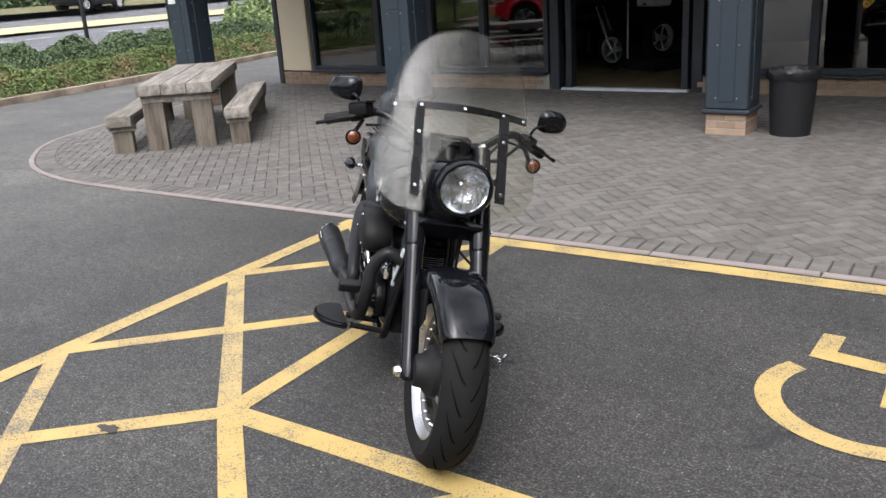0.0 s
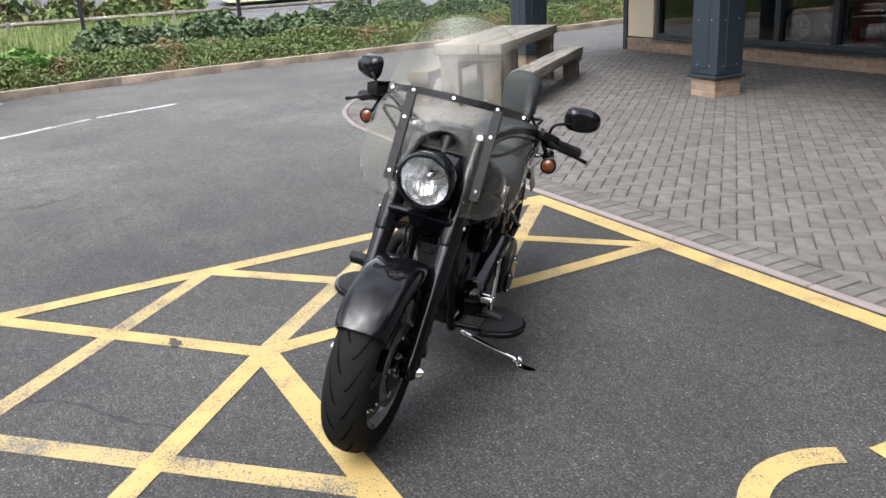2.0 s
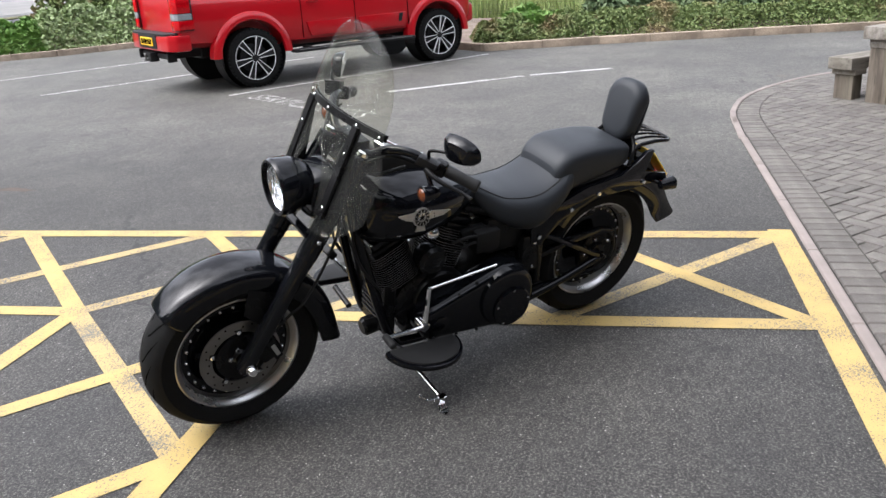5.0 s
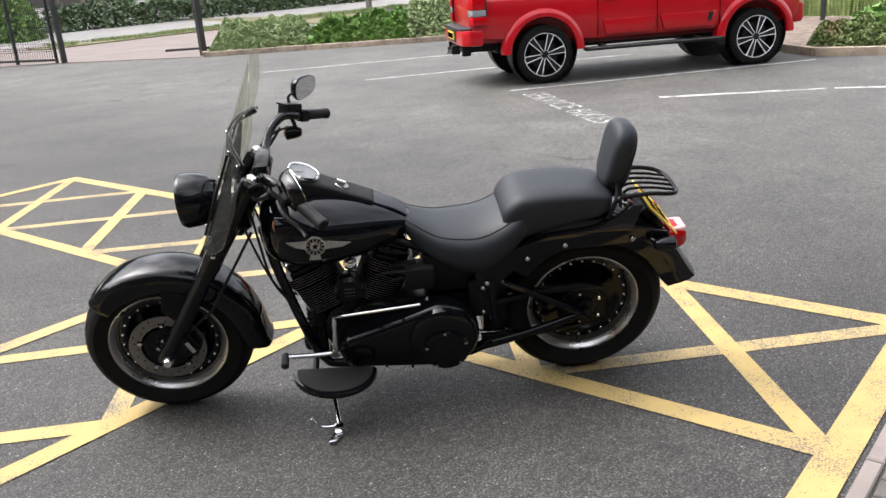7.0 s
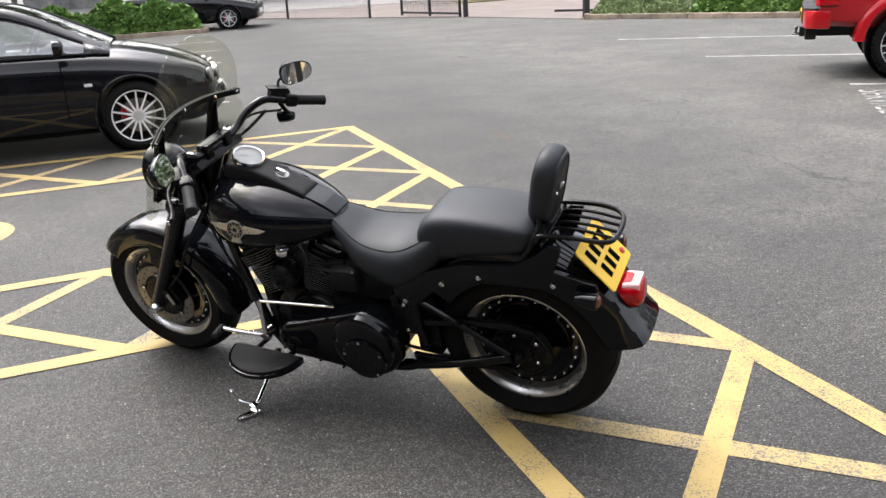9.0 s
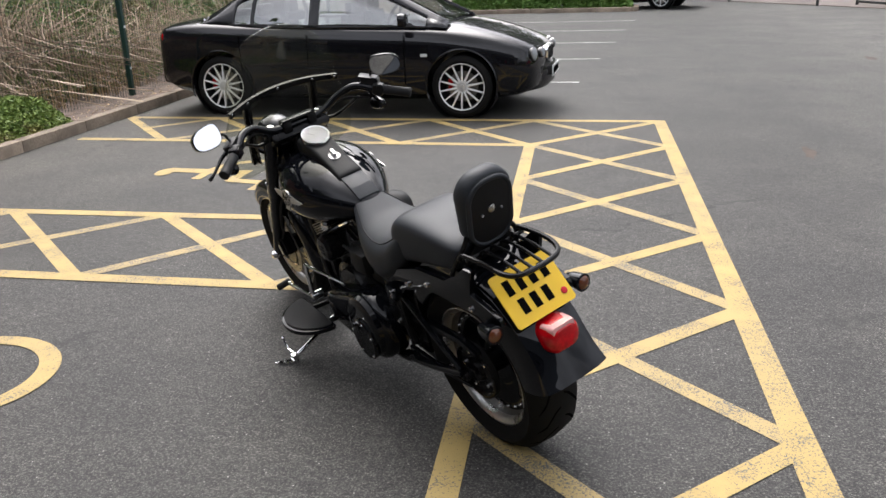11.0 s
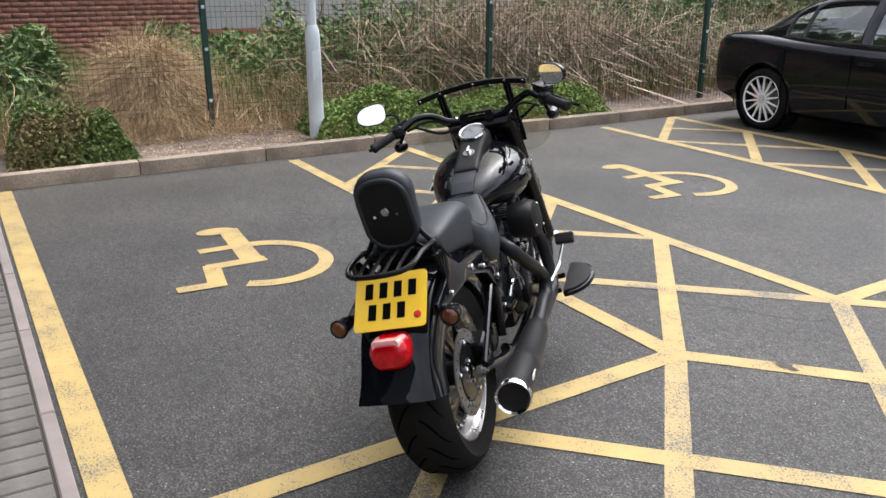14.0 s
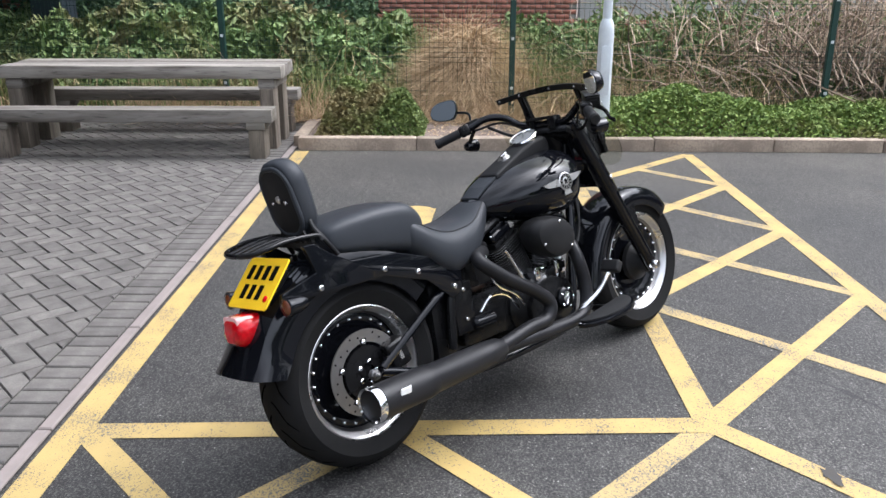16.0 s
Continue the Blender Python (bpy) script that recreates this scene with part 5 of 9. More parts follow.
for sd in (-1, 1):
    em = B()
    prism(em, [(-0.125, 0.012), (-0.03, 0.020), (-0.03, -0.012), (-0.095, -0.004)], 0, 0.004, "y")
    prism(em, [(0.03, 0.020), (0.10, 0.016), (0.075, -0.002), (0.03, -0.012)], 0, 0.004, "y")
    lathe(em, (0, 0, 0), (0, 1, 0), [(0, 0.036), (0.005, 0.036), (0.006, 0.034)], 28)
    prism(em, [(-0.016, -0.034), (0.016, -0.034), (0.021, -0.052), (-0.021, -0.052)], 0, 0.004, "y")
    e_ = P("tank_badge", em, EMBLEM, tank, "silver winged round badge with dark ring")
    mk = Matrix.Translation((1.005, sd * 0.2055, 0.792)) @ Matrix.Rotation(radians(4 * sd), 4, "Z") @ Matrix.Rotation(radians(5 * sd), 4, "X") @ Matrix.Rotation(radians(-6), 4, "Y")
    if sd < 0:
        mk = Matrix.Translation((1.005, -0.2055, 0.795)) @ Matrix.Rotation(radians(-4), 4, "Z") @ Matrix.Rotation(radians(-5), 4, "X") @ Matrix.Rotation(radians(-6), 4, "Y") @ Matrix.Diagonal((1, -1, 1, 1))
    e_.matrix_local = mk
    rg = B()
    lathe(rg, (0, 0.005, 0), (0, 1, 0), [(0, 0.031), (0.002, 0.031), (0.002, 0.018), (0, 0.018)], 28, caps=False)
    g1 = P("badge_ring", rg, SATIN, e_)
    bars = B()
    for k in range(12):
        a = 6.283185 * k / 12 + 0.26
        box(bars, (0.0245 * math.cos(a), 0.0075, 0.0245 * math.sin(a)), (0.008, 0.001, 0.004), 0, Matrix.Rotation(-a, 3, "Y"))
    P("badge_bar", bars, EMBLEM, e_)
    star = []
    for k in range(10):
        r = 0.014 if k % 2 == 0 else 0.0055
        star.append((r * math.sin(k * math.pi / 5), r * math.cos(k * math.pi / 5)))
    P("badge_star", prism(B(), star, 0.006, 0.008, "y"), SATIN, e_)

# seats
s1 = stations([(0.70, 0.782, 0.752, 0.045), (0.685, 0.79, 0.72, 0.072), (0.64, 0.772, 0.655, 0.100), (0.57, 0.742, 0.595, 0.136), (0.49, 0.735, 0.56, 0.160), (0.42, 0.738, 0.545, 0.168), (0.36, 0.755, 0.57, 0.166), (0.30, 0.785, 0.62, 0.160), (0.255, 0.81, 0.66, 0.145), (0.235, 0.80, 0.68, 0.13)], 4)
sb_ = B()
skin(sb_, [oval(x, zt, zb, w, 2.9, 36) for x, zt, zb, w in s1])
seat = P("rider_seat", sb_, LEATHER, None, "black vinyl dished rider seat", 60)
s2 = stations([(0.325, 0.80, 0.675, 0.11), (0.31, 0.822, 0.655, 0.126), (0.28, 0.848, 0.66, 0.134), (0.24, 0.862, 0.68, 0.137), (0.16, 0.866, 0.70, 0.137), (0.06, 0.860, 0.72, 0.134), (-0.03, 0.846, 0.735, 0.126), (-0.07, 0.832, 0.75, 0.112), (-0.088, 0.82, 0.765, 0.085)], 4)
sb2 = B()
skin(sb2, [oval(x, zt, zb, w, 4.6, 40) for x, zt, zb, w in s2])
pil = P("pillion_seat", sb2, LEATHER, seat, "black vinyl stepped pillion pad", 60)
# seams along the seat edges
for rows_, own, f_ in ((s1, seat, 0.80), (s2, pil, 0.84)):
    for sd in (-1, 1):
        pts = []
        for x, zt, zb, w in rows_[4:-4:2]:
            c, s = f_, (1 - f_ ** 2.9) ** (1 / 2.9)
            pts.append((x, sd * (w * f_ + 0.0006), (zt + zb) / 2 + (zt - zb) / 2 * s + 0.0006))
        P("seam", tube(B(), pts, 0.0022, 6, 2), RUBBER, own)

# backrest, rack
pd = B()
rings = []
mm_ = Matrix.Translation((-0.115, 0, 0.940)) @ Matrix.Rotation(radians(-12), 4, "Y")
for xx, s in ((-0.034, 0.80), (-0.031, 0.93), (-0.02, 1.0), (0.0, 1.02), (0.02, 1.0), (0.034, 0.9), (0.04, 0.7)):
    rings.append([mm_ @ Vector((xx, y * s, z * s + 0.004)) for y, z in [(y * (1.0 + 0.22 * (z < 0) * (-z / 0.12) * 0 - 0.10 * (z < -0.05)), z) for y, z in rounded(0.185, 0.255, 0.075, 7)]])
skin(pd, rings)
pad = P("backrest_pad", pd, LEATHER, None, "black vinyl passenger backrest pad", 60)
bk = prism(B(), rounded(0.150, 0.215, 0.062, 8), -0.038, -0.030, "x", 0.003)
bko = P("backrest_plate", bk, MATT, pad, "black plate on the back of the pad")
bko.matrix_local = mm_
rim_ = rounded(0.158, 0.222, 0.066, 8)
pp_ = P("pad_piping", tube(B(), [(-0.033, y, z) for y, z in rim_ + rim_[:1]], 0.0085, 10, 1), LEATHER, pad, "raised piping round the pad")
pp_.matrix_local = mm_
bd = lathe(B(), (-0.040, 0, 0.012), (-1, 0, 0), [(0, 0.013), (0.003, 0.013), (0.005, 0.010)], 20)
bdo = P("backrest_badge", bd, EMBLEM, pad, "small round silver badge")
bdo.matrix_local = mm_
for yy in (-0.036, 0.036):
    bo = P("bolt", lathe(B(), (-0.04, yy, 0.0), (-1, 0, 0), [(0, 0.006), (0.004, 0.005)], 10), CHROME, pad)
    bo.matrix_local = mm_
fp_ = skin(B(), [[mm_ @ Vector((xx, sy * w, z)) for sy in (-1, 1) for xx in ((-0.036, -0.029) if sy < 0 else (-0.029, -0.036))] for z, w in ((-0.075, 0.060), (-0.110, 0.068), (-0.132, 0.092), (-0.150, 0.112), (-0.158, 0.113))])
P("backrest_mount", fp_, SATIN, pad, "black steel mount flaring from the pad to the rack")
sbm = B()
for sd in (-1, 1):
    tube(sbm, [(-0.10, 0.055 * sd, 0.90), (-0.105, 0.088 * sd, 0.845), (-0.09, 0.118 * sd, 0.80), (-0.06, 0.132 * sd, 0.745)], 0.0085, 10)
P("sissy_bar", sbm, SATIN, None, "black backrest bar")
rk = B()
tube(rk, [(-0.10, 0.118, 0.80), (-0.115, 0.112, 0.818), (-0.22, 0.110, 0.822), (-0.295, 0.105, 0.812), (-0.333, 0.075, 0.803), (-0.342, 0.0, 0.800), (-0.333, -0.075, 0.803), (-0.295, -0.105, 0.812), (-0.22, -0.110, 0.822), (-0.115, -0.112, 0.818), (-0.10, -0.118, 0.80)], 0.0085, 10, 6)
rack = P("luggage_rack", rk, SATIN, None, "black tubular luggage rack")
for yy in (-0.06, -0.02, 0.02, 0.06):
    P("rack_bar", tube(B(), [(-0.13, yy, 0.80), (-0.16, yy, 0.822), (-0.24, yy, 0.820), (-0.333, yy, 0.802)], 0.0055, 8), SATIN, rack)
P("rack_cross_bar", rod(B(), (-0.13, -0.113, 0.805), (-0.13, 0.113, 0.805), 0.007, None, 10), SATIN, rack)

# number plate (bars for its letters), tail light, indicators
pm = Matrix.Translation((-0.283, 0, 0.702)) @ Matrix.Rotation(radians(42), 4, "Y")
pb = prism(B(), rounded(0.228, 0.178, 0.012, 4), -0.0025, 0.0025, "x")
plate = P("number_plate", pb, PLATE, None, "yellow rear plate with dark bars")
plate.matrix_local = pm
for row, zz in ((4, 0.036), (3, -0.032)):
    for k in range(row):
        yy = (k - (row - 1) / 2) * 0.046 + (0.0 if row == 4 else 0.010)
        bo = P("plate_bar", box(B(), (-0.0035, yy, zz), (0.002, 0.025, 0.050), 0.0005), GROOVE, plate)
bo = P("plate_sticker", lathe(B(), (-0.003, -0.088, -0.052), (-1, 0, 0), [(0, 0.011), (0.002, 0.011), (0.003, 0.008)], 18), RED_LENS, plate, "small red round sticker")
P("plate_bracket", box(B(), (-0.258, 0, 0.686), (0.03, 0.14, 0.12), 0.004, Matrix.Rotation(radians(42), 3, "Y")), SATIN)
tl = B()
mt_ = Matrix.Translation((-0.332, 0, 0.572)) @ Matrix.Rotation(radians(4), 4, "Y")
rings = []
for xx, s in ((0.03, 0.98), (0.0, 1.0), (-0.045, 0.97), (-0.066, 0.88), (-0.078, 0.66), (-0.081, 0.3)):
    rings.append([mt_ @ Vector((xx, y * s, z * s)) for y, z in rounded(0.128, 0.098, 0.040, 6)])
skin(tl, rings)
tail = P("tail_light", tl, RED_LENS, None, "red rear light with a pale top facet")
# pale pink top facet: the sky's reflection is put into its colour
cw = B()
rings = [[mt_ @ Vector((xx, y, z + 0.030)) for y, z in rounded(w, 0.034, 0.010, 4)] for xx, w in ((-0.02, 0.098), (-0.066, 0.092), (-0.074, 0.082))]
skin(cw, rings)
P("light_facet", cw, mat("sky_pink_lens", (0.75, 0.42, 0.40), (0.62, 0.25, 0.24), 0.10, coat=0.9, big=40), tail, "pale top facet with the sky reflection in its colour")
P("light_bezel", skin(B(), [[mt_ @ Vector((xx, y * s, z * s)) for y, z in rounded(0.136, 0.106, 0.044, 6)] for xx, s in ((0.045, 0.9), (0.03, 1.02), (0.012, 1.03), (0.008, 1.0))]), CHROME, tail, "chrome light surround")


def indicator(p, d, r, ln_, inner_p, lens_mat, label):
    p, d = Vector(p), Vector(d).normalized()
    s = P("indicator", lathe(B(), p, d, [(-ln_, r * 0.25), (-ln_ * 0.92, r * 0.6), (-ln_ * 0.6, r * 0.88), (-0.008, r), (0.0, r * 1.04), (0.002, r * 0.96)], 26), GLOSS, None, label)
    P("indicator_lens", lathe(B(), p, d, [(0.0025, r * 0.80), (0.004, r * 0.76), (0.009, r * 0.5), (0.011, 0.001)], 26, caps=False), lens_mat, s, "amber lens")
    P("indicator_stalk", tube(B(), [inner_p, p - d * ln_ * 0.5 + (Vector(inner_p) - p) * 0.25, p - d * ln_ * 0.5], 0.0085, 10), GLOSS, s)
    return s


for sd in (-1, 1):
    indicator((-0.305, sd * 0.178, 0.640), (-1, sd * 0.06, 0.02), 0.029, 0.075, (-0.22, sd * 0.125, 0.650), AMBER, "black rear indicator with smoked amber lens")
    indicator((1.105, sd * 0.358 + (0.012 if sd < 0 else 0), 0.970 + (0.02 if sd < 0 else 0)), (1, 0, 0.0), 0.028, 0.062, (1.07, sd * 0.315, 1.04 + (0.015 if sd < 0 else 0)), AMBER, "black bullet front indicator")

# handlebar, controls, mirrors
hb = B()
tube(hb, [(0.955, 0.425, 1.004), (1.04, 0.325, 1.045), (1.10, 0.265, 1.078), (1.145, 0.20, 1.070), (1.165, 0.13, 1.03), (1.168, 0.06, 1.02), (1.168, 0, 1.02), (1.168, -0.06, 1.02), (1.165, -0.13, 1.03), (1.145, -0.20, 1.070), (1.10, -0.265, 1.092), (1.04, -0.325, 1.065), (0.955, -0.425, 1.026)], 0.0155, 16, 7)
bars_ = P("handlebar", hb, GLOSS, None, "gloss black pulled-back handlebar")
rs = B()
for sd in (-1, 1):
    lathe(rs, (1.175, 0.058 * sd, 0.975), (-0.1, 0, 1), [(0, 0.024), (0.02, 0.022), (0.04, 0.024)], 18)
    box(rs, (1.168, 0.058 * sd, 1.022), (0.052, 0.040, 0.050), 0.008, None, 2)
box(rs, (1.165, 0, 1.046), (0.05, 0.15, 0.012), 0.005, None, 2)
P("bar_clamp", rs, SATIN, bars_, "black bar clamp and risers")
for sd in (-1, 1):
    dirg = (Vector((0.955, 0.425 * sd, 1.004)) - Vector((1.04, 0.325 * sd, 1.045))).normalized()
    up_ = 0.022 if sd < 0 else 0.0   # the bar stands a little higher on the right
    g0 = Vector((1.015, 0.353 * sd, 1.034 + up_))
    P("grip", lathe(B(), g0, dirg, [(0, 0.0185), (0.004, 0.020), (0.055, 0.0195), (0.098, 0.0195), (0.102, 0.0215), (0.112, 0.021), (0.116, 0.016)], 20), RUBBER, bars_, "black rubber grip")
    sw = B()
    R3 = dirg.to_track_quat("X", "Z").to_matrix()
    box(sw, g0 - dirg * 0.024, (0.048, 0.044, 0.050), 0.013, R3, 3)
    box(sw, g0 - dirg * 0.03 + Vector((-0.022, 0, 0.008)), (0.020, 0.014, 0.018), 0.004, R3, 2)
    P("switch_housing", sw, SATIN, bars_, "black switch housing")
    ms = B()
    pos = g0 - dirg * 0.03 + Vector((0.038, 0, 0.022))
    box(ms, pos, (0.072, 0.040, 0.030), 0.008, R3, 2)
    if sd < 0:
        box(ms, pos + Vector((0.004, 0.004, 0.004)), (0.078, 0.056, 0.044), 0.008, R3, 2)
        box(ms, pos + Vector((0.004, 0.004, 0.029)), (0.080, 0.058, 0.008), 0.003, R3, 2)
    P("master_cylinder" if sd < 0 else "clutch_perch", ms, SATIN, bars_)
    lv = B()
    a0 = g0 - dirg * 0.02 + Vector((0.058, 0, 0.008))
    tube(lv, [a0, a0 + dirg * 0.07 + Vector((0.026, 0, 0)), a0 + dirg * 0.15 + Vector((0.024, 0, -0.004)), a0 + dirg * 0.19 + Vector((0.032, 0, -0.004))], 0.007, 10, radii=[0.010, 0.008, 0.006, 0.008])
    P("lever", lv, SATIN, bars_, "black hand lever")
    mi = B()
    mc = Vector((1.015, 0.432, 1.138) if sd > 0 else (1.015, -0.388, 1.158))
    tube(mi, [pos + Vector((0, 0, 0.015)), pos + Vector((0.005, 0.02 * sd, 0.05)), mc + Vector((0.02, -0.005 * sd, -0.01))], 0.0055, 8)
    st_ = P("mirror_stem", mi, SATIN, bars_, "black mirror stem")
    aim = Vector((-1.0, -0.36, 0.24)).normalized() if sd > 0 else Vector((-1.0, 0.70, -0.17)).normalized()
    Rm = aim.to_track_quat("X", "Z").to_matrix().to_4x4()
    prof = []
    for k in range(30):
        a = 6.283185 * k / 30
        yy = 0.067 * math.copysign(abs(math.cos(a)) ** 0.75, math.cos(a))
        zz = 0.0455 * math.copysign(abs(math.sin(a)) ** 0.75, math.sin(a)) * (1.0 + 0.18 * sd * math.cos(a))
        prof.append((yy, zz + 0.004 * sd * math.cos(a)))
    shell = skin(B(), [[Matrix.Translation(mc) @ Rm @ Vector((xx, y * s, z * s)) for y, z in prof] for xx, s in ((-0.034, 0.45), (-0.028, 0.75), (-0.012, 0.95), (0.004, 1.0), (0.007, 0.97))])
    mh = P("mirror_shell", shell, GLOSS, bars_, "gloss black mirror housing")
    P("mirror_face", skin(B(), [[Matrix.Translation(mc) @ Rm @ Vector((xx, y * 0.93, z * 0.92)) for y, z in prof] for xx in (0.005, 0.0085)]), MIRROR, mh, "mirror glass")
for sd, q in ((1, (1.23, 0.06, 0.86)), (1, (1.25, 0.09, 0.80)), (-1, (1.24, -0.07, 0.84)), (-1, (1.22, -0.05, 0.90))):
    P("control_cable", tube(B(), [(1.06, 0.30 * sd, 1.035), (1.14, 0.21 * sd, 1.05), (1.22, 0.13 * sd, 0.99), (1.255, q[1], 0.90), q, (1.19, 0.10 * sd, 0.60), (1.10, 0.11 * sd, 0.45)], 0.0048, 8), RUBBER, bars_)
P("brake_hose", tube(B(), [(1.235, 0.08, 0.80), (1.33, 0.13, 0.66), (1.42, 0.135, 0.52), (1.47, 0.12, 0.47), (1.545, 0.115, 0.40)], 0.0055, 8), RUBBER, None, "black brake hose")
cp = B()
box(cp, (1.555, 0.100, 0.365), (0.085, 0.062, 0.11), 0.016, Matrix.Rotation(radians(25), 3, "Y"), 3)
box(cp, (1.535, 0.135, 0.36), (0.032, 0.012, 0.085), 0.005, Matrix.Rotation(radians(25), 3, "Y"), 2)
calp = P("brake_caliper", cp, SATIN, fwheel, "black front brake caliper")
P("caliper_badge", box(B(), (1.532, 0.143, 0.36), (0.016, 0.004, 0.052), 0.0018, Matrix.Rotation(radians(25), 3, "Y")), EMBLEM, calp)
cp2 = B()
box(cp2, (0.115, -0.105, 0.36), (0.085, 0.06, 0.10), 0.016, Matrix.Rotation(radians(-15), 3, "Y"), 3)
cal2 = P("brake_caliper", cp2, SATIN, rwheel, "black rear brake caliper")
P("caliper_badge", box(B(), (0.115, -0.137, 0.365), (0.016, 0.004, 0.05), 0.0018, Matrix.Rotation(radians(-15), 3, "Y")), EMBLEM, cal2)
hc = lathe(B(), (1.635, -0.03, FW), (0, -1, 0), [(0, 0.092), (0.02, 0.088), (0.045, 0.060), (0.075, 0.052), (0.08, 0.03)], 36)
P("hub_cover", hc, MATT, fwheel, "black bell-shaped front hub cover")


# windscreen: a bent clear sheet cut round the headlamp, on a black bar frame
def ws(u, v):
    """A place on the screen: u metres across, v from its foot (0) to its top (1)."""
    z = 0.805 + 0.626 * v
    return Vector((1.415 - 0.275 * v - 1.0 * u * u, u + 0.013, z))


def ws_half(v):
    if v < 0.12:
        return 0.185 + 0.115 * math.sqrt(v / 0.12)
    if v < 0.50:
        return 0.300 - 0.045 * max(0, (v - 0.30) / 0.20) ** 2
    return 0.255 * math.sqrt(max(0.0, 1 - ((v - 0.50) / 0.50) ** 2.5))


def ws_in(v):
    """The inner edge of the cut-out for the headlamp."""
    return 0.118 * math.sqrt(max(0.0, 1 - (v / 0.40) ** 2)) if v < 0.40 else 0.0


sc = B()
vs_ = [i / 44 for i in range(45)]
vs_[-1] = 0.9985
for sd in (-1, 1):
    grid = [[sc.verts.new(ws(sd * (ws_in(v) + (ws_half(v) - ws_in(v)) * j / 10), v)) for j in range(11)] for v in vs_]
    for a, b2 in zip(grid, grid[1:]):
        for j in range(10):
            q = (a[j], a[j + 1], b2[j + 1], b2[j])
            sc.faces.new(q if sd > 0 else q[::-1])
bmesh.ops.remove_doubles(sc, verts=sc.verts[:], dist=0.0006)
scr = P("windscreen", sc, SCREEN, None, "clear curved plastic windscreen on a black bar frame", 60)
scr.visible_shadow = False
md = scr.modifiers.new("thick", "SOLIDIFY")
md.thickness, md.offset = 0.004, 0.0


def flat_bar(pts, w, th):
    """A flat bar along points on the back of the screen."""
    L = curve_pts(pts, 5)
    rings = []
    for i, p in enumerate(L):
        d = (L[min(i + 1, len(L) - 1)] - L[max(i - 1, 0)]).normalized()
        nrm = Vector((-1, 0, -0.35)).normalized()
        s = d.cross(nrm).normalized()
        rings.append([p + s * w / 2 * a + nrm * th * b2 for a, b2 in ((-1, 0.0), (1, 0.0), (1, 1), (-1, 1))])
    return skin(B(), rings)


off = Vector((-0.004, 0, 0))
vb = 0.5745
fr_ = P("screen_bar", flat_bar([ws(u, vb) + off - Vector((0, 0, 0.4 * u * u)) for u in (-0.252, -0.13, 0, 0.13, 0.252)], 0.024, 0.005), SATIN, scr, "black cross bar with chrome bolts")
P("screen_bar", flat_bar([ws(u, vb) + Vector((0.003, 0, -0.4 * u * u)) for u in (-0.252, -0.13, 0, 0.13, 0.252)], 0.024, -0.004), SATIN, scr, "black cross bar on the outer face")
for u in (-0.240, -0.152, 0, 0.152, 0.240):
    bolt(ws(u, vb) + Vector((0.007, 0, -0.4 * u * u)), (1, 0, 0.4), 0.0062, CHROME, 0.005, fr_)
    bolt(ws(u, vb) + Vector((-0.009, 0, -0.4 * u * u)), (-1, 0, -0.4), 0.0062, CHROME, 0.005, fr_)
for sd in (-1, 1):
    ub = 0.156 * sd
    v2 = P("screen_upright", flat_bar([ws(ub, v) + off for v in (0.565, 0.45, 0.31, 0.09)], 0.031, 0.006), SATIN, scr, "black upright screen bracket")
    P("screen_upright", flat_bar([ws(ub, v) + Vector((0.003, 0, 0)) for v in (0.555, 0.45, 0.31, 0.09)], 0.031, -0.009), SATIN, scr, "black upright strip on the outer face")
    web = [(v, 0.010 + 0.052 * (0.52 - v) / 0.42) for v in (0.52, 0.40, 0.28, 0.16, 0.10)]
    P("bracket_web", skin(B(), [[ws(ub + dy, v) + Vector((dx, 0, 0)) for dx, dy in ((-0.006, -0.002), (-0.006, 0.002), (-0.006 - d, 0.002), (-0.006 - d, -0.002))] for v, d in web]), SATIN, v2, "black web of the screen bracket")
    for v in (0.42, 0.14):
        bolt(ws(ub, v) + Vector((0.011, 0, 0)), (1, 0, 0.4), 0.0062, CHROME, 0.005, v2)
    P("screen_clamp", tube(B(), [ws(ub, 0.22) + off, (1.30, 0.125 * sd, 0.90), (1.275, 0.118 * sd, 0.895)], 0.010, 10), SATIN, scr, "black fork clamp")
for sd in (-1, 1):
    P("passing_bracket", tube(B(), [(1.21, 0.118 * sd, 0.985), (1.18, 0.19 * sd, 0.985), (1.12, 0.28 * sd, 1.04)], 0.007, 8), SATIN)


# ---- parked vehicles: x ahead, y to the left, the origin between the axles on the ground ----
def car_rings(rows, k=3):
    rings = []
    for x, w, zb, zs, zt in stations(rows, k):
        half = [(0.0, zb), (w * 0.80, zb), (w * 0.955, zb + 0.07), (w * 0.985, zb + 0.17), (w, (zb + zs) / 2), (w * 0.992, zs - 0.14), (w * 0.965, zs - 0.04), (w * 0.90, zs + 0.01), (w * 0.62, zt - 0.004), (w * 0.30, zt + 0.010), (0.0, zt + 0.014)]
        rings.append([(x, y, z) for y, z in half] + [(x, -y, z) for y, z in half[-2:0:-1]])
    return rings


def cut(ob, cutters):
    """Takes the cutters' volumes out of a mesh for good."""
    temps = []
    for me in cutters:
        c = new("cutter", me)
        c.matrix_world = ob.matrix_world
        temps.append(c)
        m = ob.modifiers.new("cut", "BOOLEAN")
        m.operation, m.solver, m.object = "DIFFERENCE", "EXACT", c
    bpy.context.view_layer.update()
    me = bpy.data.meshes.new_from_object(ob.evaluated_get(bpy.context.evaluated_depsgraph_get()))
    ob.modifiers.clear()
    ob.data = me
    for c in temps:
        bpy.data.objects.remove(c)
    return ob


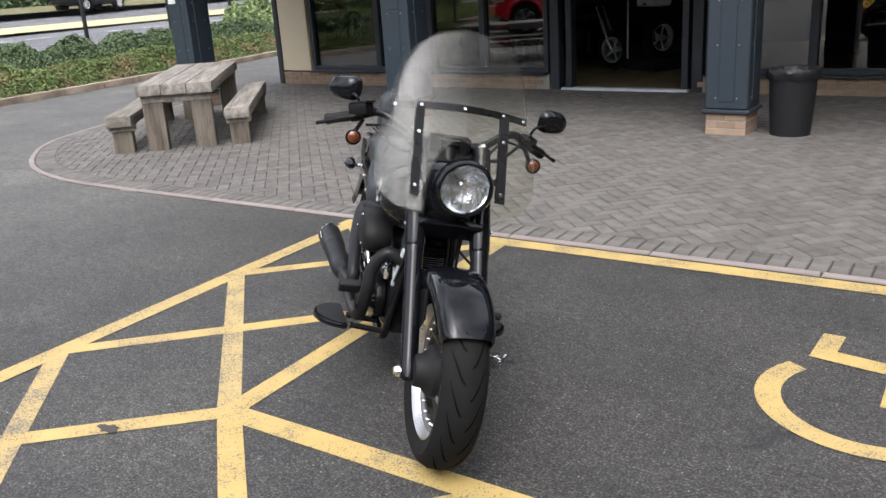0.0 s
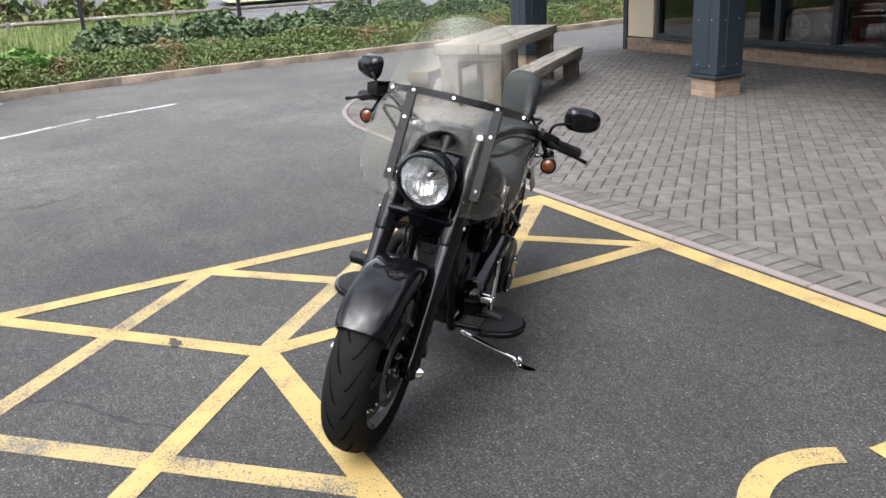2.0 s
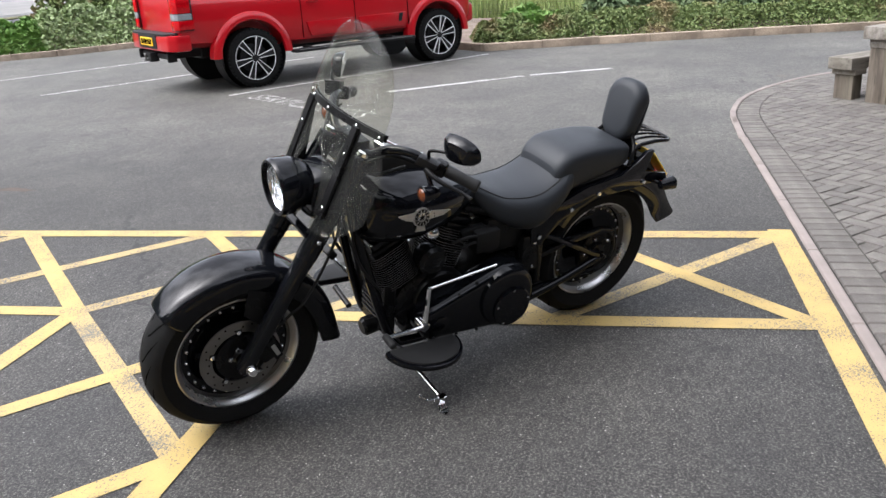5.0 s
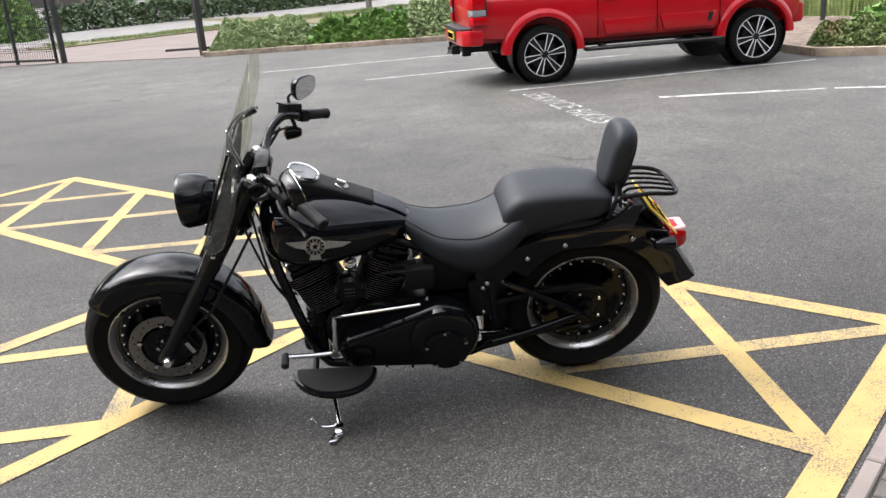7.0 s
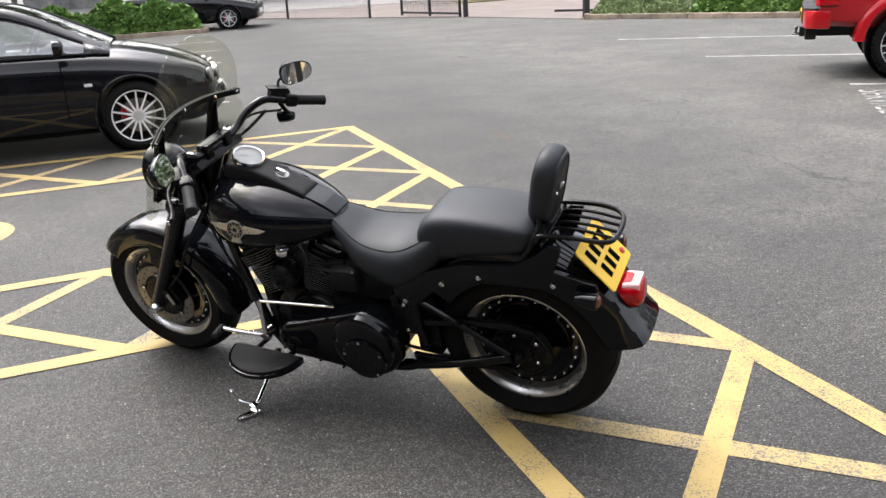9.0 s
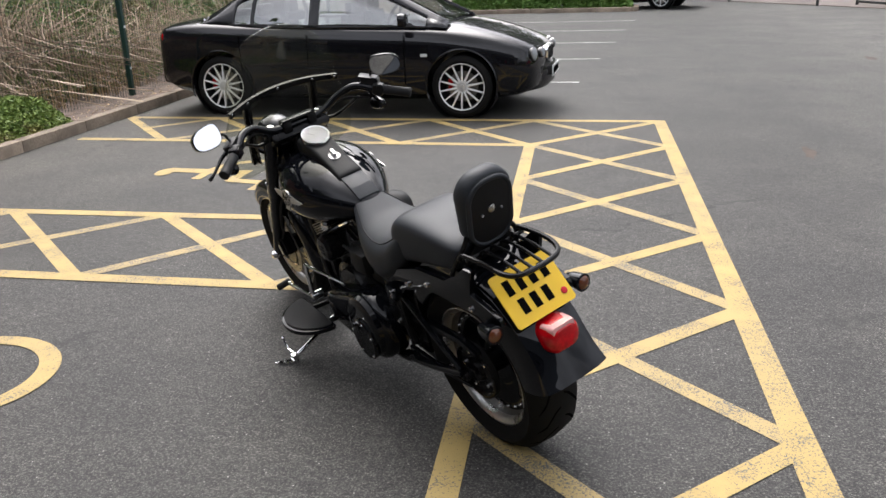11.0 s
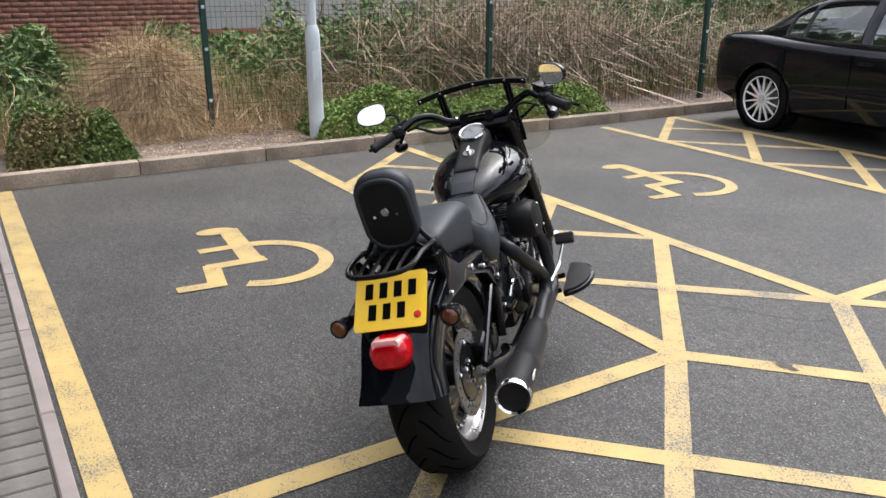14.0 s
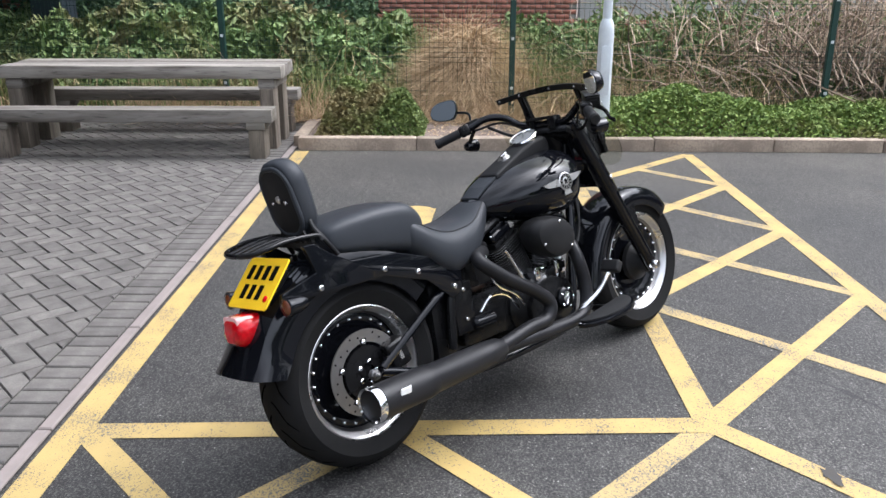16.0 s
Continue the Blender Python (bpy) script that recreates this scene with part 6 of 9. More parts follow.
def car_wheel(parent, x, y, R, rimr, w, spokes, style, sd):
    """One wheel, its outer face towards sd."""
    y0 = y - sd * w
    tb = lathe(B(), (x, y0, R), (0, sd, 0), [(0.01, rimr - 0.01), (0.0, rimr + 0.03), (0.006, R - 0.035), (0.03, R - 0.006), (w / 2, R), (w - 0.03, R - 0.006), (w - 0.006, R - 0.035), (w, rimr + 0.03), (w - 0.012, rimr - 0.004)], 48, caps=False)
    t = part("wheel", tb, TYRE, parent, "black tyre on an alloy wheel")
    rb = lathe(B(), (x, y0, R), (0, sd, 0), [(w - 0.014, rimr + 0.004), (w - 0.004, rimr), (w - 0.005, rimr - 0.006), (w - 0.02, rimr - 0.012)], 48, caps=False)
    # black well: the shade between the spokes is put into its colour
    well = lathe(B(), (x, y0, R), (0, sd, 0), [(w - 0.019, rimr - 0.0115), (0.05, rimr - 0.03), (0.045, 0.02)], 48, caps=False)
    rim = part("rim", rb, BRIGHT_ALLOY if style == "fine" else TRIM, t, "silver multi-spoke alloy" if style == "fine" else "black and silver six-spoke alloy")
    part("dark_rim_well", well, TRIM, rim)
    if style != "fine":
        part("rim_edge", lathe(B(), (x, y0, R), (0, sd, 0), [(w - 0.006, rimr - 0.004), (w + 0.001, rimr - 0.002), (w + 0.001, rimr - 0.009), (w - 0.006, rimr - 0.010)], 48, caps=False), BRIGHT_ALLOY, rim, "thin bright rim edge")
    if style != "fine":
        lug = B()
        for k in range(44):
            for f in (0, 1):
                box(lug, (x + (R - 0.012) * math.cos(6.283185 * (k + f * 0.5) / 44), y0 + sd * (0.022 + f * (w - 0.044)), R + (R - 0.012) * math.sin(6.283185 * (k + f * 0.5) / 44)), (0.026, 0.050, 0.020), 0.0, Matrix.Rotation(-6.283185 * (k + f * 0.5) / 44, 3, "Y"))
        part("tread_lug", lug, TYRE, t)["kind"] = "stuff"
    hub = lathe(B(), (x, y0, R), (0, sd, 0), [(w - 0.07, 0.07), (w - 0.022, 0.062), (w - 0.016, 0.05), (w - 0.016, 0.028), (w - 0.010, 0.026), (w - 0.009, 0.002)], 24, caps=False)
    part("hub_cap", hub, ALLOY if style == "fine" else TRIM, rim)
    if style == "fine":
        sm = finish(prism(B(), [(0.045, -0.012), (rimr - 0.012, -0.0075), (rimr - 0.012, 0.0075), (0.045, 0.012)], -0.012, 0.010, "y", 0.003), "spoke", BRIGHT_ALLOY)
    else:
        sm = finish(prism(B(), [(0.04, -0.018), (rimr - 0.02, -0.044), (rimr - 0.02, 0.044), (0.04, 0.018)], -0.012, 0.010, "y", 0.003), "spoke", TRIM)
        s2 = finish(prism(B(), [(0.045, 0.012), (rimr - 0.006, 0.040), (rimr - 0.006, 0.050), (0.045, 0.019)], 0.0, 0.024, "y", 0.001), "spoke_edge", BRIGHT_ALLOY)
        s3 = finish(prism(B(), [(0.045, -0.019), (rimr - 0.006, -0.050), (rimr - 0.006, -0.040), (0.045, -0.012)], 0.0, 0.024, "y", 0.001), "spoke_edge", BRIGHT_ALLOY)
    for k in range(spokes):
        a = 6.283185 * k / spokes + 0.2
        mm = Matrix.Translation((x, y - sd * 0.026, R)) @ Matrix.Rotation(-a, 4, "Y") @ Matrix.Diagonal((1, sd, 1, 1))
        shared_parts("spoke", sm, [mm], rim)
        if style != "fine":
            shared_parts("spoke_edge", s2, [mm], rim)
            shared_parts("spoke_edge", s3, [mm], rim)
    if style == "fine":
        part("brake_caliper", box(B(), (x - 0.13, y - sd * 0.075, R + 0.02), (0.05, 0.04, 0.12), 0.012, None, 2), RED_PAINT, t, "red brake caliper")
    part("brake_disc", lathe(B(), (x, y - sd * 0.10, R), (0, sd, 0), [(0, 0.02), (0, rimr * 0.66), (0.02, rimr * 0.66), (0.02, 0.02)], 32), DISC if style == "fine" else TRIM, t)
    return t


def saloon(name, m, paint, rows, roof, wb, R, label, rimr=0.225, spokes=12, arch=0.365):
    car = thing(name, m, label, "car")
    bpy.context.view_layer.update()
    body = part("body", skin(B(), car_rings(rows)), paint, car, "", True, 40)
    cutters = []
    wm = max(r[1] for r in rows)
    for x in (wb / 2, -wb / 2):
        for sd in (-1, 1):
            cutters.append(finish(lathe(B(), (x, sd * (wm - 0.24), R + 0.01), (0, sd, 0), [(0, arch), (0.5, arch)], 40), "cutter", TRIM))
    bpy.context.view_layer.update()
    cut(body, cutters)
    body.data.set_sharp_from_angle(angle=radians(40))
    for x in (wb / 2, -wb / 2):
        for sd in (-1, 1):
            part("arch_liner", lathe(B(), (x, sd * (wm - 0.25), R + 0.01), (0, sd, 0), [(0, 0.02), (0, arch + 0.004), (0.205, arch + 0.004)], 36, caps=False), TRIM, body)
            lip = lathe(B(), (x, sd * (wm - 0.035), R + 0.01), (0, sd, 0), [(0.0, arch + 0.018), (0.024, arch + 0.014), (0.030, arch + 0.004), (0.022, arch - 0.004)], 48, caps=False)
            bmesh.ops.bisect_plane(lip, geom=lip.verts[:] + lip.edges[:] + lip.faces[:], plane_co=(0, 0, R - 0.12), plane_no=(0, 0, -1), clear_outer=True)
            part("arch_lip", lip, paint, body)
            car_wheel(car, x, sd * (wm - 0.015), R, rimr, 0.205, spokes, "fine", sd)
    # cabin: painted pillars and roof, with glazed openings
    rr = stations(roof, 8)
    xa, xb = rr[0][0], rr[-1][0]
    cols = np.array(sorted(rr, key=lambda r: r[0]))
    zones = ((0.075, 0.487), (0.523, 0.752), (0.762, 0.835))
    cuts = sorted({0.0, 0.30, 0.36, 0.72, 0.78, 1.0} | {f for z_ in zones for f in z_} | {round(k * 0.04, 3) for k in range(1, 25)})

    def section(f):
        x = xa + (xb - xa) * f
        wb_, z0, wt, zt = (float(np.interp(x, cols[:, 0], cols[:, k])) for k in (1, 2, 3, 4))
        hs = (0.0, 0.10, 0.35, 0.62, 0.88, 1.0)
        half = [(wb_ + (wt - wb_) * h + 0.03 * math.sin(math.pi * h), z0 + (zt - 0.05 - z0) * h) for h in hs]
        half += [(wt * 0.93, zt - 0.016), (wt * 0.80, zt - 0.004), (wt * 0.4, zt + 0.010), (0, zt + 0.014)]
        return [Vector((x, y, z)) for y, z in half] + [Vector((x, -y, z)) for y, z in half[-2::-1]]
    secs = [section(f) for f in cuts]
    kk = len(secs[0])
    panes, shell = {}, []
    for i, (f0, f1) in enumerate(zip(cuts, cuts[1:])):
        fm = (f0 + f1) / 2
        for j in range(kk - 1):
            jj = min(j, kk - 2 - j)
            q = (secs[i][j], secs[i][j + 1], secs[i + 1][j + 1], secs[i + 1][j])
            zone = [n for n, (a, b) in enumerate(zones) if a < fm < b]
            if 1 <= jj <= 3 and zone:
                panes.setdefault(("side_window", zone[0], j < kk // 2), []).append(q)
            elif jj >= 7 and fm < 0.33:
                panes.setdefault(("windscreen", 0, 0), []).append(q)
            elif jj >= 7 and 0.75 < fm < 0.97:
                panes.setdefault(("rear_window", 0, 0), []).append(q)
            else:
                shell.append(q)

    def sheet(quads):
        b = B()
        for q in quads:
            b.faces.new([b.verts.new(v) for v in q])
        bmesh.ops.remove_doubles(b, verts=b.verts[:], dist=0.0004)
        return b
    sh = part("cabin_shell", sheet(shell), paint, car, "", True, 40)
    md = sh.modifiers.new("thick", "SOLIDIFY")
    md.thickness, md.offset = 0.035, 0.0
    for (nm, _, _), quads in panes.items():
        o = part(nm, sheet(quads), CARPANE, car, "clear greenish car glass", True, 60)
        o.visible_shadow = False
    for sd in (-1, 1):
        for x, w, h in ((0.10, 0.50, 1.16), (-0.95, 0.55, 1.10)):
            st_ = part("seat_back", skin(B(), [[(x - dx + dz * 0.2, sd * 0.36 + y, roof[0][2] + z) for y, z in ((-w / 2 * s, 0), (w / 2 * s, 0), (w / 2 * s, zz), (-w / 2 * s, zz))] for dx, dz, s, zz in ((0.0, 0, 0.9, 0.10), (0.03, 0, 1.0, 0.13), (0.12, 0, 0.95, 0.12))]), CABIN, car, "dark car seat")
            part("headrest", box(B(), (x - 0.07, sd * 0.36, roof[0][2] + 0.19), (0.09, 0.26, 0.14), 0.035, None, 2), CABIN, st_)
    part("dashboard", box(B(), (xa - 0.42, 0, roof[0][2] + 0.03), (0.40, 1.3, 0.10), 0.03, None, 2), CABIN, car)
    wheel_ = lathe(B(), (xa - 0.68, -0.36, roof[0][2] + 0.07), (-0.9, 0, 0.4), [(0, 0.17), (0.02, 0.185), (0.03, 0.175), (0.015, 0.16)], 28, caps=False)
    part("steering_wheel", wheel_, CABIN, car)
    for sd in (-1, 1):
        lo = []
        for f in (0.07, 0.2, 0.35, 0.5, 0.65, 0.8, 0.85):
            s_ = section(f)[1]
            lo.append(Vector((s_.x, sd * (s_.y + 0.016), s_.z)))
        part("window_trim", tube(B(), lo, 0.010, 6), TRIM, car)
        # doors: shut lines and handles
        for f in (0.15, 0.525, 0.80):
            x = rr[0][0] + (rr[-1][0] - rr[0][0]) * f
            part("door_gap", box(B(), (x, sd * (wm - 0.004), 0.62), (0.006, 0.012, 0.52)), GROOVE, car)
        for f in (0.47, 0.74):
            x = rr[0][0] + (rr[-1][0] - rr[0][0]) * f
            part("door_handle", box(B(), (x, sd * (wm - 0.002), 0.80), (0.16, 0.03, 0.028), 0.010, None, 2), paint, car)
        part("side_strip", box(B(), (0.0, sd * (wm + 0.002), 0.52), (1.55, 0.016, 0.035), 0.006, None, 2), paint, car)
        mz = part("wing_mirror", skin(B(), [oval(rr[0][0] - 0.42 + dx, 1.02 + 0.075 * s, 1.02 - 0.07 * s, 0.105 * s, 2.6, 20, sd * (wm + 0.05)) for dx, s in ((0.05, 0.5), (0.035, 0.85), (0.0, 1.0), (-0.03, 0.95))]), paint, car, "body-coloured door mirror")
    return car


def lamp_disc(car, p, d, r, name="headlamp"):
    b = lathe(B(), p, d, [(-0.05, r * 0.7), (-0.01, r), (0.006, r * 1.0), (0.010, r * 0.9)], 24)
    h = part(name, b, RIM_BARREL, car, "round clear headlamp")
    part("headlamp_lens", lathe(B(), p, d, [(0.008, r * 0.92), (0.020, r * 0.6), (0.024, 0.001)], 24, caps=False), LAMP_LENS, h)


XT = [(2.36, 0.30, 0.40, 0.58, 0.60), (2.33, 0.52, 0.33, 0.62, 0.64), (2.24, 0.72, 0.27, 0.67, 0.70), (2.05, 0.82, 0.22, 0.73, 0.77), (1.70, 0.875, 0.20, 0.80, 0.86), (1.25, 0.89, 0.19, 0.86, 0.935), (0.8, 0.895, 0.18, 0.89, 0.92), (0.0, 0.90, 0.18, 0.91, 0.92), (-1.0, 0.90, 0.18, 0.93, 0.95), (-1.6, 0.89, 0.20, 0.95, 1.0), (-2.0, 0.865, 0.25, 0.94, 0.985), (-2.18, 0.82, 0.30, 0.91, 0.95), (-2.27, 0.70, 0.36, 0.84, 0.87), (-2.30, 0.5, 0.42, 0.76, 0.78)]
XR = [(1.22, 0.76, 0.90, 0.70, 0.95), (0.85, 0.79, 0.90, 0.66, 1.12), (0.45, 0.81, 0.90, 0.61, 1.30), (0.10, 0.82, 0.90, 0.59, 1.365), (-0.35, 0.825, 0.90, 0.585, 1.385), (-0.80, 0.815, 0.91, 0.58, 1.355), (-1.15, 0.79, 0.93, 0.59, 1.27), (-1.55, 0.74, 0.95, 0.64, 1.07), (-1.72, 0.70, 0.96, 0.66, 0.985)]
XT = [((x if x < 1.5 else 1.5 + (x - 1.5) * 0.86) * 0.972, w, zb, zs * 1.03, zt * 1.03) for x, w, zb, zs, zt in XT]
XR = [(x * 0.985, w, z0 * 1.03, wt, zt * 1.035) for x, w, z0, wt, zt in XR]
xt = saloon("saloon_car", pose(0.46, -3.82, 0, 0, 0, 178.6), BLACK_CAR, XT, XR, 2.75, 0.330, "glossy black four-door saloon parked on the asphalt", rimr=0.245, spokes=14, arch=0.375)
for sd in (-1, 1):
    lamp_disc(xt, (2.105, sd * 0.655, 0.645), (1, 0.35 * sd, 0.12), 0.068)
    lamp_disc(xt, (2.170, sd * 0.475, 0.645), (1, 0.2 * sd, 0.12), 0.056)
    part("rear_lamp", box(B(), (-2.10, sd * 0.70, 0.83), (0.12, 0.22, 0.14), 0.03, Matrix.Rotation(radians(-25 * sd), 3, "Z"), 3), RED_LENS, xt, "red rear lamp cluster")
gr = part("grille", prism(B(), rounded(0.46, 0.16, 0.05, 5), 2.128, 2.198, "x", 0.01), CHROME, xt, "chrome surrounded front grille")
gr.matrix_local = pose(0, 0, 0.60)
for k in range(9):
    part("grille_bar", box(B(), (2.201, -0.18 + 0.045 * k, 0.60), (0.008, 0.012, 0.13), 0.002), TRIM, gr).matrix_local = pose(0, 0, -0.60)
part("front_bumper", skin(B(), [[(2.243 - 0.55 * y * y + dx, y, z) for y in np.linspace(-0.78, 0.78, 15)] + [(2.123 - 0.55 * y * y + dx, y, z) for y in np.linspace(0.78, -0.78, 15)] for dx, z in ((-0.06, 0.24), (0.0, 0.30), (0.02, 0.42), (0.0, 0.50))]), BLACK_CAR, xt)
part("rear_bumper", box(B(), (-2.185, 0, 0.46), (0.12, 1.36, 0.26), 0.05, None, 3), BLACK_CAR, xt)
part("number_plate", box(B(), (2.253, 0, 0.42), (0.012, 0.52, 0.11), 0.003), WHITE, xt, "white front plate with dark bars")
for k in range(7):
    part("plate_bar", box(B(), (2.261, -0.20 + 0.066 * k, 0.42), (0.003, 0.045, 0.07)), GROOVE, xt)
for a, b_ in ((0.45, 0.05), (-0.05, -0.45)):
    part("wiper", tube(B(), [(1.16, a, 0.975), (1.08, (a + b_) / 2, 1.02), (1.02, b_, 1.045)], 0.008, 6), TRIM, xt)
part("side_repeater", box(B(), (0.98, -0.895, 0.66), (0.07, 0.012, 0.03), 0.004), WHITE, xt)
part("side_repeater", box(B(), (0.98, 0.895, 0.66), (0.07, 0.012, 0.03), 0.004), WHITE, xt)

CO = [(2.12, 0.60, 0.34, 0.60, 0.62), (2.06, 0.76, 0.26, 0.66, 0.69), (1.75, 0.82, 0.22, 0.74, 0.79), (1.2, 0.86, 0.19, 0.84, 0.92), (0.5, 0.87, 0.18, 0.89, 0.92), (-0.8, 0.87, 0.18, 0.93, 0.96), (-1.5, 0.85, 0.22, 0.96, 1.0), (-1.95, 0.78, 0.30, 0.94, 0.97), (-2.08, 0.55, 0.40, 0.82, 0.84)]
CR = [(1.15, 0.74, 0.90, 0.68, 0.95), (0.75, 0.77, 0.90, 0.63, 1.14), (0.35, 0.79, 0.90, 0.58, 1.31), (-0.1, 0.80, 0.90, 0.57, 1.37), (-0.7, 0.80, 0.92, 0.56, 1.35), (-1.25, 0.77, 0.95, 0.58, 1.24), (-1.75, 0.70, 0.97, 0.60, 1.03)]
co = saloon("coupe_car", pose(-2.27, -20.60, 0, 0, 0, 165), BLACK_CAR, CO, CR, 2.6, 0.31, "dark coupe parked beside the shrub bed", spokes=7)
for sd in (-1, 1):
    lamp_disc(co, (2.03, sd * 0.62, 0.62), (1, 0.4 * sd, 0.1), 0.09)
    part("rear_lamp", box(B(), (-1.98, sd * 0.66, 0.82), (0.1, 0.2, 0.12), 0.03, None, 2), RED_LENS, co)
part("number_plate", box(B(), (2.128, 0, 0.46), (0.012, 0.5, 0.11), 0.003), WHITE, co, "white front plate")
saloon("suv_car", pose(-43.2, 28.2, 1.20, 0, 0, 107), BLACK_CAR, [(x, w, zb + 0.12, zs + 0.22, zt + 0.22) for x, w, zb, zs, zt in XT], [(x, w, z + 0.22, wt, zt + 0.25) for x, w, z, wt, zt in XR], 2.7, 0.36, "dark car standing on the far road", arch=0.40)


def pickup(m):
    car = thing("pickup_truck", m, "bright red double-cab pickup on big black wheels", "pickup truck")
    bpy.context.view_layer.update()
    wb, R, W = 3.10, 0.395, 0.90
    rows = [(2.34, 0.55, 0.62, 0.98, 1.0), (2.29, 0.74, 0.58, 1.03, 1.06), (2.15, 0.85, 0.55, 1.08, 1.13), (1.85, 0.885, 0.54, 1.13, 1.19), (1.2, 0.895, 0.50, 1.17, 1.23), (0.9, 0.90, 0.49, 1.18, 1.2), (0.0, 0.90, 0.49, 1.20, 1.22), (-0.65, 0.90, 0.49, 1.22, 1.24), (-0.9, 0.90, 0.50, 1.24, 1.26), (-1.6, 0.90, 0.55, 1.26, 1.28), (-2.35, 0.895, 0.60, 1.28, 1.30), (-2.50, 0.885, 0.60, 1.27, 1.29), (-2.53, 0.85, 0.62, 1.22, 1.24)]
    body = part("body", skin(B(), car_rings(rows)), RED_PAINT, car, "", True, 40)
    bpy.context.view_layer.update()
    cut(body, [finish(lathe(B(), (x, sd * 0.62, R + 0.04), (0, sd, 0), [(0, 0.47), (0.5, 0.47)], 44), "cutter", TRIM) for x in (wb / 2, -wb / 2) for sd in (-1, 1)])
    body.data.set_sharp_from_angle(angle=radians(40))
    for x in (wb / 2, -wb / 2):
        for sd in (-1, 1):
            part("arch_liner", lathe(B(), (x, sd * 0.60, R + 0.04), (0, sd, 0), [(0, 0.02), (0, 0.474), (0.28, 0.474)], 36, caps=False), TRIM, body)
            lip = lathe(B(), (x, sd * 0.80, R + 0.04), (0, sd, 0), [(0.0, 0.60), (0.105, 0.578), (0.130, 0.550), (0.142, 0.505), (0.136, 0.472), (0.09, 0.462)], 56, caps=False)
            bmesh.ops.bisect_plane(lip, geom=lip.verts[:] + lip.edges[:] + lip.faces[:], plane_co=(0, 0, R + 0.04), plane_no=(0, 0, -1), clear_outer=True)
            part("arch_flare", lip, RED_PAINT, body, "wide red wheel arch flare")
            car_wheel(car, x, sd * 0.93, R, 0.296, 0.27, 6, "bold", sd)
            part("mud_flap", box(B(), (x - 0.455, sd * 0.78, 0.44), (0.02, 0.22, 0.26), 0.006), TRIM, body)
    rings = []
    roof = [(1.12, 0.80, 1.2, 0.72, 1.24), (0.75, 0.81, 1.2, 0.68, 1.50), (0.40, 0.82, 1.2, 0.64, 1.72), (0.0, 0.825, 1.2, 0.63, 1.78), (-0.5, 0.825, 1.2, 0.63, 1.78), (-0.82, 0.82, 1.2, 0.63, 1.74), (-0.93, 0.81, 1.2, 0.66, 1.5), (-0.97, 0.80, 1.2, 0.7, 1.26)]
    for x, wb_, z0, wt, zt in stations(roof, 3):
        half = [(wb_, z0), ((wb_ + wt) / 2 + 0.02, (z0 + zt) / 2), (wt, zt - 0.05), (wt * 0.88, zt - 0.012), (0, zt + 0.012)]
        rings.append([(x, y, z) for y, z in half] + [(x, -y, z) for y, z in half[-2::-1]])
    part("cab_glazing", skin(B(), rings), CARGLASS, car, "dark tinted cab windows", True, 50)
    part("roof", box(B(), (-0.2, 0, 1.80), (1.2, 1.25, 0.07), 0.03, None, 3), RED_PAINT, car)
    part("load_cover", box(B(), (-1.72, 0, 1.315), (1.50, 1.60, 0.05), 0.02, None, 2), TRIM, car, "black load bed cover")
    for sd in (-1, 1):
        for x in (1.0, 0.08, -0.78):
            part("door_gap", box(B(), (x, sd * 0.899, 0.90), (0.007, 0.012, 0.62)), GROOVE, car)
        for x0, x1 in ((0.12, 0.95), (-0.72, 0.04)):
            part("door_moulding", prism(B(), [(x0 + 0.06, 0.60), (x1 - 0.03, 0.60), (x1, 0.80), (x0, 0.80)], sd * 0.885, sd * 0.918, "y", 0.010), RED_PAINT, car, "raised red door moulding")
            part("door_handle", box(B(), (x0 + 0.12, sd * 0.91, 1.08), (0.17, 0.035, 0.035), 0.012, None, 2), RED_PAINT, car)
        part("side_vent", prism(B(), [(0.83, 0.79), (0.90, 0.79), (0.86, 0.67), (0.81, 0.67)], sd * 0.915, sd * 0.924, "y"), TRIM, car)
        sp = part("side_step", box(B(), (0.02, sd * 0.945, 0.425), (2.02, 0.17, 0.045), 0.016, None, 3), TRIM, car, "flat black side step board")
        part("step_tread", box(B(), (0.02, sd * 0.955, 0.450), (1.80, 0.10, 0.006), 0.002), RUBBER, sp, "ribbed black rubber tread")
        part("step_edge", box(B(), (0.02, sd * 1.032, 0.440), (1.90, 0.004, 0.008), 0.002), RIM_BARREL, sp, "thin bright edge strip")
        for x in (-0.7, 0.7):
            part("step_bracket", box(B(), (x, sd * 0.82, 0.45), (0.06, 0.22, 0.04), 0.01), TRIM, car)
        def lamp_block(z0, z1, grow):
            out = [(-2.565 - grow, 0.72), (-2.565 - grow, 0.85), (-2.535, 0.908 + grow), (-2.33 - 0.12 * (z0 - 0.8), 0.914 + grow), (-2.33 - 0.12 * (z0 - 0.8), 0.72)]
            return prism(B(), [(x_, sd * y_) for x_, y_ in (out if sd > 0 else out[::-1])], z0, z1, "z", 0.008)
        rl = part("rear_lamp", lamp_block(0.84, 1.25, 0.0), TRIM, car, "tall red and clear rear lamp")
        part("lamp_lens", lamp_block(1.06, 1.24, 0.010), RED_LENS, rl, "red upper lens")
        part("lamp_lens", lamp_block(0.975, 1.055, 0.008), LAMP_LENS, rl, "clear middle lens")
        part("lamp_lens", lamp_block(0.85, 0.97, 0.010), RED_LENS, rl, "red lower lens")
        part("headlamp", skin(B(), [[(x_, sd * yy, z) for yy, z in ((0.55, 0.90), (0.86, 0.92), (0.84, 1.07), (0.55, 1.05))] for x_ in (2.14, 2.33)]), CHROME, car)
